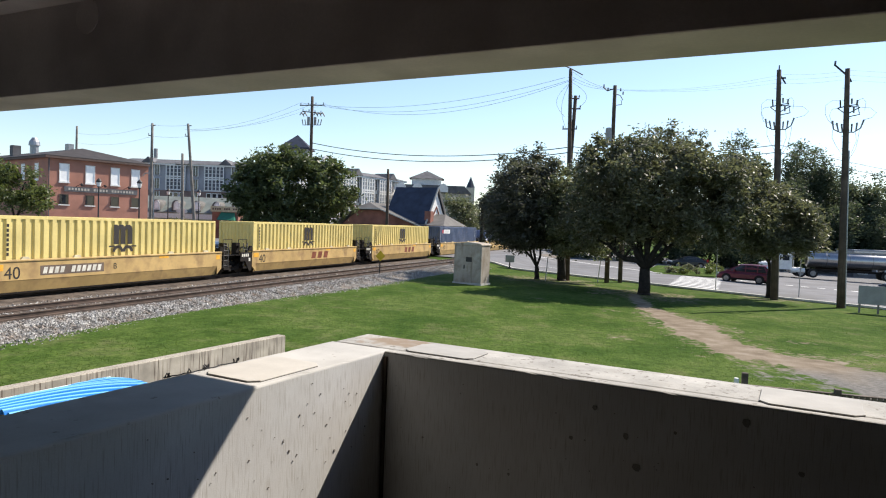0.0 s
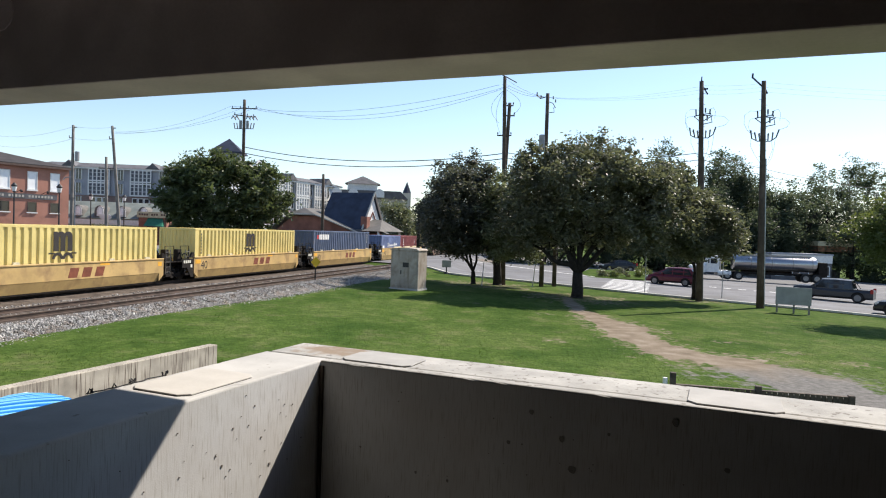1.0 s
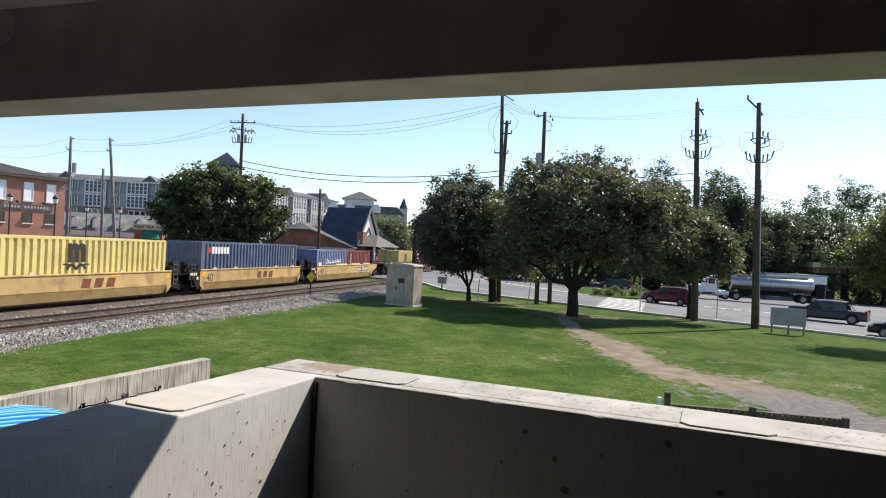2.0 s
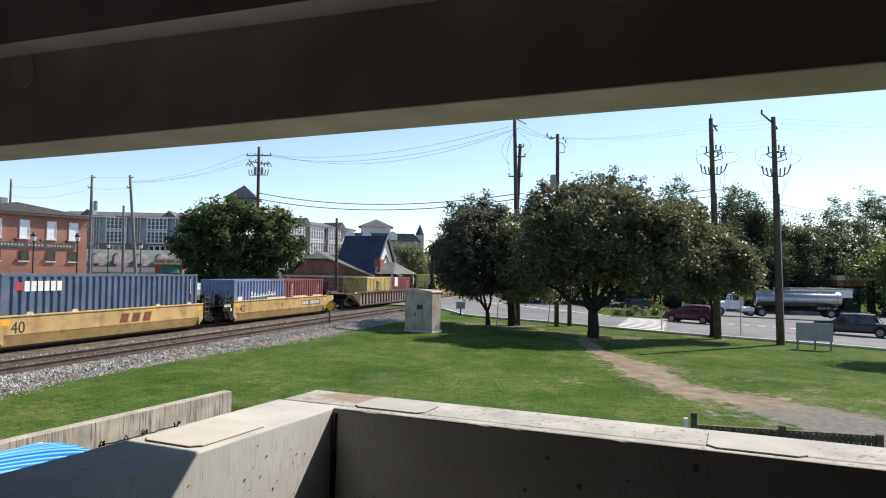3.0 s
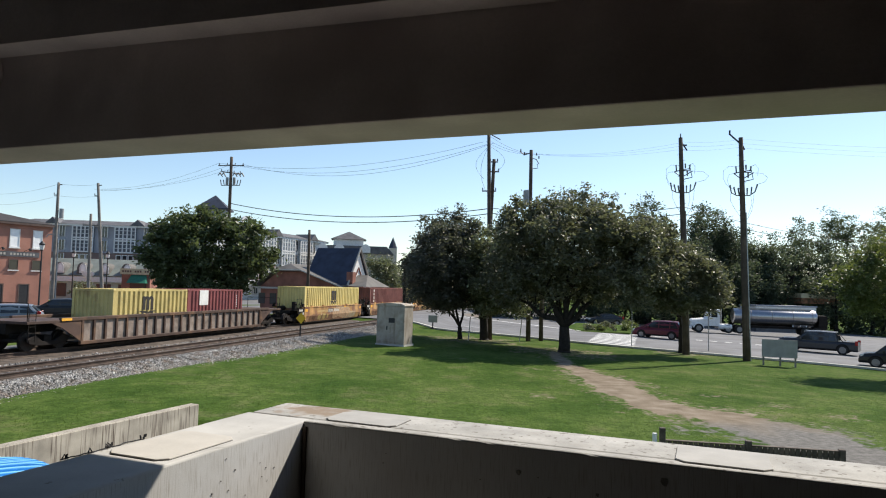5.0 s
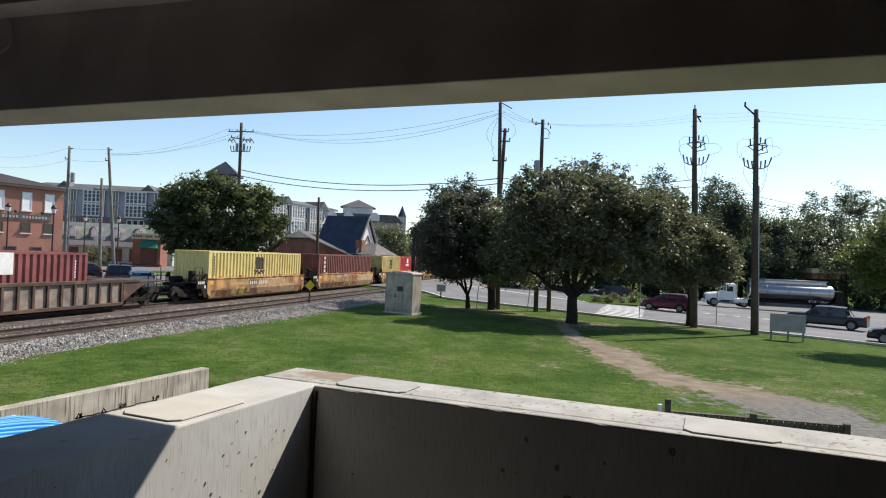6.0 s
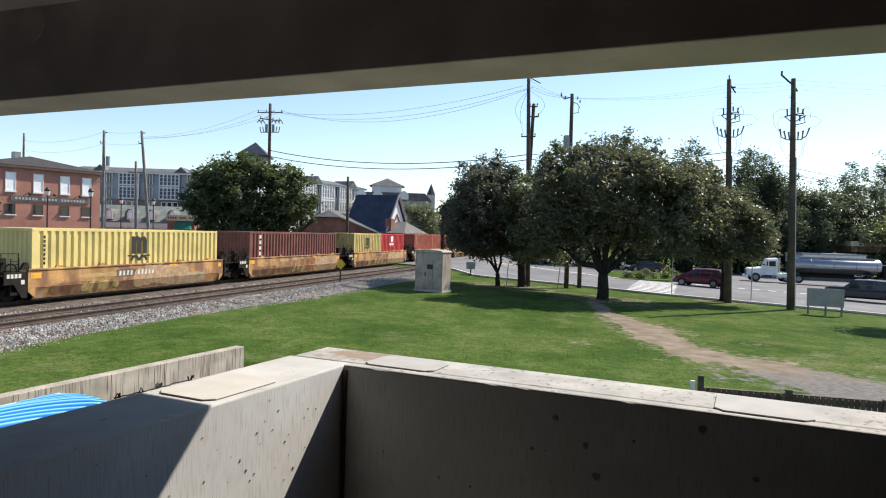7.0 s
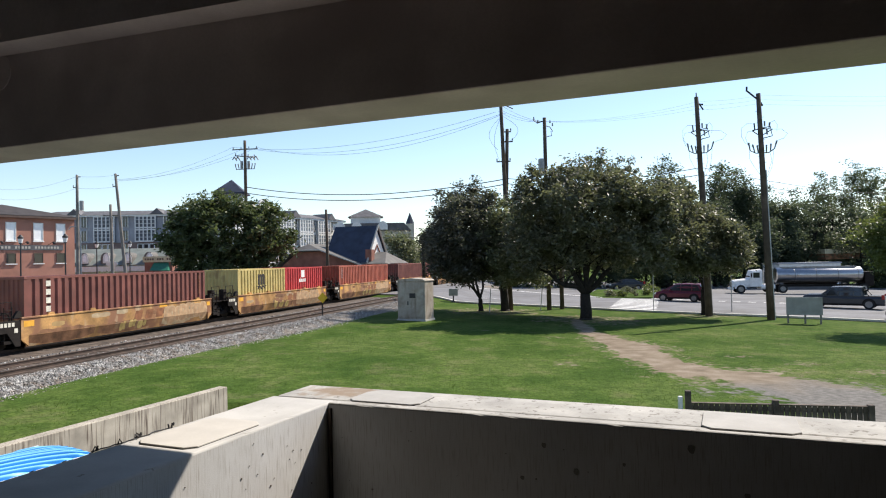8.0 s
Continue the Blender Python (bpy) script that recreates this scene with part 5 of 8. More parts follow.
def build_trees():
    tree((13.14, 43.3), 0.36, 1.7, ((10.0, 43.0, 5.5), (11.8, 43.8, 7.2), (14.0, 43.4, 8.2), (16.5, 43.2, 6.5), (17.6, 44.0, 4.6), (13.0, 42.0, 6.0), (9.4, 43.6, 3.0)),
         ((13.3, 43.4, 5.9, 4.2, 3.9, 3.3), (14.4, 43.4, 8.2, 2.4, 2.3, 1.8), (10.2, 43.2, 6.4, 2.0, 2.2, 2.6), (16.3, 41.4, 5.77, 2.1, 2.3, 2.9), (12.0, 43.0, 7.9, 1.8, 1.8, 1.3),
          (15.4, 41.2, 7.5, 1.6, 1.8, 1.2), (9.3, 43.6, 4.1, 1.3, 1.6, 2.0), (16.05, 41.0, 3.6, 2.1, 2.1, 1.4), (11.2, 42.6, 3.9, 2.0, 1.9, 1.5), (17.7, 41.6, 6.05, 1.35, 1.7, 1.8), (17.9, 41.6, 3.96, 1.25, 1.5, 1.6), (9.6, 43.4, 7.8, 1.2, 1.3, 1.3), (14.0, 46.6, 5.2, 3.4, 2.4, 2.6), (10.8, 46.6, 4.8, 2.6, 2.2, 2.2), (18.7, 42.8, 6.4, 2.0, 1.8, 2.2), (19.0, 42.8, 4.3, 1.8, 1.7, 1.7),
          (15.6, 46.2, 3.6, 2.3, 1.9, 1.1), (12.4, 47.0, 3.5, 2.3, 1.8, 1.0), (12.2, 40.5, 6.6, 2.2, 1.6, 2.0)),
         108000, 0.135, LEAF_MID, "large broad dark green tree with a forked trunk on the lawn", 11)
    tree((22.9, 46.6), 0.2, 1.9, ((21.5, 46.4, 4.6), (24.2, 46.8, 4.8), (22.8, 46.0, 5.6)),
         ((22.3, 44.3, 4.1, 2.2, 1.6, 1.8), (23.7, 44.2, 3.7, 1.5, 1.4, 1.5), (20.4, 44.4, 5.2, 2.0, 1.6, 2.2), (22.1, 44.6, 5.5, 1.5, 1.3, 1.1), (21.2, 44.4, 2.9, 1.8, 1.5, 1.1), (19.6, 45.0, 6.5, 1.6, 1.5, 1.7)),
         34000, 0.135, LEAF_MID, "smaller dark green tree beside a utility pole", 12)
    tree((7.16, 50.3), 0.17, 0.95, ((5.0, 50.0, 5.0), (6.4, 50.5, 7.5), (8.0, 50.0, 6.0), (4.2, 50.2, 3.4)),
         ((6.0, 50.2, 5.6, 2.6, 2.5, 3.2), (5.2, 50.2, 4.2, 2.3, 2.2, 2.2), (6.6, 50.0, 7.7, 1.7, 1.7, 1.4), (4.0, 50.0, 5.0, 1.2, 1.4, 1.8), (5.2, 50.0, 2.5, 1.9, 1.7, 1.0), (6.4, 49.8, 2.3, 1.5, 1.4, 0.7), (6.3, 52.6, 4.4, 2.5, 2.0, 2.2), (5.3, 47.4, 5.2, 2.2, 1.5, 2.5), (4.6, 47.4, 3.9, 1.9, 1.4, 1.7)),
         54000, 0.138, LEAF_DARK, "dark green tree on a slim trunk at the lawn's edge", 13)
    tree((9.06, 50.6), 0.3, 3.0, ((8.4, 50.0, 6.0), (10.0, 50.2, 6.2)),
         ((8.9, 49.6, 4.7, 1.8, 1.8, 3.0), (10.2, 49.8, 4.4, 1.7, 1.7, 2.6), (8.2, 49.4, 3.4, 1.5, 1.5, 1.7), (9.6, 49.5, 6.9, 1.2, 1.2, 1.0), (10.4, 49.6, 2.6, 1.4, 1.4, 1.1), (8.8, 49.5, 2.1, 1.6, 1.4, 0.8), (11.2, 49.7, 2.0, 1.2, 1.2, 0.8), (8.3, 46.9, 4.5, 1.5, 1.3, 2.4)),
         28000, 0.138, LEAF_OLIVE, "olive green tree against a tall pole", 14)
    tree((-12.8, 56.0), 0.34, 1.8, ((-16.0, 56.0, 5.5), (-13.2, 56.2, 7.5), (-10.0, 56.0, 6.0)),
         ((-12.9, 56.0, 5.5, 4.0, 3.6, 2.8), (-16.0, 56.0, 5.0, 2.1, 2.4, 2.0), (-9.4, 56.0, 5.4, 1.9, 2.4, 2.2), (-13.6, 56.0, 7.9, 2.0, 2.0, 1.3), (-15.8, 56.2, 6.9, 1.5, 1.6, 1.3),
          (-10.8, 56.0, 7.3, 1.8, 1.8, 1.2), (-12.5, 55.8, 2.9, 3.6, 2.8, 1.3)),
         46000, 0.19, LEAF_BACK, "large round green tree behind the railway", 15)
    tree((-38.4, 60.0), 0.2, 1.6, ((-39.5, 60.0, 5.0), (-37.6, 60.0, 5.6)),
         ((-38.6, 60.0, 5.2, 2.4, 2.2, 2.0), (-36.9, 60.0, 4.2, 1.4, 1.5, 1.3), (-40.2, 60.0, 6.0, 1.8, 1.8, 1.5)), 10000, 0.17, LEAF_BRIGHT, "green street tree near a brick building", 16)
    tree((29.6, 34.5), 0.2, 2.0, ((27.8, 34.4, 4.4), (29.9, 34.7, 5.5), (31.5, 34.4, 4.5)),
         ((29.6, 34.5, 4.46, 2.8, 2.7, 2.0), (27.6, 34.4, 4.1, 1.75, 1.8, 1.6), (31.7, 34.5, 4.4, 1.9, 2.0, 1.7), (29.7, 34.5, 5.95, 1.7, 1.7, 1.0), (27.1, 34.3, 3.2, 1.15, 1.25, 0.75)),
         26000, 0.105, LEAF_BRIGHT, "bright green leafy tree at the roadside", 17)
    rnd = random.Random(31)
    wood_behind = ((28, 104, 16.5, 6.0, LEAF_FAR), (38, 104, 17.0, 6.0, LEAF_FAR_DARK), (47, 108, 21.5, 6.0, LEAF_FAR_DARK), (56, 106, 20.5, 5.5, LEAF_FAR), (64, 108, 17.0, 6.5, LEAF_FAR_DARK),
         (71, 102, 18.5, 6.5, LEAF_FAR), (79, 106, 21.0, 7.0, LEAF_FAR), (89, 104, 22.0, 7.5, LEAF_OLIVE), (102, 104, 20.0, 8.0, LEAF_FAR), (58, 101, 12.5, 6.0, LEAF_FAR_DARK),
         (18, 108, 10.0, 5.0, LEAF_FAR), (8, 112, 9.5, 4.5, LEAF_OLIVE), (2.5, 106, 8.6, 4.0, LEAF_OLIVE), (53, 102, 18.0, 6.0, LEAF_FAR_DARK), (58, 104, 17.5, 5.5, LEAF_FAR_DARK),
         (57.5, 100, 17.0, 3.4, LEAF_FAR_DARK), (66, 100, 13.2, 4.0, LEAF_FAR))
    wood_edge = ((50, 98, 13.0, 6.0, LEAF_FAR_DARK), (64, 97, 13.5, 6.0, LEAF_FAR), (43, 98, 12.0, 5.5, LEAF_FAR), (81, 97, 16.0, 6.5, LEAF_FAR_DARK), (94, 92, 14.0, 6.5, LEAF_FAR_DARK),
         (70, 93, 12.0, 5.5, LEAF_FAR), (35, 97, 10.5, 5.5, LEAF_FAR_DARK), (57, 94, 10.0, 5.5, LEAF_FAR_DARK), (47, 96, 9.5, 5.5, LEAF_FAR_DARK), (75, 92, 10.5, 5.5, LEAF_BRIGHT),
         (33, 92, 8.0, 4.6, LEAF_FAR_DARK), (24, 96, 8.5, 4.5, LEAF_FAR_DARK), (40, 92, 7.5, 4.5, LEAF_FAR_DARK), (112, 98, 17, 7, LEAF_FAR_DARK), (85, 88, 9, 5, LEAF_FAR_DARK),
         (42.5, 92, 16.6, 3.2, LEAF_OLIVE), (61.5, 98, 13.5, 3.2, LEAF_FAR))
    for x, y, h, w, lf in wood_behind + wood_edge:
        z = land(x, y)
        tips = [(x + rnd.uniform(-.4, .4) * w, y + rnd.uniform(-.3, .3) * w, z + h * rnd.uniform(0.55, 0.8)) for _ in range(4)]
        blobs = [(x, y, z + h * 0.5, w * 0.75, w * 0.7, h * 0.36)]
        for _ in range(7):
            a, r = rnd.uniform(0, 6.28), rnd.uniform(0.3, 0.7) * w
            blobs.append((x + r * math.cos(a), y + r * math.sin(a) * 0.7, z + h * rnd.uniform(0.22, 0.86), w * rnd.uniform(.25, .42), w * rnd.uniform(.25, .4), h * rnd.uniform(.1, .17)))
        blobs.append((x + rnd.uniform(-1, 1), y, z + h * 0.86, w * 0.36, w * 0.36, h * 0.13))
        tree((x, y), 0.3, h * 0.25, tips, blobs, 14000, 0.21, lf, "tall leafy tree in the wooded edge beyond the street", rnd.randrange(999), per_clump=30, clump_r=0.75)
    rnd2 = random.Random(77)
    low = []
    for x0, x1, y0, y1 in ((13, 53, 96, 94), (53, 72, 104, 102), (70, 112, 94, 88)):
        for k in range(int((x1 - x0) / 2.2)):
            u = (k + rnd2.random()) / int((x1 - x0) / 2.2)
            x, y, r = x0 + (x1 - x0) * u, y0 + (y1 - y0) * u + rnd2.uniform(-1.2, 1.2), rnd2.uniform(1.3, 2.4)
            low.append((x, y, land(x, y) + r * .7, r * 1.2, r, r))
    tagged(part("undergrowth", leaf_mesh("undergrowth", low, 26000, 0.24, LEAF_FAR_DARK, 41, 24, 0.5), LEAF_FAR_DARK), "dark tangled undergrowth along the edge of the wood", "undergrowth", kind="stuff")
    shrubs = [((23.4, 68.6), .5), ((24.6, 68.0), .42), ((26.4, 68.4), .55), ((27.8, 69.4), .5), ((24.8, 70.6), .6), ((29.6, 71.6), .6), ((26.6, 72.0), .55), ((30.6, 76.0), .6), ((28.0, 75.6), .5)]
    for i, ((x, y), r) in enumerate(shrubs):
        b = thing("shrub", Matrix.Translation((x, y, -0.95)), "low rounded green shrub on a planting island", "shrub", group="shrubs on the island")
        part("stem", Shape().tube((0, 0, -0.1), (0, 0, r * .6), 0.03), BARK, b)
        part("foliage", leaf_mesh("foliage", [(0, 0, r * 0.75, r * 1.2, r * 1.1, r * 0.75)], 500, 0.1, LEAF_BRIGHT if i % 2 else LEAF_MID, 70 + i, 20, 0.2), LEAF_MID, b)
    b = thing("shrub", Matrix.Translation((-39.9, 100, -0.4)), "tall brownish green shrub before the shops", "shrub")
    part("stem", Shape().tube((0, 0, -0.1), (0, 0, 1.6), 0.06), BARK, b)
    part("foliage", leaf_mesh("foliage", [(-.4, 0, 1.6, 1.5, 1.1, 1.5), (1.1, 0, 1.3, 1.2, 1.0, 1.3)], 2400, 0.14, LEAF_OLIVE, 91, 20, 0.3), LEAF_OLIVE, b)


build_trees()


def build_grass():
    """Short grass blades over the part of the lawn that lies nearest."""
    rng = np.random.default_rng(3)
    pts = []
    n = 0
    while n < 60000:
        r, a = 9 + 33 * rng.random() ** 1.3, rng.uniform(-0.75, 0.75)
        x, y = r * math.sin(a + 0.08), r * math.cos(a + 0.08)
        l = x * TN.x + y * TN.y
        if l < -16.2 + 0.3 * rng.normal() or (4 < x < 20 and bare(x, y) > 0.35) or (x + 4.4) * 0.884 - (y - 18.6) * 0.468 > -0.1 and y < 18.6 and x < -3:
            continue
        h, t = rng.uniform(0.02, 0.05), rng.uniform(0, 6.28)
        lean = rng.normal(0, 0.03, 2)
        w = 0.012
        z = land(x, y) - 0.01
        pts += [(x - w * math.cos(t), y - w * math.sin(t), z), (x + w * math.cos(t), y + w * math.sin(t), z), (x + lean[0], y + lean[1], z + h)]
        n += 1
    sh = Shape()
    sh.v = pts
    sh.f = [(3 * i, 3 * i + 1, 3 * i + 2) for i in range(n)]
    tagged(part("grass", sh, leaf_material("grass_blade", (0.072, 0.123, 0.021), (0.115, 0.19, 0.028), 0.45, 0.05)), "short mown green grass blades", "grass", kind="stuff")


build_grass()

# ---- poles and wires ----
POLE_WOOD = material("weathered_pole", (0.115, 0.085, 0.065), 0.95, vary=0.2, scale=2, fine=40, bump=0.4, streak=((0.07, 0.052, 0.042), (14, 14, 0.3), 0.5))
POLE_GREY = material("grey_pole", (0.22, 0.20, 0.18), 0.9, vary=0.15, scale=2, fine=40, bump=0.3)
GALV = material("galvanised_steel", (0.36, 0.37, 0.38), 0.45, metal=0.7, vary=0.1)
PORCELAIN = material("grey_porcelain", (0.20, 0.20, 0.21), 0.35, vary=0.1)
TRANSFORMER = material("transformer_grey", (0.33, 0.34, 0.35), 0.5, vary=0.1)
WIRE = material("black_cable", (0.025, 0.025, 0.028), 0.6, vary=0.05)
DARK_METAL = material("dark_metal", (0.03, 0.03, 0.032), 0.5, vary=0.1)


def utility_pole(base, top, r0, r1, label, mat=POLE_WOOD):
    b, t = Vector(base), Vector(top)
    po = thing("utility_pole", Matrix.Translation(b), label, "utility pole", group="utility poles")
    sh = Shape()
    d = t - b
    sh.path([d * (k / 6) + (Vector((0, 0, -0.3)) if k == 0 else Vector()) for k in range(7)], r0, 14, r1)
    part("shaft", sh, mat, po, smooth=True)
    return po, d


def crossarm(po, c, half, along, n=4, sag=0.0):
    a = Vector(along).normalized()
    arm = part("crossarm", Shape().tube(c - a * half, c + a * half, 0.055, n=6), POLE_WOOD, po)
    for k in range(n):
        p = c + a * half * (-0.92 + 1.84 * k / max(1, n - 1))
        part("insulator", Shape().tube(p, p + Vector((0, 0, .1)), .02, n=6).tube(p + Vector((0, 0, .1)), p + Vector((0, 0, .26)), .06, .035, n=8), PORCELAIN, arm)


def cutouts(po, c, along):
    """Upright fuse cutouts on a bent bracket, as on riser poles."""
    a = Vector(along).normalized()
    for s in (-1, 1):
        br = part("bracket", Shape().tube(c, c + a * s * 0.95, 0.035, n=6), DARK_METAL, po)
        for k in (0.35, 0.65, 0.95):
            p = c + a * s * k
            q = p + a * s * 0.1 + Vector((0, 0, 0.5))
            part("fuse_cutout", Shape().tube(p, q, 0.045, 0.05, n=7).tube(q, q + Vector((0, 0, .08)), .07, .03, n=7), PORCELAIN, br)


def riser_hardware(po, d, side, mirror):
    """Switch bracket, fuse cutouts and looping jumpers near the top of a riser pole; heights are metres below its top."""
    up = Vector((0, 0, 1))
    ln = d.length
    front = Vector((side.y, -side.x, 0))

    def at(a, drop, f=0.0):
        return d * (1 - drop / ln) + side * a + front * f
    frame_ = Shape().path([at(-.5, 2.45), at(.0, 2.85), at(.75, 2.4)], .035, 6).path([at(.15, 2.3), at(.62, 2.22), at(.72, 2.85), at(.1, 3.0)], .035, 6)
    frame_.path([at(-.5, 2.45), at(-.1, 2.35), at(.6, 2.38)], .035, 6).path([at(-.34, 2.4), at(-.36, 1.95)], .045, 6)
    part("switch_frame", frame_, DARK_METAL, po, "dark steel switch bracket")
    for a, drop, lean in ((.28, 2.2, .0), (.55, 2.3, .05), (.4, 2.75, .0)):
        part("insulator", Shape().tube(at(a, drop), at(a + lean, drop - .34), .05, .06, n=7), PORCELAIN, po)
    for pts in (((-.72, 3.75), (-.35, 3.95), (0, 3.95)), ((0, 3.95), (.45, 3.95), (.8, 3.7))):
        arm = part("fuse_arm", Shape().path([at(*p) for p in pts], .035, 6), DARK_METAL, po)
        for a, drop, lean in (((-.70, 3.75, -.06), (-.42, 3.88, -.10), (-.2, 3.95, -.05)) if pts[0][0] < 0 else ((.3, 3.95, .02), (.55, 3.88, .05), (.8, 3.7, .16))):
            q = at(a + lean, drop - .46)
            part("fuse_cutout", Shape().tube(at(a, drop), q, .04, .055, n=7).tube(q, q + up * .07, .07, .03, n=7), PORCELAIN, arm)
    loops = (((-.3, 2.0), (-.75, 1.95), (-1.1, 2.25), (-1.12, 2.8), (-.95, 3.2), (-.76, 3.4)), ((-.5, 2.45), (-.85, 2.5), (-1.0, 2.9), (-.85, 3.4), (-.52, 3.5)),
             ((.5, 2.0), (.85, 1.85), (1.0, 2.1), (.95, 2.6)), ((.7, 2.4), (1.4, 2.45), (1.75, 2.75), (1.5, 3.05), (1.0, 3.2)),
             ((-.7, 3.8), (-.72, 4.3), (-.5, 4.8), (-.15, 5.4)), ((.8, 3.75), (.72, 4.4), (.6, 5.0), (.2, 5.7)), ((.5, 3.95), (.56, 4.5), (.3, 5.3)))
    for i, pts in enumerate(loops):
        k = 1 + (0.06 * mirror * (-1) ** i)
        part("jumper_wire", Shape().path([at(a * k, b) for a, b in pts], .012, 4), WIRE, po)


def loop_wires(po, c, along, drop):
    a = Vector(along).normalized()
    for s, w, q in ((-1, .55, 1.0), (1, 1.1, .6), (-1, .95, .75)):
        pts = [c + a * s * (0.1 + w * math.sin(k / 10 * math.pi * 0.9)) + Vector((0, 0, 2.2 - drop * q * (k / 10))) for k in range(11)]
        part("jumper_wire", Shape().path(pts, 0.012, 4), WIRE, po)


def build_poles():
    side = Vector((0.95, -0.3, 0))
    # two riser poles on the lawn
    for base, top, lab in (((25.36, 42.24, -1.1), (24.86, 42.2, 13.9), "tall leaning riser pole with fuse cutouts on the lawn"), ((22.78, 45.6, -1.05), (22.05, 45.2, 14.4), "tall leaning riser pole with fuse cutouts beside a tree")):
        po, d = utility_pole(base, top, 0.25, 0.14, lab)
        riser_hardware(po, d, side, 1 if base[0] > 24 else -1)
        if base[0] > 24:
            part("top_bracket", Shape().tube(d * 0.97, d * 1.0 + side * -0.72 + Vector((0, 0, .25)), 0.055, n=6).tube(d + side * -0.72 + Vector((0, 0, .2)), d + side * -0.70 + Vector((0, 0, .5)), 0.06, n=7)
                 .tube(d * 0.975, d * 0.945 + side * 0.22, 0.06, n=6), DARK_METAL, po)
        else:
            part("top_bracket", Shape().tube(d, d + Vector((0, 0, .3)), 0.05, .04, n=6).tube(d * 0.985, d * 0.94 + side * 0.42, 0.05, n=6).tube(d * 0.965 + side * .2, d * 0.965 + side * 0.42, 0.06, n=6), DARK_METAL, po)
        part("riser_conduit", Shape().tube(side * 0.22 + Vector((-.05, -.1, 0)), d * 0.66 + side * 0.16 + Vector((0, -.08, 0)), 0.05, n=8), GALV if base[0] > 24 else POLE_GREY, po, "grey conduit up the pole")
        for k in range(22):
            p = d * (0.42 + 0.025 * k)
            part("pole_step", Shape().tube(p, p + side * (0.26 if k % 2 else -0.26), 0.014, n=5), DARK_METAL, po)
    # pair by the road and the taller one behind
    po, d = utility_pole((9.62, 51.2, -0.72), (9.14, 51.0, 15.3), 0.2, 0.13, "tall wooden utility pole rising out of a tree")
    part("top_bracket", Shape().path([d + Vector((-.55, 0, .25)), d + Vector((0, 0, .05)), d + Vector((.9, -.2, -.45))], 0.04, 6), DARK_METAL, po)
    crossarm(po, d * 0.72, 0.55, (1, -.3, 0), 3)
    loop_wires(po, d * 0.80, (1, -.3, 0), 3.4)
    po, d = utility_pole((9.25, 51.7, -0.72), (9.68, 51.4, 13.4), 0.19, 0.13, "shorter leaning wooden utility pole", POLE_WOOD)
    crossarm(po, d * 0.985, 0.3, (1, -.2, 0), 2)
    crossarm(po, d * 0.93, 0.45, (1, -.2, 0), 2)
    po, d = utility_pole((12.75, 51.6, -0.8), (12.55, 51.0, 14.2), 0.19, 0.135, "wooden utility pole with a grey transformer")
    part("transformer", Shape().tube(d * 0.70 + Vector((-.36, -.1, 0)), d * 0.70 + Vector((-.36, -.1, 1.25)), 0.24, n=16).tube(d * 0.70 + Vector((-.36, -.1, 1.25)), d * 0.70 + Vector((-.36, -.1, 1.32)), 0.24, 0.15, n=16), TRANSFORMER, po, "grey transformer can")
    part("top_bracket", Shape().path([d * 0.985, d * 0.985 + Vector((-.55, .1, -.18)), d * 0.985 + Vector((-.85, .15, .1))], 0.04, 6).path([d * 0.96, d * 0.96 + Vector((.4, -.1, -.15)), d * 0.96 + Vector((.62, -.1, -.5))], 0.03, 6), DARK_METAL, po)
    for a, z in ((-.5, -.15), (-.8, .1), (.42, -.2), (.6, -.45)):
        p = d * 0.985 + Vector((a, -.2 * a, z))
        part("insulator", Shape().tube(p, p + Vector((0, 0, .22)), .06, .04, n=7), PORCELAIN, po)
    part("insulator", Shape().path([d * 0.9, d * 0.9 + Vector((.55, 0, .1)), d * 0.9 + Vector((.5, 0, .45))], 0.03, 5), DARK_METAL, po)
    po, d = utility_pole((14.05, 52.6, -0.84), (13.95, 52.4, 5.2), 0.18, 0.15, "stub pole hidden in a tree crown")
    # beyond the tracks
    po, d = utility_pole((-13.7, 68.0, -0.3), (-13.76, 68.0, 15.6), 0.2, 0.14, "wooden utility pole with two crossarms behind a tree")
    crossarm(po, d * 0.945, 1.35, (1, -.25, 0), 4)
    crossarm(po, d * 0.90, 1.0, (1, .5, 0), 4)
    for s in (-1, 1):
        part("transformer", Shape().tube(d * 0.82 + Vector((s * .34, 0, 0)), d * 0.82 + Vector((s * .34, 0, .8)), 0.14, n=12), TRANSFORMER, po, "grey transformer can")
    cutouts(po, d * 0.82, (1, -.25, 0))
    for a in (-1.1, -.75, .4, .75, 1.1):
        p = d * .90 + Vector((a, -.25 * a, 0))
        part("insulator", Shape().tube(p, p + Vector((.25, 0, -.4)), .07, .05, n=7).tube(p, p + Vector((-.2, 0, -.3)), .05, n=6), PORCELAIN, po)
    for bx, tx, tz, y in ((-32.5, -32.5, 13.1, 74.0), (-27.4, -28.57, 13.2, 74.0), (-29.7, -29.9, 10.1, 76.0), (-40.9, -40.8, 12.5, 90.0), (-6.1, -6.2, 8.9, 72.0)):
        f = y / 74.0 if y == 90.0 else 1.0
        po, d = utility_pole((bx * f, y, -0.3), (tx * f, y, (tz - 3.28) * f + 3.28), 0.19, 0.13, "weathered grey utility pole behind the railway" if y != 72.0 else "dark stub pole by the station", POLE_GREY if y != 72.0 else POLE_WOOD)
        if y == 74.0:
            crossarm(po, d * 0.985 + Vector((.16, 0, 0)), 0.2, (1, 0, 0), 1)
            crossarm(po, d * 0.90 + Vector((-.2, 0, 0)), 0.2, (1, 0, 0), 1)
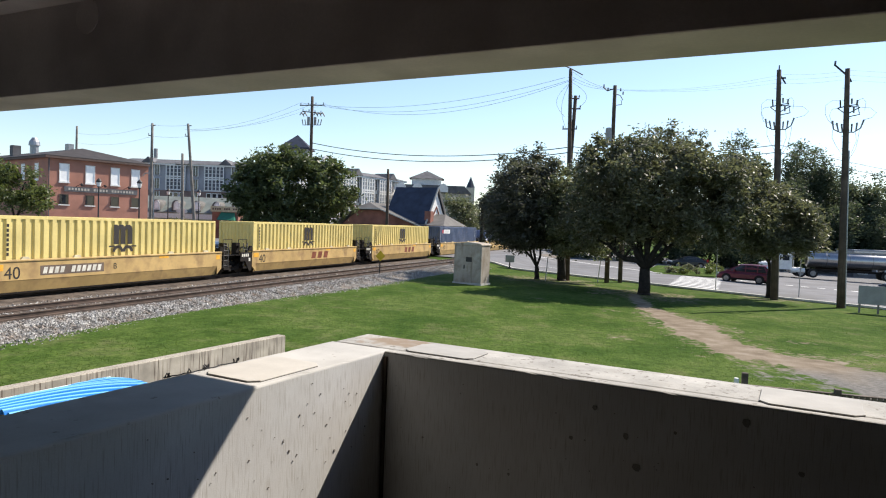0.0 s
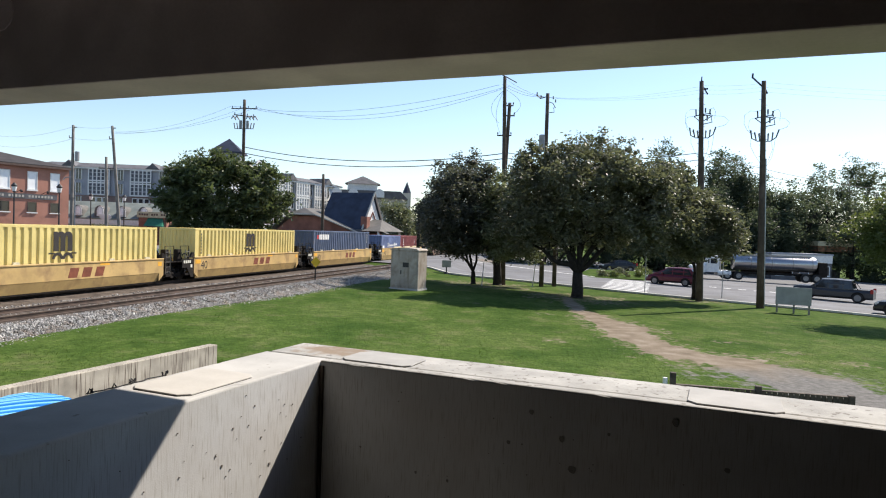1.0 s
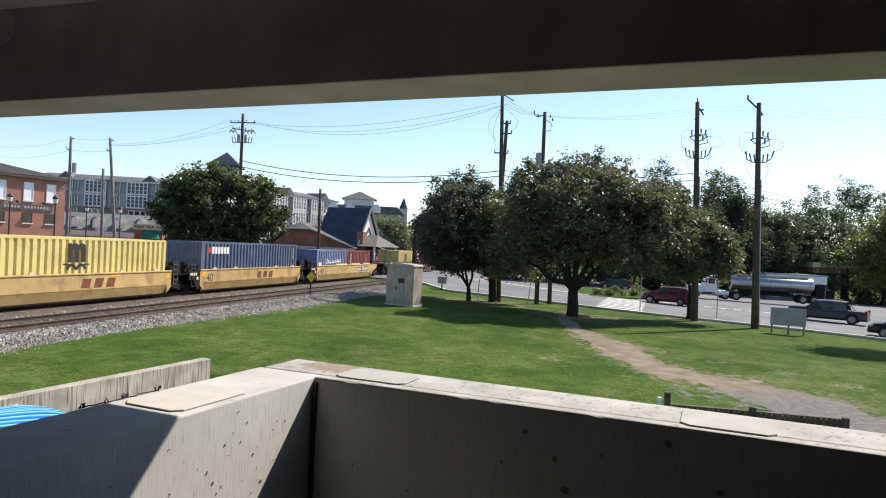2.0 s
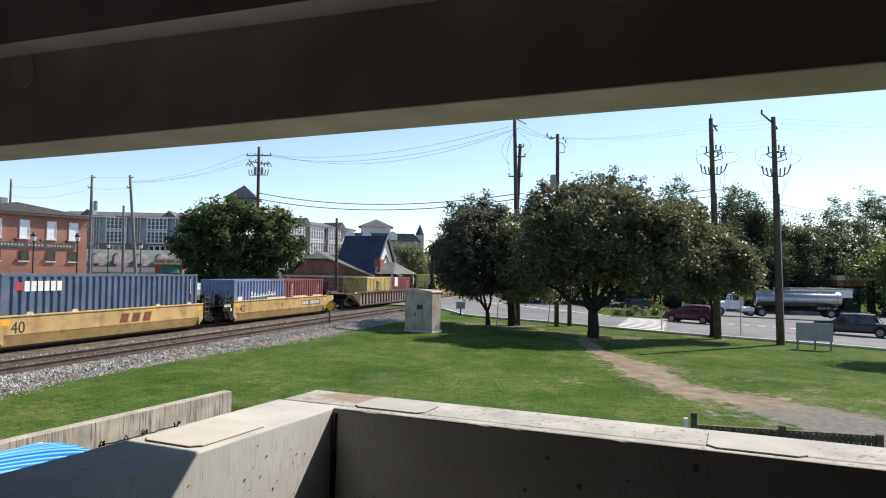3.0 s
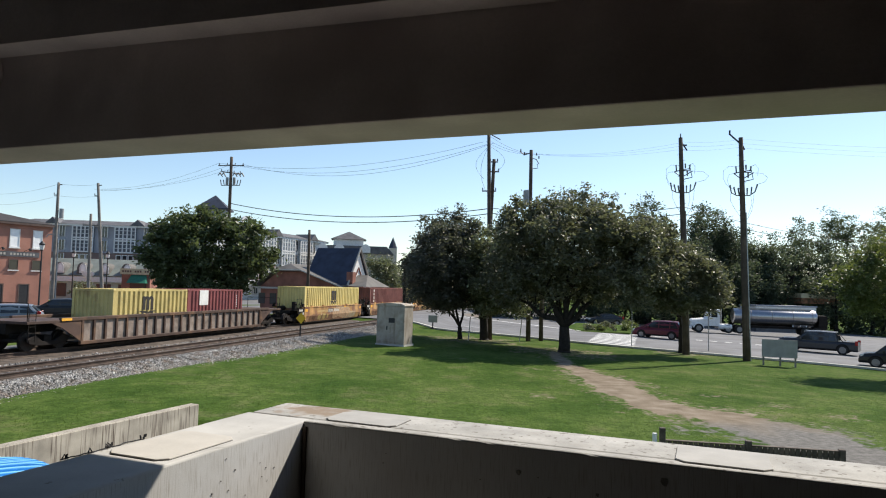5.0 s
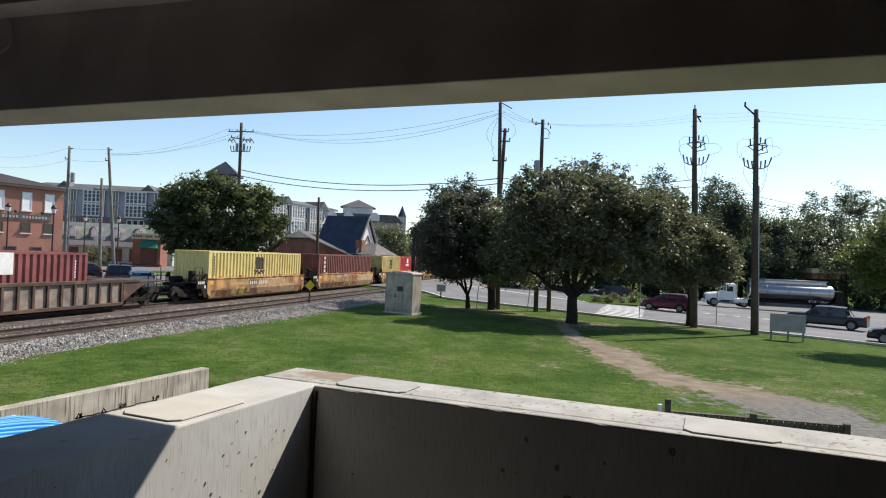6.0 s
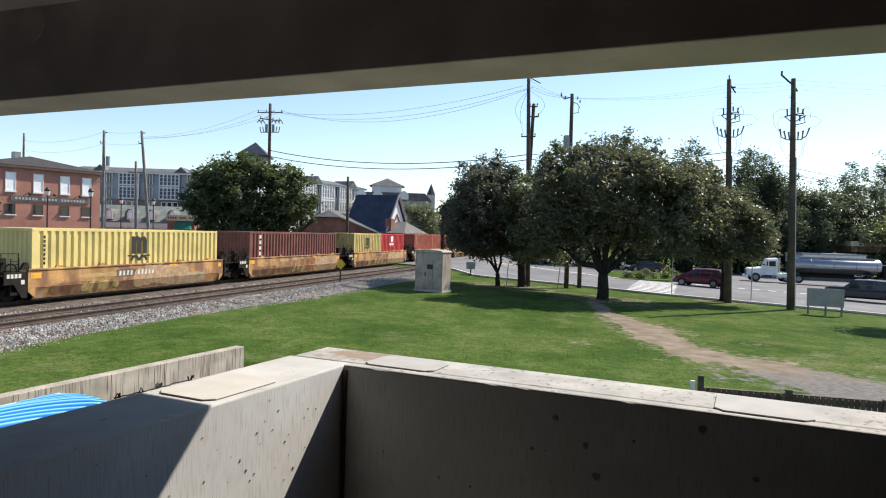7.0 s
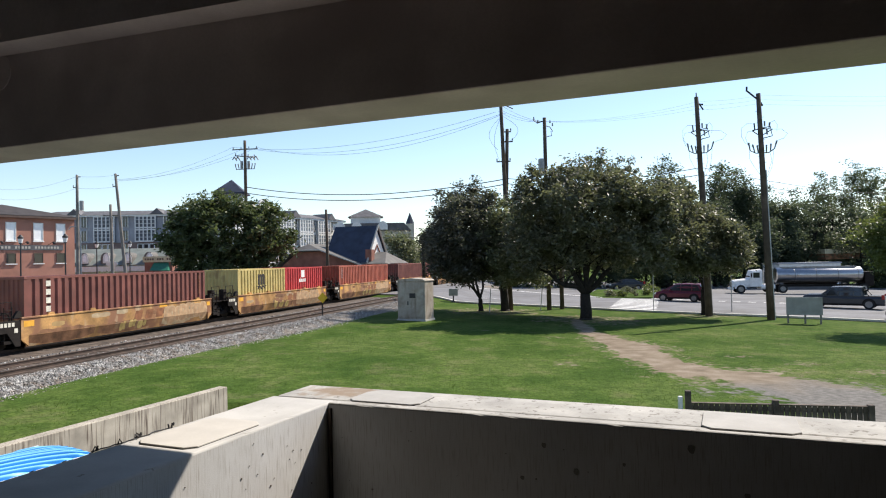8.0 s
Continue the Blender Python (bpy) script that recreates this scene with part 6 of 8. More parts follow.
        if bx == -32.5:
            part("transformer", Shape().tube(d * 0.72 + Vector((.45, 0, 0)), d * 0.72 + Vector((.45, 0, 1.0)), 0.22, n=12), TRANSFORMER, po, "grey transformer can")
        if bx == -29.7:
            crossarm(po, d * 0.88, 0.8, (1, 0, 0), 2)


build_poles()


def wire(name_label, a, b, sag, r=0.014):
    a, b = Vector(a), Vector(b)
    pts = [a.lerp(b, k / 24) - Vector((0, 0, sag * 4 * (k / 24) * (1 - k / 24))) for k in range(25)]
    tagged(part("power_line", Shape().path(pts, r * (1.05 if r > 0.018 else 0.75), 5), WIRE), name_label, "power line", group="power lines")


def build_wires():
    W = "thin black overhead power line sagging between poles"
    for s, dz in ((-1.2, 0.35), (0.0, 0.2), (1.2, 0.3)):
        wire(W, (-13.76 + s, 68.0, 14.75 + dz * .5), (9.14 + s * .35, 51.0, 14.3 + dz), 1.5 + 0.25 * s, 0.016)
        wire(W, (-28.57 + s * .3, 74.0, 12.2 + dz), (-13.76 + s, 68.0, 14.75 + dz * .5), 0.7, 0.013)
    for z in (12.95, 11.7):
        wire(W, (-32.5, 74.0, z), (-28.57, 74.0, z + .1), 0.12, 0.012)
        wire(W, (-49.6, 90.0, z + .6), (-32.5, 74.0, z), 0.6, 0.012)
    for k, z in enumerate((10.95, 10.35)):
        wire("thick black telephone cable sagging across the view", (-13.72, 68.0, z), (9.6, 51.2, z - 1.45 + 0.2 * k), 1.0, 0.035)
        wire("thick black telephone cable sagging across the view", (9.6, 51.2, z - 1.45 + 0.2 * k), (22.4, 45.4, z - 1.5 + 0.1 * k), 0.5, 0.025)
        wire("thick black telephone cable sagging across the view", (22.4, 45.4, z - 1.5 + 0.1 * k), (62.0, 70.0, z - 1.2), 0.8, 0.02)
    for s in (-0.5, 0.0, 0.5):
        wire(W, (9.14 + s * .4, 51.0, 15.2 - abs(s)), (12.55 + s, 51.0, 13.9), 0.25, 0.014)
        wire(W, (12.55 + s, 51.0, 13.9), (22.05 + s * .5, 45.2, 13.8 + s * .6), 0.35, 0.006)
        wire(W, (22.05 + s * .5, 45.2, 13.8 + s * .6), (24.86 + s * .5, 42.2, 13.5 + s * .6), 0.1, 0.006)
        wire(W, (24.86 + s * .5, 42.2, 13.5 + s * .6), (60.0, 26.0, 13.0 + s * .6), 1.2, 0.006)


build_wires()

# ---- buildings ----
BRICK = material("red_brick", (0.43, 0.205, 0.15), 0.9, vary=0.12, scale=0.5, fine=9, bump=0.3, bump_scale=20, second=(0.38, 0.17, 0.12), second_scale=1.0, second_at=0.6)
SLATE = material("grey_slate", (0.13, 0.128, 0.135), 0.8, vary=0.15, scale=1.0, fine=10, bump=0.3)
SLATE_BLUE = material("dark_blue_slate", (0.035, 0.045, 0.075), 0.7, vary=0.15, scale=1.0, fine=10)
SHINGLE = material("grey_shingle", (0.15, 0.142, 0.132), 0.9, vary=0.12, scale=1.0, fine=10)
TRIM = material("white_trim", (0.74, 0.74, 0.72), 0.7, vary=0.05)
GREY_SIDING = material("grey_siding", (0.34, 0.36, 0.40), 0.8, vary=0.08, scale=0.4, fine=6)
TAN_SIDING = material("tan_siding", (0.46, 0.43, 0.38), 0.8, vary=0.08, scale=0.4, fine=6)
GREEN_METAL = material("green_metal_roof", (0.02, 0.16, 0.10), 0.5, vary=0.1)
PALE_GREEN = material("pale_green_wall", (0.45, 0.52, 0.45), 0.8, vary=0.06)


def glass_material():
    m = bpy.data.materials.new("window_glass")
    m.use_nodes = True
    b = m.node_tree.nodes["Principled BSDF"]
    b.inputs["Base Color"].default_value = (0.02, 0.024, 0.03, 1)
    b.inputs["Roughness"].default_value, b.inputs["Specular IOR Level"].default_value = 0.06, 0.6
    return m


GLASS = glass_material()
STATION_BRICK = material("dull_station_brick", (0.30, 0.13, 0.095), 0.9, vary=0.14, scale=0.8, fine=12, bump=0.2)
CREAM = material("cream_metal", (0.50, 0.45, 0.30), 0.6, vary=0.08)
BRICK_DARK = material("dark_brown_trim", (0.13, 0.085, 0.07), 0.8)
ROOF_DARK = material("dark_brown_slate", (0.05, 0.043, 0.042), 0.85, vary=0.15, scale=1.0, fine=10, bump=0.3)
BLIND = material("white_window_blind", (0.93, 0.93, 0.92), 0.6, vary=0.03)


def window(parent, x, z, w, h, y=0.0, edge=0.09, pane=None, bars=0, sill=True, trim=None):
    """A window on a wall whose outside is -y."""
    wi = part("window", Shape().box(x - w / 2, x + w / 2, y - 0.02, y + 0.02, z - h / 2, z + h / 2), pane or GLASS, parent)
    fr = Shape().box(x - w / 2 - edge, x - w / 2, y - 0.07, y + 0.02, z - h / 2 - edge, z + h / 2 + edge).box(x + w / 2, x + w / 2 + edge, y - 0.07, y + 0.02, z - h / 2 - edge, z + h / 2 + edge)
    fr.box(x - w / 2, x + w / 2, y - 0.07, y + 0.02, z + h / 2, z + h / 2 + edge).box(x - w / 2, x + w / 2, y - 0.07, y + 0.02, z - h / 2 - edge, z - h / 2)
    for k in range(bars):
        bx = x - w / 2 + w * (k + 1) / (bars + 1)
        fr.box(bx - 0.03, bx + 0.03, y - 0.05, y + 0.02, z - h / 2, z + h / 2)
    if bars:
        fr.box(x - w / 2, x + w / 2, y - 0.05, y + 0.02, z - 0.03, z + 0.03)
    part("window_frame", fr, trim or TRIM, wi)
    if sill:
        part("sill", Shape().box(x - w / 2 - 0.15, x + w / 2 + 0.15, y - 0.14, y + 0.02, z - h / 2 - edge - 0.12, z - h / 2 - edge), TRIM, wi)
    return wi


def build_brick_house():
    a, b = Vector((-45.14, 76.0, 0)), Vector((-37.84, 85.3, 0))
    ang = math.atan2(b.y - a.y, b.x - a.x)
    h = thing("brick_building", Matrix.Translation((a.x, a.y, -0.35)) @ Matrix.Rotation(ang, 4, "Z"), "two-storey red brick building with white blinds and a slate hip roof", "building")
    ln, dp, ez = 11.82, 34.0, 9.75
    part("wall", Shape().box(0, ln, 0, dp, 0, ez - 0.1), BRICK, h, "red brick wall")
    o = 0.4
    x0, x1, y0, y1, rz = -o, ln + o, -o, dp + o, ez + 1.55
    roof = Shape().add([(x0, y0, ez), (x1, y0, ez), (x1, y1, ez), (x0, y1, ez), (ln * .5, 5.0, rz), (ln * .5, dp - 2.0, rz), (x0, y0, ez - .12), (x1, y0, ez - .12), (x1, y1, ez - .12), (x0, y1, ez - .12)],
                       [(0, 1, 4), (1, 2, 5, 4), (2, 3, 5), (3, 0, 4, 5), (0, 6, 7, 1), (1, 7, 8, 2), (2, 8, 9, 3), (3, 9, 6, 0), (6, 9, 8, 7)])
    rf = part("roof", roof, ROOF_DARK, h, "dark slate hip roof")
    part("eaves", Shape().box(-o, ln + o, -o - .03, -o + .04, ez - .32, ez - .1).box(-o - .03, -o + .04, -o, dp + o, ez - .32, ez - .1), BRICK_DARK, h, "dark eaves board")
    part("downpipe", Shape().tube((0.1, -0.08, 0), (0.1, -0.08, ez - .2), 0.06), SLATE, h)
    part("roof_vent", Shape().tube((3.1, 12.2, ez + .6), (3.1, 12.2, ez + 1.9), .5, n=12).tube((3.1, 12.2, ez + 1.9), (3.1, 12.2, ez + 2.4), .68, .6, n=12).tube((3.1, 12.2, ez + 2.4), (3.1, 12.2, ez + 2.9), .6, .25, n=12), GALV, rf, "pale metal rooftop vent")
    part("roof_unit", Shape().box(1.9, 2.9, 15.9, 16.9, ez - .8, ez + 2.0), SLATE, rf, bevel=.02)
    part("roof_unit", Shape().box(5.3, 6.0, 7.6, 8.6, ez + 1.2, ez + 2.2), GALV, rf, "small metal roof unit", bevel=.02)
    for x in (1.75, 4.66, 7.61, 10.15):
        window(h, x, 7.86, 0.92, 1.95, pane=BLIND)
        window(h, x, 4.8, 0.92, 1.08, edge=0.06, trim=BRICK_DARK)
    for x in (3.2, 6.1, 8.9):
        dr = part("door", Shape().box(x - .5, x + .5, -.03, .02, 0.1, 2.5), DARK_METAL, h, "dark ground-floor door")
        part("door_frame", Shape().box(x - .62, x - .5, -.06, .02, 0, 2.62).box(x + .5, x + .62, -.06, .02, 0, 2.62).box(x - .5, x + .5, -.06, .02, 2.5, 2.62), BRICK_DARK, dr)
    for x in (3.1, 5.8, 8.7):
        part("bracket_lamp", Shape().tube((x, 0, 6.35), (x + .3, -.6, 6.7), .03).tube((x + .3, -.6, 6.7), (x + .35, -.75, 6.5), .1, .16), DARK_METAL, h)
    bd = part("sign_board", Shape().box(1.75, 10.4, -.1, -.02, 5.72, 6.32), SLATE, h, "long dark sign board with pale bars")
    for i in range(22):
        if i not in (7, 13):
            part("sign_bar", Shape().box(2.2 + i * .355, 2.42 + i * .355, -.12, -.1, 5.9, 6.16), TAN_SIDING, bd)
    # side that faces the camera's left
    for y in (3.0, 7.0, 12.0, 17.0):
        w = part("window", Shape().box(-.02, .02, y - .45, y + .45, 6.9, 8.8), BLIND, h)
        part("window_frame", Shape().box(-.05, .01, y - .55, y - .45, 6.8, 8.9).box(-.05, .01, y + .45, y + .55, 6.8, 8.9).box(-.05, .01, y - .45, y + .45, 8.8, 8.9).box(-.05, .01, y - .45, y + .45, 6.8, 6.9), TRIM, w)
        w = part("window", Shape().box(-.02, .02, y - .36, y + .36, 4.4, 5.2), GLASS, h)
        part("window_frame", Shape().box(-.05, .01, y - .46, y - .36, 4.3, 5.3).box(-.05, .01, y + .36, y + .46, 4.3, 5.3).box(-.05, .01, y - .36, y + .36, 5.2, 5.3), TRIM, w)


build_brick_house()


# Bays are flat; the shade inside the loggias is put into this colour.
LOGGIA = material("shaded_loggia", (0.10, 0.11, 0.13), 0.5, vary=0.15, scale=1.0, fine=6)
PALE_RECESS = material("pale_recess", (0.40, 0.42, 0.45), 0.7, vary=0.1, scale=1.0, fine=6)
BROWN_BAND = material("dull_brown_cladding", (0.22, 0.155, 0.135), 0.85, vary=0.1, scale=0.6, fine=6)
SAGE_ROOF = material("sage_grey_shingle", (0.20, 0.225, 0.205), 0.9, vary=0.12, scale=0.6, fine=8)
PALE_ROOF = material("pale_flat_roof", (0.40, 0.41, 0.42), 0.8, vary=0.08, scale=0.4, fine=6)


def block_of_flats(x0, x1, y, depth, floors, base, wall, first, pitch, label, gable_at=(), turn=0.0, recess=LOGGIA):
    """Flats whose front is -y: white gridded bays of two storeys over brown ones, tall windows between, a shallow roof with small gables."""
    fl = 2.95
    h = thing("apartment_building", Matrix.Translation((x0, y, base)) @ Matrix.Rotation(radians(turn), 4, "Z"), label, "building")
    ln, hh = x1 - x0, floors * fl
    part("wall", Shape().box(0, ln, 0, depth, -6, hh), wall, h)
    rf = part("roof", Shape().add([(-.6, -.9, hh), (ln + .6, -.9, hh), (ln + .6, depth, hh), (-.6, depth, hh), (2, 4, hh + 1.2), (ln - 2, 4, hh + 1.2), (ln - 2, depth, hh + 1.2), (2, depth, hh + 1.2)],
                                  [(0, 1, 5, 4), (1, 2, 6, 5), (3, 0, 4, 7), (4, 5, 6, 7), (0, 3, 2, 1)]), SLATE, h, "grey shallow roof")
    part("cornice", Shape().box(-.3, ln + .3, -.75, 0, hh - .35, hh - .004), TRIM, h, "white cornice")
    low = (floors - 2) * fl
    part("brown_storey", Shape().box(0.1, ln - 0.1, -.18, -.004, low - fl, low - .1), BROWN_BAND, h, "dull brown middle storey")
    part("lower_roof", Shape().add([(0, -3.2, low - fl - 1.0), (ln, -3.2, low - fl - 1.0), (ln, -.2, low - fl - .1), (0, -.2, low - fl - .1)], [(0, 1, 2, 3)]), PALE_ROOF, h, "pale roof over the ground floor")
    post = Shape().box(-.11, .11, -.72, -.55, low, hh - .36).mesh("post", TRIM)
    rail_, thin = Shape().box(-2.21, 2.21, -.70, -.551, -.14, .14).mesh("rail", TRIM), Shape().box(-2.21, 2.21, -.70, -.551, -.05, .05).mesh("thin_rail", TRIM)
    k = 0
    cx = first
    while cx + 2.6 < ln:
        bay = part("bay", Shape().box(cx - 2.1, cx + 2.1, -.55, -.004, low, hh - .35), recess, h, "recessed loggias in a white grid")
        for i in range(6):
            part("post", post, TRIM, bay, m=pose(cx - 2.1 + i * 0.84, 0, 0))
        for f in range(2):
            for dz, bar in ((.12, rail_), (1.0, thin), (1.85, thin), (2.6, rail_)):
                part("rail", bar, TRIM, bay, m=pose(cx, 0, low + f * fl + dz))
        for s in (-1.25, 0, 1.25):
            w = part("window", Shape().box(cx + s - .42, cx + s + .42, -.24, -.181, low - fl + .7, low - .55), GLASS, h)
            part("window_frame", Shape().box(cx + s - .56, cx + s - .42, -.27, -.181, low - fl + .55, low - .4).box(cx + s + .42, cx + s + .56, -.27, -.181, low - fl + .55, low - .4)
                 .box(cx + s - .42, cx + s + .42, -.27, -.181, low - .55, low - .4).box(cx + s - .42, cx + s + .42, -.27, -.181, low - fl + .55, low - fl + .7), TRIM, w)
        if k % 2 == 0:
            part("small_gable", Shape().prism([(cx + 1.0, hh), (cx + 4.0, hh), (cx + 2.5, hh + 1.35)], -.95, 4.0, axis="y"), SLATE, rf, "small dark gable")
        nx = cx + pitch / 2
        for f in range(floors):
            if nx + 1 < ln:
                w = part("window", Shape().box(nx - .5, nx + .5, -.26, -.19 if f == floors - 3 else -.004, f * fl + .4, f * fl + 2.5), GLASS, h)
                part("window_frame", Shape().box(nx - .05, nx + .05, -.30, -.26, f * fl + .4, f * fl + 2.5).box(nx - .64, nx - .5, -.30, -.19 if f == floors - 3 else -.004, f * fl + .25, f * fl + 2.6).box(nx + .5, nx + .64, -.30, -.19 if f == floors - 3 else -.004, f * fl + .25, f * fl + 2.6), TRIM, w)
        cx += pitch
        k += 1
    for gx in gable_at:
        arch = [(gx + 2.0 * math.cos(a * .3142), hh + .9 + 2.1 * math.sin(a * .3142)) for a in range(11)] + [(gx + 1.45 * math.cos(a * .3142), hh + .9 + 1.5 * math.sin(a * .3142)) for a in range(10, -1, -1)]
        part("roof_arch", Shape().prism(arch, -.8, -.3, axis="y").box(gx - 3.2, gx + 3.2, -.8, -.3, hh + .2, hh + .9), TRIM, h, "white open arch on the roof edge")
    return h


block_of_flats(-74, -30, 150, 14, 4, 2.6, GREY_SIDING, 5.2, 8.6, "long hazy grey four-storey apartment building with white window grids")
block_of_flats(-27.5, 8.5, 120, 12, 4, 0.6, TRIM, 3.4, 6.2, "white four-storey apartment building with an open roof arch", gable_at=(9.0,), turn=60, recess=PALE_RECESS)


def build_far_roofs():
    h = thing("cupola_building", Matrix.Translation((-4.0, 140, 0)), "white building with a small hipped cupola on its roof", "building")
    part("wall", Shape().box(-6, 9, 0, 10, -1, 9.6), TAN_SIDING, h)
    part("roof", Shape().prism([(-6.5, 9.6), (9.5, 9.6), (8, 11.2), (-5, 11.2)], -.5, 10, axis="y"), SLATE, h)
    cu = part("cupola", Shape().box(-3.1, 3.1, 1, 6, 10.5, 12.6), TRIM, h, "white cupola")
    part("cupola_roof", Shape().add([(-3.7, .4, 12.6), (3.7, .4, 12.6), (3.7, 6.6, 12.6), (-3.7, 6.6, 12.6), (0, 3.5, 14.4)], [(0, 1, 4), (1, 2, 4), (2, 3, 4), (3, 0, 4), (3, 2, 1, 0)]), SLATE, cu)
    for x in (-5.2, -1.8, 3.6):
        part("dormer", Shape().prism([(x - 1, 9.8), (x + 1, 9.8), (x + 1, 10.8), (x + .5, 11.4), (x, 11.6), (x - .5, 11.4), (x - 1, 10.8)], -.9, 1, axis="y"), TRIM, h, "white arched dormer")
    s = thing("steeple", Matrix.Translation((6.4, 170, 0)), "distant white steeple with a dark spire", "steeple")
    part("tower", Shape().box(-1, 1, -1, 1, -1, 12.6), TAN_SIDING, s)
    part("spire", Shape().tube((0, 0, 12.6), (0, 0, 15.4), 1.15, 0.05, n=8), SLATE_BLUE, s)
    t = thing("pyramid_roof_tower", Matrix.Translation((-28.9, 127.2, 0)), "corner tower with a dark pyramid roof", "building")
    part("tower", Shape().box(-2.4, 2.4, .4, 5.2, -1, 16.7), GREY_SIDING, t)
    part("tower_roof", Shape().add([(-2.9, -.1, 16.7), (2.9, -.1, 16.7), (2.9, 5.7, 16.7), (-2.9, 5.7, 16.7), (0, 2.8, 19.35), (-2.9, -.1, 16.45), (2.9, -.1, 16.45), (2.9, 5.7, 16.45), (-2.9, 5.7, 16.45)],
                                   [(0, 1, 4), (1, 2, 4), (2, 3, 4), (3, 0, 4), (0, 5, 6, 1), (1, 6, 7, 2), (2, 7, 8, 3), (3, 8, 5, 0), (5, 8, 7, 6)]), SLATE_BLUE, t, "dark slate pyramid roof")
    sh = thing("shop_row", Matrix.Translation((-56, 110, -0.4)), "low pale shop row with arched dormers and a sage grey roof", "building")
    part("wall", Shape().box(0, 24, 0, 9, 0, 3.9), PALE_GREEN, sh)
    part("roof", Shape().add([(-.4, -.4, 3.9), (24.4, -.4, 3.9), (24.4, 4.5, 6.6), (-.4, 4.5, 6.6), (24.4, 9.4, 3.9), (-.4, 9.4, 3.9)], [(0, 1, 2, 3), (3, 2, 4, 5), (0, 3, 5), (1, 4, 2), (0, 5, 4, 1)]), SAGE_ROOF, sh, "grey-green shingle roof")
    for i in range(7):
        x = 2 + i * 3.3
        out = [(x - .75, 4.2), (x + .75, 4.2), (x + .75, 5.1), (x + .62, 5.5), (x + .35, 5.8), (x, 5.9), (x - .35, 5.8), (x - .62, 5.5), (x - .75, 5.1)]
        dm = part("dormer", Shape().prism(out, -.1, 2.6, axis="y"), SHINGLE, sh, "grey arched dormer")
        part("dormer_front", Shape().prism([(x + .16 + (p - x) * .70, 4.22 + (q - 4.2) * .92) for p, q in out], -.2, -.1, axis="y"), TRIM, dm, "white arched front")
        part("window", Shape().prism([(x + .16 + (p - x) * .34, 4.5 + (q - 4.2) * .6) for p, q in out], -.24, -.2, axis="y"), BLIND, dm)
        part("shop_window", Shape().box(x - 1.1, x + 1.1, -.06, .02, .6, 2.6), GLASS, sh)
    part("fascia", Shape().box(0, 24, -.5, 0, 2.9, 3.7), TRIM, sh)
    part("oval_sign", Shape().prism([(13.1 + .92 * math.cos(k * math.pi / 12), 4.1 + .43 * math.sin(k * math.pi / 12)) for k in range(24)], -.8, -.68, axis="y"), TRIM, sh, "white oval sign")
    k = thing("kiosk", Matrix.Translation((-33.9, 102, -0.3)), "small dark shop front with a cream fascia and a green awning", "kiosk")
    part("wall", Shape().box(-1.7, 2.3, 0.6, 4, 0, 4.1), STATION_BRICK, k)
    part("shop_window", Shape().box(-.5, 1.8, .54, .6, .5, 2.9), GLASS, k)
    part("awning", Shape().add([(-.6, -.7, 2.85), (2.0, -.7, 2.85), (1.75, .6, 4.05), (-.35, .6, 4.05), (2.0, .6, 2.85), (-.6, .6, 2.85)], [(0, 1, 2, 3), (1, 4, 2), (0, 3, 5), (0, 5, 4, 1)]), GREEN_METAL, k, "green metal awning")
    fa = part("fascia", Shape().box(-1.9, 2.5, .4, 4.1, 4.1, 4.95), CREAM, k, "cream fascia with small dark bars")
    for i in range(11):
        if i not in (4, 8):
            part("sign_bar", Shape().box(-1.6 + i * .35, -1.36 + i * .35, .37, .4, 4.4, 4.68), BRICK_DARK, fa)


build_far_roofs()


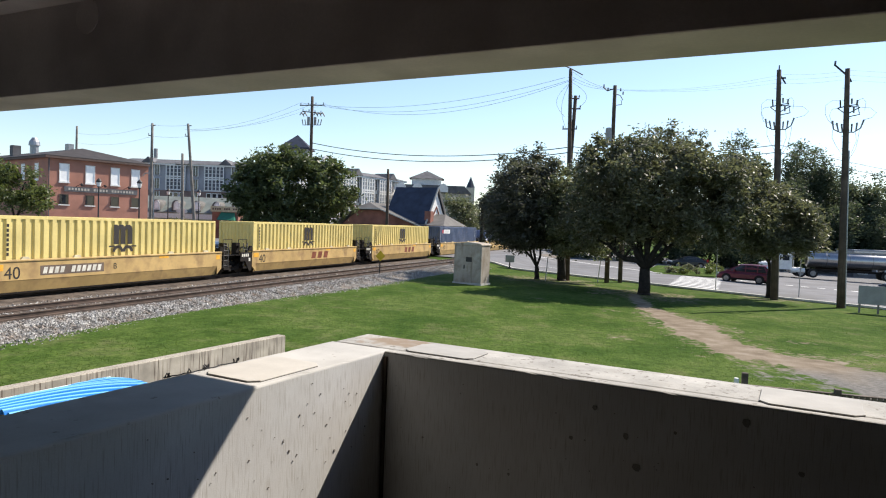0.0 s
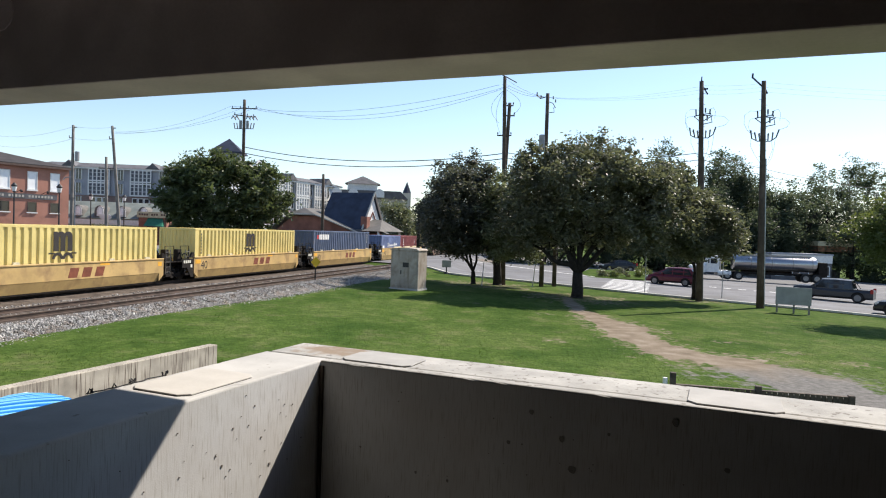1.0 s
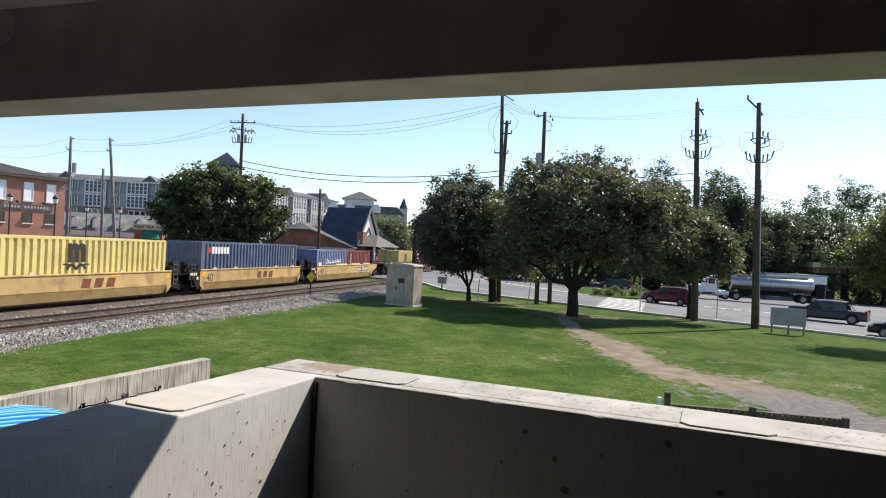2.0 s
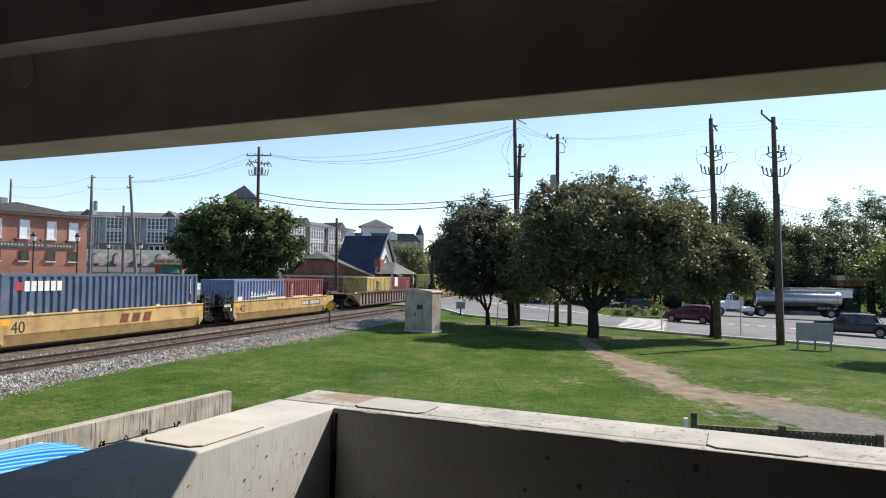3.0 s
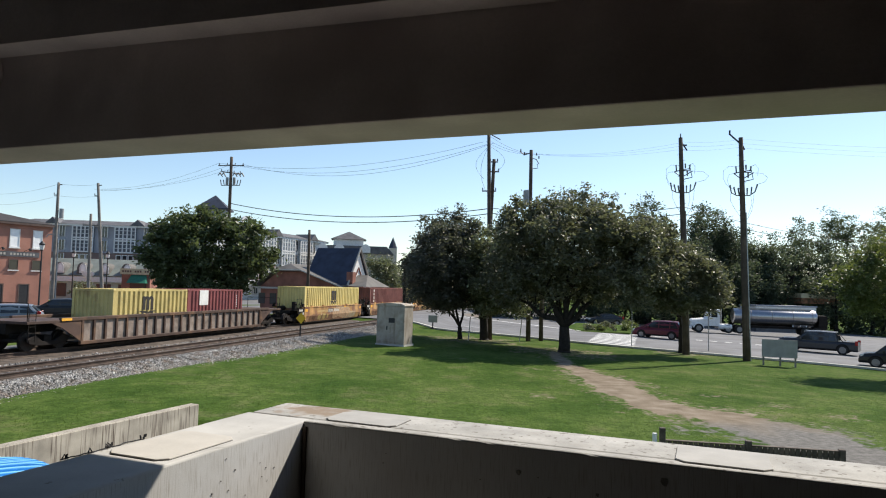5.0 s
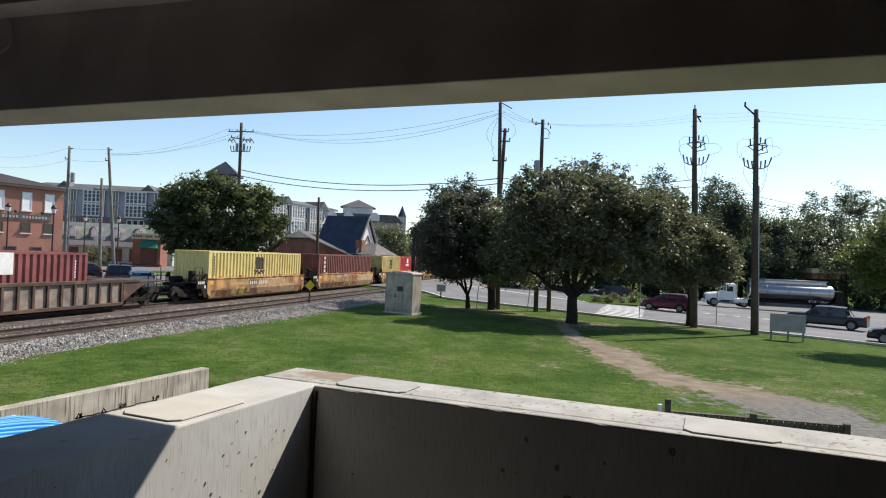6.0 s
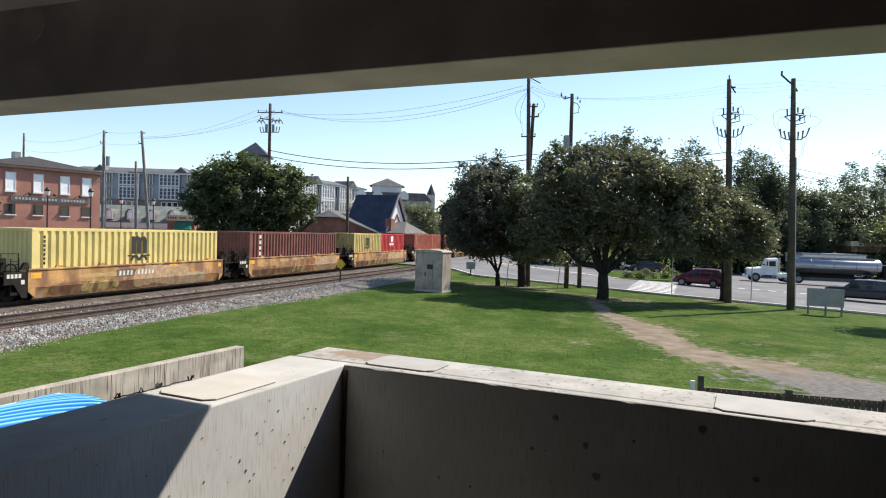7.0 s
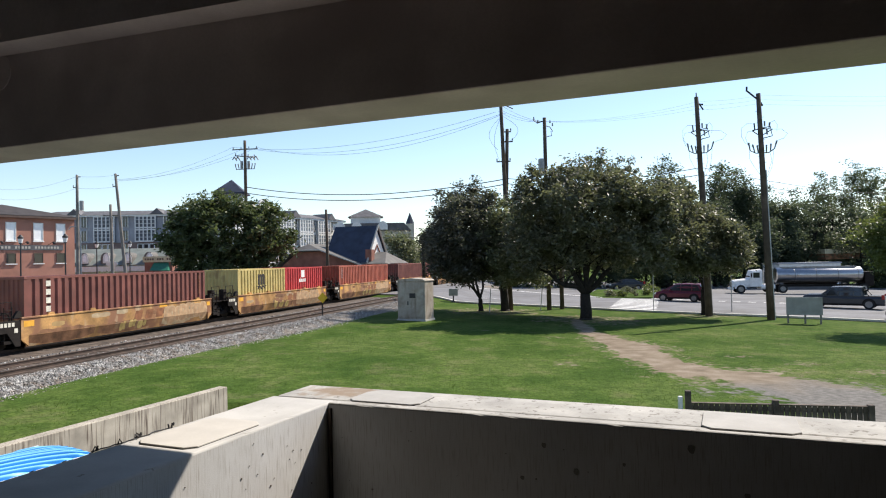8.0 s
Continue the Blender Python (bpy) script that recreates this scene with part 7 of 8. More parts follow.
def build_station():
    s = thing("station", Matrix.Translation((-3.4, 84, -0.3)) @ Matrix.Rotation(radians(-25), 4, "Z"), "brick railway station with a steep dark blue slate gable", "building")
    # local x along the ridge, the platform side is -y
    part("main_wall", Shape().box(-2.6, 2.5, -2.7, 2.7, 0, 3.7), STATION_BRICK, s, "red brick wall")
    part("steep_roof", Shape().add([(-3.1, -3.2, 3.5), (2.9, -3.2, 3.5), (2.9, 0, 8.0), (-3.1, 0, 8.0), (2.9, 3.2, 3.5), (-3.1, 3.2, 3.5), (-3.1, -3.2, 3.32), (2.9, -3.2, 3.32), (2.9, 3.2, 3.32), (-3.1, 3.2, 3.32)],
                                   [(0, 1, 2, 3), (3, 2, 4, 5), (0, 6, 7, 1), (4, 8, 9, 5)]), SLATE_BLUE, s, "steep dark blue slate roof")
    for x in (-2.6, 2.55):
        ga = part("gable_end", Shape().prism([(-2.9, 3.5), (2.9, 3.5), (0, 7.6)], x - .05, x + .05, axis="x"), TRIM if x > 0 else STATION_BRICK, s, "white timbered gable end" if x > 0 else "brick gable end")
        if x < 0:
            continue
        part("barge_board", Shape().path([(x + .3, -3.25, 3.4), (x + .3, 0, 7.98), (x + .3, 3.25, 3.4)], .13, 6), TAN_SIDING, ga)
        part("gable_brace", Shape().path([(x + .12, -1.6, 3.6), (x + .12, 0, 5.6), (x + .12, 1.6, 3.6)], .09, 6), STATION_BRICK, ga)
    part("low_roof", Shape().add([(-9.6, -4.4, 3.0), (3.2, -4.4, 3.0), (-2.9, -4.4, 5.1), (-6.6, -4.4, 5.1), (-5.2, -3.0, 5.9), (-5.2, 4.0, 5.9), (3.2, 4.0, 3.0), (-9.6, 4.0, 3.0)],
                                 [(1, 6, 5, 4, 2), (0, 3, 4, 5, 7), (2, 4, 3)]), SHINGLE, s, "grey shingle half-hipped roof")
    part("low_wall", Shape().box(-8.8, 2.4, -3.6, 3.4, 0, 2.98), STATION_BRICK, s, "red brick wall")
    part("low_gable", Shape().prism([(-8.9, 2.98), (2.3, 2.98), (-3.0, 4.88), (-6.4, 4.88)], -3.62, -3.4, axis="y"), STATION_BRICK, s, "red brick gable")
    part("eaves_beam", Shape().box(-9.4, 3.0, -4.3, -4.15, 2.75, 2.98), TAN_SIDING, s)
    part("verge_board", Shape().path([(-9.6, -4.4, 2.98), (-6.6, -4.4, 5.06), (-2.9, -4.4, 5.06), (3.2, -4.4, 2.98)], .09, 6), TAN_SIDING, s)
    part("porch_roof", Shape().add([(2.0, -3.6, 3.3), (5.4, -3.6, 3.3), (3.9, 0, 4.7), (2.6, 0, 4.7), (5.4, 3.4, 3.3), (2.0, 3.4, 3.3)], [(0, 1, 2, 3), (3, 2, 4, 5), (0, 3, 5), (1, 4, 2), (0, 5, 4, 1)]), SHINGLE, s, "grey porch roof")
    for y in (-3.2, 3.0):
        part("porch_post", Shape().box(4.9, 5.1, y - .1, y + .1, 0, 3.3), TRIM, s)
    part("chimney", Shape().box(2.5, 3.3, -2.9, -2.1, 2.5, 5.0), STATION_BRICK, s, "brick chimney")
    for x in (-8.6, -7.0, -5.4, -3.8):
        part("window", Shape().box(x - .45, x + .45, -3.66, -3.58, .9, 2.2), GLASS, s)


build_station()


def build_gas_station():
    g = thing("fuel_canopy", Matrix.Translation((67.4, 95, land(67.4, 95))), "fuel station canopy with a cream roof and dull red band", "canopy")
    part("canopy_roof", Shape().box(-3.0, 5.2, -2, 5, 5.15, 5.85), CREAM, g)
    part("canopy_band", Shape().box(-2.9, 5.1, -1.9, 4.9, 4.3, 5.15), RUST_PATCH, g, "dull red band")
    for x in (-2, 2.5):
        part("canopy_post", Shape().box(x - .2, x + .2, 0.8, 1.2, 0, 4.4), SLATE, g)
    part("pump_island", Shape().box(-1, 2, 0.7, 1.3, 0, 1.6), SLATE, g)
    k = thing("kiosk", Matrix.Translation((54.2, 88, land(54.2, 88))), "low pale grey flat-roofed kiosk beside the fuel station", "building")
    part("wall", Shape().box(0, 8.9, 0, 4, -.3, 2.4), SLATE, k)
    part("fascia", Shape().box(-.05, 8.95, -.05, 4.05, 2.4, 3.5), TRIM, k, "pale fascia")
    part("roof_edge", Shape().box(-.15, 9.05, -.15, 4.15, 3.5, 3.7), GREY_SIDING, k)
    for x in (1.2, 3.6, 6.0, 8.0):
        window(k, x, 1.3, 1.0, 1.2)


build_gas_station()

# ---- railway-side things ----
CABINET = material("aged_aluminium_cabinet", (0.44, 0.385, 0.325), 0.6, vary=0.12, scale=1.2, fine=16, second=(0.27, 0.22, 0.17), second_scale=2.2, second_at=0.60, streak=((0.24, 0.19, 0.145), (4, 4, .5), .55))
SIGN_YELLOW = material("sign_yellow", (0.75, 0.47, 0.03), 0.5, vary=0.08)
SIGN_BACK = material("grey_sign_board", (0.33, 0.32, 0.31), 0.7, vary=0.08, scale=2)


def build_trackside():
    ang = math.degrees(math.atan2(0.50, -0.866))
    c = thing("relay_cabinet", pose(2.42, 41.7, land(2.4, 41.7), 0, 0, ang - 180), "weathered pale metal railway signal cabinet on the lawn", "signal cabinet")
    # local x to the right along the front, front is -y; the corner nearest stands at the origin
    w, d, h = 1.95, 1.25, 2.5
    part("plinth", Shape().box(-w - .05, .05, -.05, d + .05, -.2, .12), KERB, c)
    part("body", Shape().box(-w, 0, 0, d, .12, h), CABINET, c, bevel=.03)
    part("lid", Shape().prism([(-w - .04, h), (.04, h), (.04, h + .05), (-.12, h + .13), (-w / 2, h + .2), (-w + .12, h + .13), (-w - .04, h + .05)], -.05, d + .05, axis="y"), CABINET, c, "shallow ridged lid")
    part("door", Shape().box(-w + .08, -.08, -.035, 0, .25, h - .1), CABINET, c, bevel=.01)
    part("handle", Shape().box(-w * .62, -w * .59, -.08, -.035, 1.0, 1.25), DARK_METAL, c)
    part("notice", Shape().box(-w * .55, -w * .33, -.04, -.036, 1.45, 1.75), DARK_METAL, c, "small dark notice")
    s = thing("track_sign", pose(-4.1, 43.7, land(-4.1, 43.7), 0, 0, 35), "small yellow diamond sign on a dark post beside the ballast", "sign")
    part("post", Shape().box(-.035, .035, -.03, .03, -.2, 1.75), DARK_METAL, s)
    part("plate", Shape().prism([(0, 1.15), (.36, 1.5), (0, 1.86), (-.36, 1.5)], -.05, -.035, axis="y"), SIGN_YELLOW, s, "yellow diamond plate")
    b = thing("control_box", Matrix.Translation((6.1, 60.5, land(6.1, 60.5))), "small grey control box on a short dark post", "control box")
    part("post", Shape().tube((0, 0, -.1), (0, 0, .7), .06).tube((0, 0, -.05), (0, 0, .15), .22, .15), DARK_METAL, b)
    part("case", Shape().box(-.4, .4, -.15, .15, .6, 1.25), SIGN_BACK, b, bevel=.02)
    g = thing("notice_board", Matrix.Translation((25.75, 39.3, land(25.7, 39.3))) @ Matrix.Rotation(radians(-26), 4, "Z"), "grey back of a low sign board on wooden legs", "sign board")
    part("board", Shape().box(-1.0, 1.0, -.04, .04, .55, 1.65), SIGN_BACK, g, bevel=.01)
    for x in (-.9, 0.05, .9):
        part("leg", Shape().box(x - .05, x + .05, .04, .13, -.2, 1.5), POLE_GREY, g)
    for x, y, h, lean in ((20.5, 49.9, 3.3, 0.0), (25.9, 48.3, 2.8, 0.0)):
        p = thing("sign_post", Matrix.Translation((x, y, land(x, y))), "thin steel street sign post at the kerb", "sign post")
        part("post", Shape().tube((0, 0, -.2), (lean, 0, h), .035, n=7), GALV, p)
        part("plate", Shape().box(-.012, .012, -.15, .15, h - .4, h - .02), SIGN_BACK, p, "small sign plate", m=Matrix.Rotation(math.atan2(x, -y), 4, "Z") @ pose(0, 0, 0, 0, 0, 0))
    for x, y, lean in ((11.9, 51.0, .18), (7.6, 49.0, .12)):
        p = thing("stake", Matrix.Translation((x, y, land(x, y))), "pale leaning marker stake in the grass", "stake")
        part("rod", Shape().tube((0, 0, -.1), (lean, 0, 1.75), .04, .03, n=7), KERB, p)
    p = thing("crossing_mast", Matrix.Translation((3.42, 60.0, land(3.42, 60.0))), "dark brown crossing mast beside the level crossing", "signal mast")
    part("mast", Shape().tube((0, 0, -.2), (0, 0, 5.2), .17, .15, n=12), BARK, p)
    part("rod", Shape().tube((.76, .2, -.2), (.76, .2, 3.3), .06, n=8), GALV, p, "thin pale rod")
    f = thing("trackside_fence", Matrix.Translation(on_track(8, -33.0, -0.3)) @ Matrix.Rotation(math.pi / 2 - TRACK_ANGLE, 4, "Z"), "dark railing along the far side of the railway", "fence")
    for i in range(24):
        part("post", Shape().box(i * 2.0 - .03, i * 2.0 + .03, -.03, .03, 0, 1.25), DARK_METAL, f)
    for z in (.35, .8, 1.2):
        part("rail", Shape().box(0, 46, -.02, .02, z - .025, z + .025), DARK_METAL, f)
    for x, y in ((-34.0, 74.5), (-38.8, 75.0), (-40.5, 98.0), (-36.0, 98.0)):
        l = thing("street_lamp", Matrix.Translation((x, y, -.3)), "dark lamp post with a globe lantern", "street lamp")
        part("post", Shape().tube((0, 0, 0), (0, 0, 6.2), .1, .07, n=8), DARK_METAL, l)
        part("lantern", Shape().tube((0, 0, 6.2), (0, 0, 6.9), .14, .3, n=10).tube((0, 0, 6.9), (0, 0, 7.2), .3, .05, n=10), DARK_METAL, l, "dark lantern")
        part("lamp_glass", Shape().tube((0, 0, 6.3), (0, 0, 6.75), .17, .27, n=10), TRIM, l)
    l = thing("street_lamp", Matrix.Translation((-32.3, 74.2, -.3)), "grey lamp post with a curved arm", "street lamp")
    part("post", Shape().tube((0, 0, 0), (0, 0, 7.0), .1, .08, n=8), GALV, l)
    part("arm", Shape().path([(0, 0, 7.0), (-.1, 0, 7.6), (-.5, 0, 7.95), (-1.0, 0, 7.9), (-1.2, 0, 7.6)], .06, 6), GALV, l)


build_trackside()

# ---- vehicles ----
TYRE = material("tyre_rubber", (0.02, 0.02, 0.02), 0.85, vary=0.15)
RIM = material("alloy_rim", (0.22, 0.22, 0.23), 0.4, metal=0.8, vary=0.05)
TAIL = material("red_lamp_glass", (0.4, 0.02, 0.02), 0.2)
HEAD = material("clear_lamp_glass", (0.7, 0.7, 0.7), 0.15)
CHROME = material("polished_tank_steel", (0.42, 0.42, 0.43), 0.3, metal=1.0, vary=0.04)


def car_paint(name, color):
    return material(name, color, 0.3, metal=0.15, vary=0.03, scale=1.0, fine=20, spec=0.6)


def loft(sections, m=None):
    """A closed skin through rings of equal length."""
    sh = Shape()
    n = len(sections[0])
    for r in sections:
        sh.v += [tuple(p) for p in r]
    for i in range(len(sections) - 1):
        for j in range(n):
            a, b = i * n + j, i * n + (j + 1) % n
            sh.f.append((a, b, b + n, a + n))
    sh.f.append(tuple(range(n))[::-1])
    k = (len(sections) - 1) * n
    sh.f.append(tuple(range(k, k + n)))
    return sh


def road_vehicle(name, m, label, category, paint, length, width, belt, stations, cabin, wheel_x, wheel_r, bed=None):
    """Front at +x. stations: (x, hood height); cabin: (x0, x1, x2, x3, roof)."""
    v = thing(name, m, label, category)
    hw = width / 2
    rings = []
    for x, z in stations:
        t = 0.06 if abs(x) > length / 2 - 0.15 else 0.0
        rings.append([(x, -hw + t + .06, .30), (x, -hw + t, .45), (x, -hw + t, z - .22), (x, -hw + .10 + t, z - .02), (x, 0, z + .03), (x, hw - .10 - t, z - .02), (x, hw - t, z - .22), (x, hw - t, .45), (x, hw - t - .06, .30)])
    part("body", loft(rings), paint, v, smooth=False, bevel=0.0)
    x0, x1, x2, x3, roof = cabin
    ring = lambda x, z, w: [(x, -w, belt - .03), (x, -w * .96, (belt + z) / 2), (x, -w * .86, z - .05), (x, -w * .6, z), (x, w * .6, z), (x, w * .86, z - .05), (x, w * .96, (belt + z) / 2), (x, w, belt - .03)]
    part("cabin", loft([ring(x0, belt + .02, hw - .06), ring(x1, roof - .04, hw - .07), ring((x1 + x2) / 2, roof, hw - .06), ring(x2, roof - .04, hw - .07), ring(x3, belt + .02, hw - .06)]), paint, v)
    zt = roof - .14
    f = lambda x_lo, x_hi, q: x_lo + (x_hi - x_lo) * q
    for s in (-1, 1):
        y = s * (hw - .045)
        yt = s * ((hw - .06) * .90)
        xs = [f(x0, x1, .35) + .12, (x1 + x2) / 2 - .55, (x1 + x2) / 2 - .45, (x1 + x2) / 2 + .5, (x1 + x2) / 2 + .6, f(x3, x2, .35) - .1]
        tops = [x1 + .12, xs[1], xs[2], xs[3], xs[4], x2 - .06]
        for k in (0, 2, 4):
            part("side_window", Shape().add([(xs[k], y, belt + .03), (xs[k + 1], y, belt + .03), (tops[k + 1], yt, zt), (tops[k], yt, zt)], [(0, 1, 2, 3)] if s < 0 else [(3, 2, 1, 0)]), GLASS, v)
        part("mirror", Shape().box(x2 + .35, x2 + .5, min(y, y + s * .2), max(y, y + s * .2), belt + .02, belt + .2), paint, v, bevel=.02)
        part("headlight", Shape().box(length / 2 - .28, length / 2 - .03, min(s * (hw - .08), s * (hw - .45)), max(s * (hw - .08), s * (hw - .45)), .68, .86), HEAD, v, bevel=.03)
        part("tail_light", Shape().box(-length / 2 - .01, -length / 2 + .2, min(s * (hw - .01), s * (hw - .2)), max(s * (hw - .01), s * (hw - .2)), .8, 1.15), TAIL, v, bevel=.02)
    part("windscreen", Shape().add([(x3 + .02, -hw + .2, belt + .06), (x3 + .02, hw - .2, belt + .06), (x2 + .06, hw - .26, roof - .1), (x2 + .06, -hw + .26, roof - .1)], [(0, 1, 2, 3)]), GLASS, v)
    part("rear_window", Shape().add([(x0 - .02, -hw + .2, belt + .08), (x0 - .02, hw - .2, belt + .08), (x1 - .06, hw - .26, roof - .1), (x1 - .06, -hw + .26, roof - .1)], [(3, 2, 1, 0)]), GLASS, v)
    part("bumper", Shape().box(length / 2 - .12, length / 2 + .05, -hw + .1, hw - .1, .32, .6), GRIME, v, bevel=.03)
    part("sill_trim", Shape().box(-length / 2 + .5, length / 2 - .5, -hw - .005, hw + .005, .28, .42), GRIME, v)
    if bed:
        part("bed", Shape().box(bed[0], bed[1], -hw + .12, hw - .12, belt - .02, belt + .005), GRIME, v)
        part("rack", Shape().path([(bed[1] - .4, -hw + .15, belt), (bed[1] - .06, -hw + .15, belt + .45), (bed[1] - .06, hw - .15, belt + .45), (bed[1] - .4, hw - .15, belt)], .03, 6), GRIME, v)
    for x in wheel_x:
        for s in (-1, 1):
            y0, y1 = sorted((s * (hw - .24), s * (hw + .012)))
            part("wheel_arch", Shape().prism([(x + (wheel_r + .09) * math.cos(a * .3142), wheel_r + (wheel_r + .09) * math.sin(a * .3142)) for a in range(11)], *sorted((s * (hw - .3), s * (hw + .006))), axis="y"), GRIME, v)
            w = part("wheel", Shape().tube((0, y0, 0), (0, y1, 0), wheel_r, n=22), TYRE, v, m=pose(x, 0, wheel_r))
            part("rim", Shape().tube((0, y1 if s > 0 else y0, 0), (0, (y1 + .012) if s > 0 else (y0 - .012), 0), wheel_r * .66, n=14), RIM, w)
    return v


def placed(x, y, ax, lift=0.06):
    """Upright pose on the road at x, y with the front towards the given direction."""
    return pose(x, y, land(x, y) + lift, 0, 0, math.degrees(math.atan2(ax[1], ax[0])))


def build_cars():
    left = (-0.71, 0.70)
    suv = ((-2.38, .95), (-2.30, 1.08), (-1.0, 1.06), (0.6, 1.05), (1.25, 1.02), (2.0, .92), (2.36, .78))
    van = ((-2.40, .80), (-2.36, 1.0), (-1.0, 1.03), (0.6, 1.03), (1.4, 1.02), (1.9, .98), (2.2, .88), (2.38, .70))
    truck = ((-2.9, .95), (-2.86, 1.04), (-0.6, 1.04), (0.9, 1.08), (1.5, 1.16), (2.5, 1.13), (2.80, 1.02), (2.88, .86))
    road_vehicle("minivan", placed(28.3, 62.0, left), "dark red minivan waiting on the street", "car", car_paint("dark_red_paint", (0.11, 0.006, 0.020)), 4.8, 1.9, 1.02, van, (-2.34, -1.85, .35, 1.75, 1.74), (-1.45, 1.5), .36)
    road_vehicle("pickup_truck", placed(37.3, 51.7, left), "dark grey crew cab pickup truck waiting on the street", "car", car_paint("dark_grey_paint", (0.034, 0.038, 0.046)), 5.8, 1.9, 1.04, truck, (-1.55, -1.35, .75, 1.55, 1.82), (-1.85, 1.85), .39, bed=(-2.75, -1.45))
    sed = ((-2.3, .86), (-2.2, 1.0), (-0.9, 1.0), (0.6, .98), (1.1, .96), (1.9, .88), (2.28, .72))
    sedan = (-1.95, -1.05, .3, 1.15, 1.46)
    road_vehicle("car", placed(34.7, 39.9, left), "black car at the end of the queue on the street", "car", car_paint("black_paint", (0.012, 0.012, 0.013)), 4.7, 1.84, 1.0, suv, (-2.2, -1.7, .55, 1.45, 1.85), (-1.4, 1.42), .36)
    road_vehicle("car", placed(31.0, 84.5, (-.98, .1)), "dark sedan parked beyond the planting island", "car", car_paint("charcoal_paint", (0.03, 0.033, 0.038)), 4.6, 1.8, 1.0, sed, sedan, (-1.4, 1.4), .32)
    for x, y, c, nm in ((-23.5, 46.5, (.20, .23, .27), "blue grey"), (-29.0, 47.5, (.16, .17, .19), "grey"), (-26.5, 62.0, (.02, .02, .02), "black")):
        road_vehicle("car", placed(x, y, (-.94, -.34), 0.0), f"{nm} car parked beyond the railway", "car", car_paint(nm.replace(" ", "_") + "_parked_paint", c), 4.6, 1.82, 1.02, suv, (-2.25, -1.7, .55, 1.45, 1.62), (-1.4, 1.42), .33)


def build_lot_cars():
    away = (-.37, .93)
    suv = ((-2.38, .95), (-2.30, 1.08), (-1.0, 1.06), (0.6, 1.05), (1.25, 1.02), (2.0, .92), (2.36, .78))
    road_vehicle("car", placed(-19.9, 54.6, away, 0.03), "dark sport utility car parked beyond the railway", "car", car_paint("near_black_paint", (.03, .032, .04)), 4.7, 1.9, 1.05, suv, (-2.3, -1.9, .55, 1.45, 1.75), (-1.4, 1.42), .36)
    road_vehicle("car", placed(-17.7, 52.9, away, 0.03), "white car parked beyond the railway", "car", car_paint("white_car_paint", (.62, .63, .64)), 4.5, 1.78, 0.98, suv, (-2.2, -1.5, .4, 1.3, 1.45), (-1.4, 1.42), .32)


build_cars()
build_lot_cars()


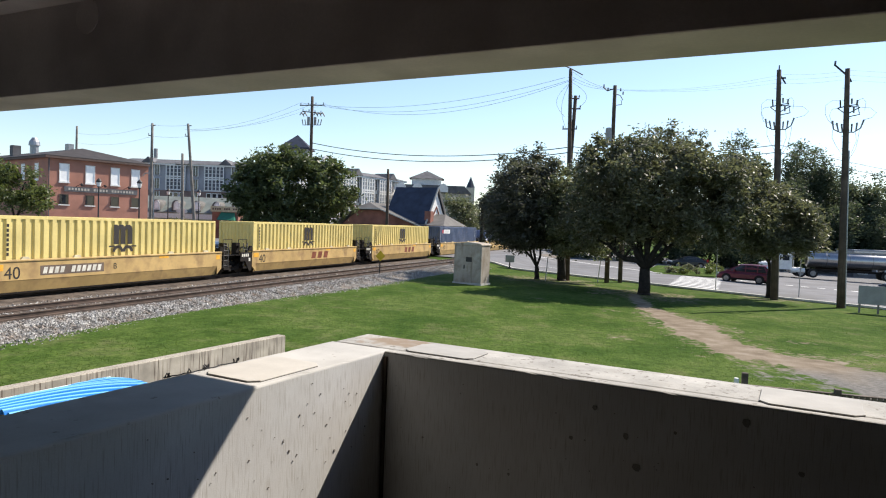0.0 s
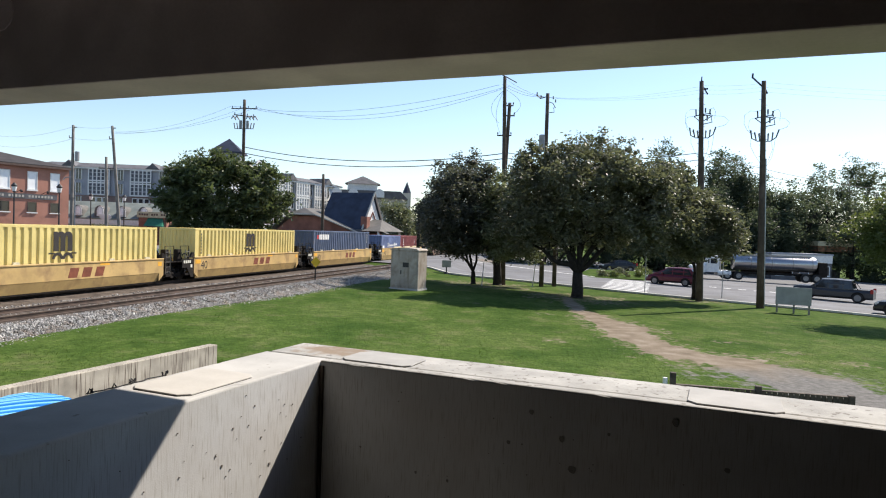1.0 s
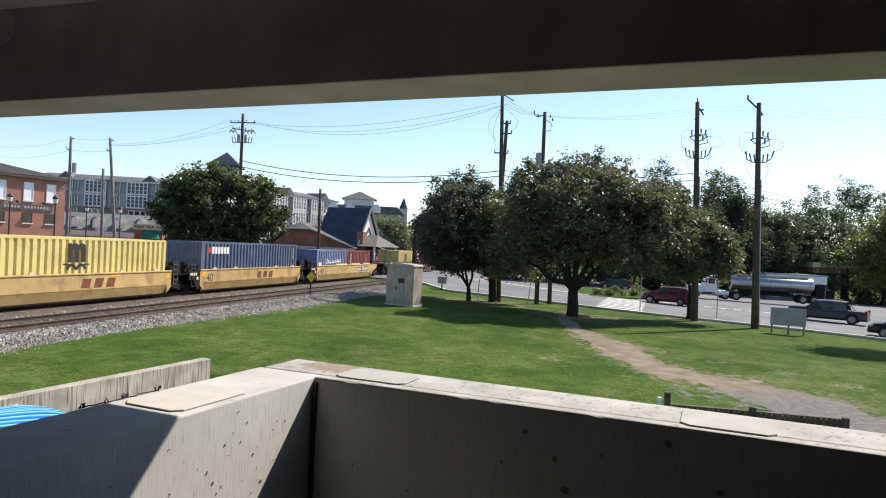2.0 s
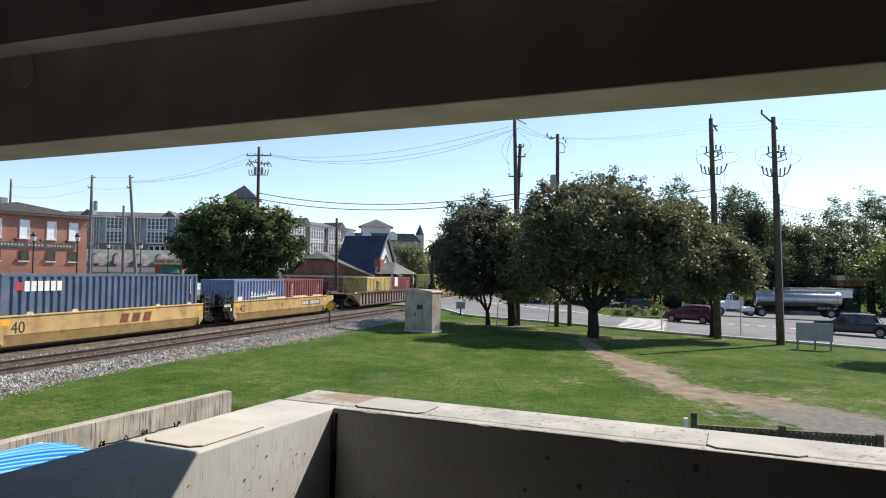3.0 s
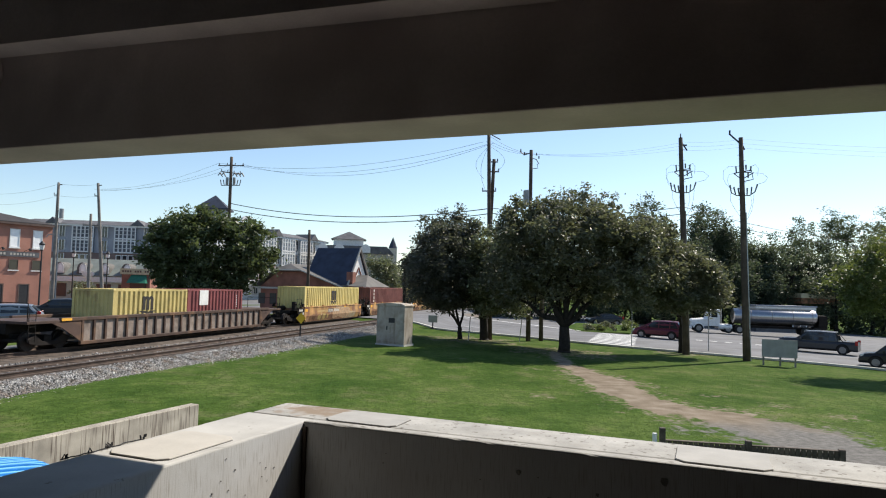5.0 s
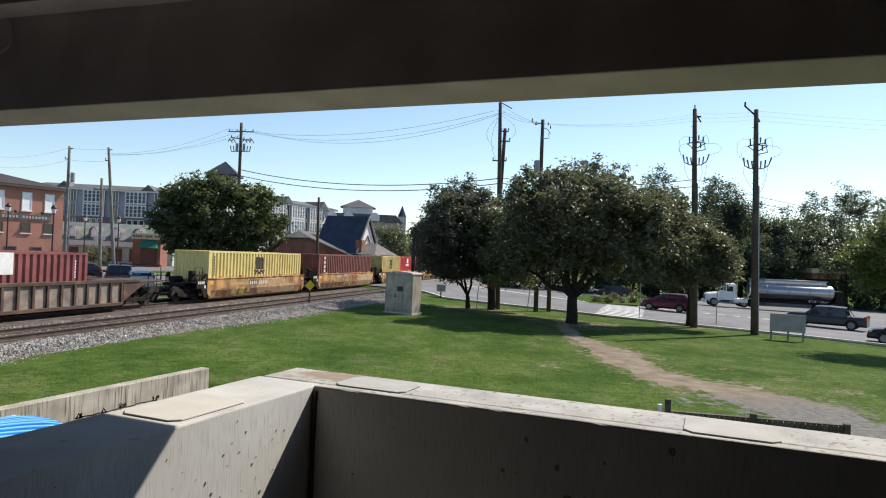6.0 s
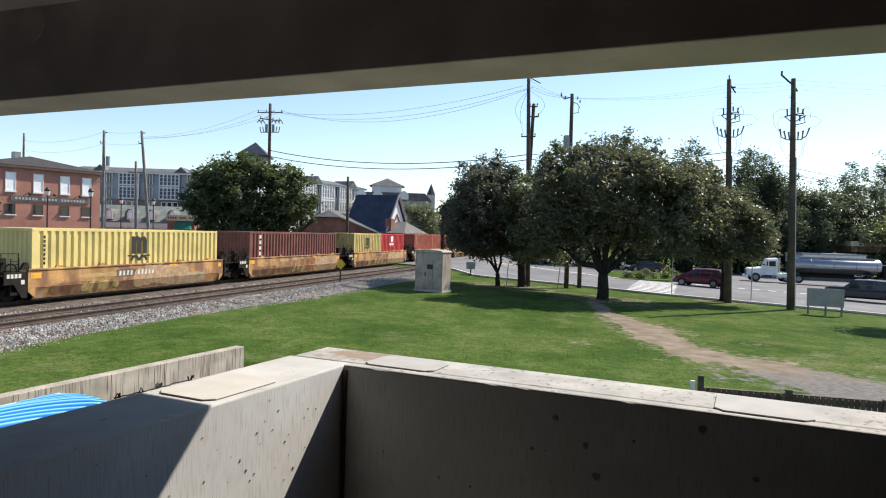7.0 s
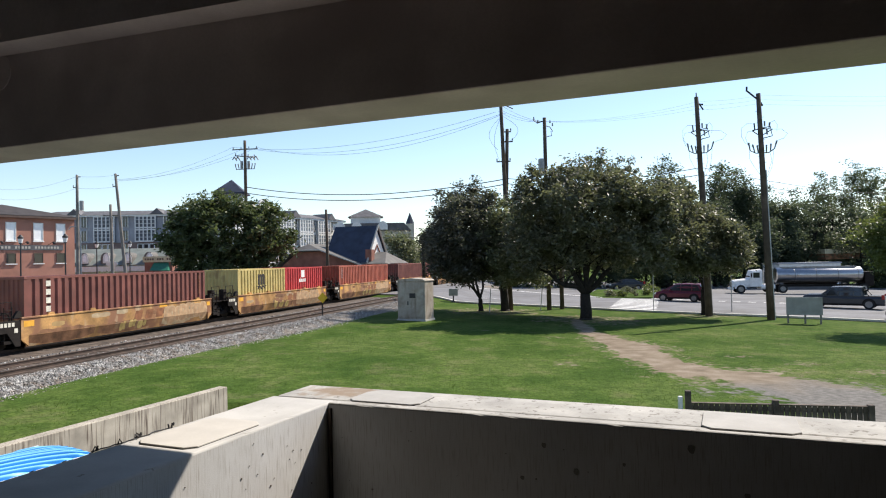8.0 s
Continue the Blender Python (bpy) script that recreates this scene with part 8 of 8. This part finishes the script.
def build_tanker():
    """White tractor and polished tank trailer, front at +x; origin at the front bumper."""
    v = thing("tanker_truck", Matrix.Identity(4), "white tractor with a polished steel tank trailer, slowly reversing", "truck")
    W = WHITE
    hood = loft([[(x, -w, .75), (x, -w, z - .15), (x, -w * .75, z), (x, w * .75, z), (x, w, z - .15), (x, w, .75)] for x, w, z in ((-0.05, .75, 1.35), (-.2, .85, 1.55), (-1.9, 1.0, 1.75))])
    part("hood", hood, W, v, "white hood")
    cab = loft([[(x, -1.15, .8), (x, -1.15, z - .2), (x, -.95, z), (x, .95, z), (x, 1.15, z - .2), (x, 1.15, .8)] for x, z in ((-1.9, 1.8), (-2.2, 2.72), (-3.35, 2.8))])
    part("cab", cab, W, v, "white day cab")
    part("windscreen", Shape().add([(-1.94, -1.0, 1.95), (-1.94, 1.0, 1.95), (-2.2, .92, 2.6), (-2.2, -.92, 2.6)], [(0, 1, 2, 3)]), GLASS, v)
    for s in (-1, 1):
        part("side_window", Shape().box(-3.05, -2.35, min(s * 1.15, s * 1.165), max(s * 1.15, s * 1.165), 1.85, 2.45), GLASS, v)
        part("fender", Shape().prism([(-.95 + .62 * math.cos(a * .3142), .55 + .62 * math.sin(a * .3142)) for a in range(11)], *sorted((s * .75, s * 1.12)), axis="y"), W, v, bevel=.02)
        part("fuel_tank", Shape().tube((-4.7, s * .95, .75), (-3.2, s * .95, .75), .3, n=14), WHITE, v)
        part("exhaust_stack", Shape().tube((-3.5, s * 1.0, .8), (-3.5, s * 1.0, 2.9), .06, n=10), CHROME, v)
        part("mirror", Shape().box(-2.15, -2.05, min(s * 1.2, s * 1.42), max(s * 1.2, s * 1.42), 1.9, 2.4), GRIME, v)
    part("grille", Shape().box(-.05, .02, -.6, .6, .75, 1.35), CHROME, v)
    part("bumper", Shape().box(-.15, .12, -1.15, 1.15, .4, .72), W, v, bevel=.04)
    part("chassis", Shape().box(-15.2, -.4, -.45, .45, .72, .95), GRIME, v)
    tank = loft([[(x, 1.15 * k * math.cos(a * .2618), 2.1 + .9 * k * math.sin(a * .2618)) for a in range(24)] for x, k in ((-4.95, .5), (-5.0, .93), (-5.05, 1.0), (-14.0, 1.0), (-14.15, .9), (-14.25, .4))])
    t = part("tank", tank, CHROME, v, "polished steel tank barrel", smooth=True)
    for x in (-6.9, -9.2, -11.5, -13.6):
        part("tank_band", loft([[(x + dx, 1.158 * math.cos(a * .2618), 2.1 + .908 * math.sin(a * .2618)) for a in range(24)] for dx in (-.04, .04)]), STEEL, t)
    part("spill_rail", Shape().box(-13.6, -5.6, -.5, -.45, 2.85, 3.08).box(-13.6, -5.6, .45, .5, 2.85, 3.08).box(-13.6, -13.55, -.45, .45, 2.85, 3.08).box(-5.65, -5.6, -.45, .45, 2.85, 3.08), STEEL, t, "steel spill rail along the top")
    for x in (-7.5, -10.2, -12.8):
        part("hatch", Shape().tube((x, 0, 2.95), (x, 0, 3.1), .28, n=14), STEEL, t)
    part("side_skirt", Shape().box(-12.0, -6.2, -1.2, -1.1, .75, 1.35), GRIME, v)
    part("tail_panel", Shape().box(-15.2, -14.3, -1.0, 1.0, .8, 2.4), GRIME, v)
    spins = []
    for x in (-.95, -4.3, -5.55, -12.9, -14.1):
        for s in (-1, 1):
            y0, y1 = sorted((s * .75, s * 1.17))
            w = part("wheel", Shape().tube((0, y0, 0), (0, y1, 0), .51, n=22), TYRE, v, m=pose(x, 0, .51))
            face = y1 if s > 0 else y0
            part("rim", Shape().tube((0, face, 0), (0, face + s * .012, 0), .3, n=14), RIM, w)
            part("hub", Shape().box(-.05, .05, *sorted((face, face + s * .05)), -.2, .2), STEEL, w)
            spins.append((w, x))
    return v, spins


TANKER, TANKER_WHEELS = build_tanker()
TANKER_FRONT = (37.3, 78.8)                         # front bumper at the start
TANKER_DIR = (-0.954, 0.30)
TANKER_BACK = ((0, 0.0), (0.5, 0.22), (1.0, 0.46), (1.5, 0.64), (3.0, 1.0), (3.5, 1.2), (4.0, 1.46), (4.5, 1.8), (6.0, 2.95), (6.5, 3.33), (7.0, 3.7), (7.5, 4.03), (8.0, 4.36))
MOVERS = []
tr_rows = []
for t, back in TANKER_BACK:
    x, y = TANKER_FRONT[0] - TANKER_DIR[0] * back, TANKER_FRONT[1] - TANKER_DIR[1] * back
    tr_rows.append((t, placed(x, y, TANKER_DIR)))
MOVERS.append((TANKER, tr_rows))
for w, wx in TANKER_WHEELS:
    MOVERS.append((w, [(t, pose(wx, 0, .51) @ Matrix.Rotation(-back / .51, 4, "Y")) for t, back in TANKER_BACK]))


def motions():
    times = [i * 0.5 for i in range(17)]
    heading = 90 - math.degrees(TRACK_ANGLE)
    for ob, u, z in ROLLING:
        rows = []
        for t in times:
            p = on_track(u - train_travel(t), TRACK_FAR, z)
            rows.append((t, pose(p.x, p.y, p.z, 0, 0, heading)))
        walk(ob, rows)
    for w in SPIN:
        hub = w.matrix_basis.translation.copy()
        rows = []
        for i in range(241):
            turn = train_travel(i / 30) / 0.42
            rows.append((i / 30, Matrix.Translation(hub) @ Matrix.Rotation(-turn, 4, "Y")))
        walk(w, rows)
    for ob, rows in MOVERS:
        walk(ob, rows)


motions()
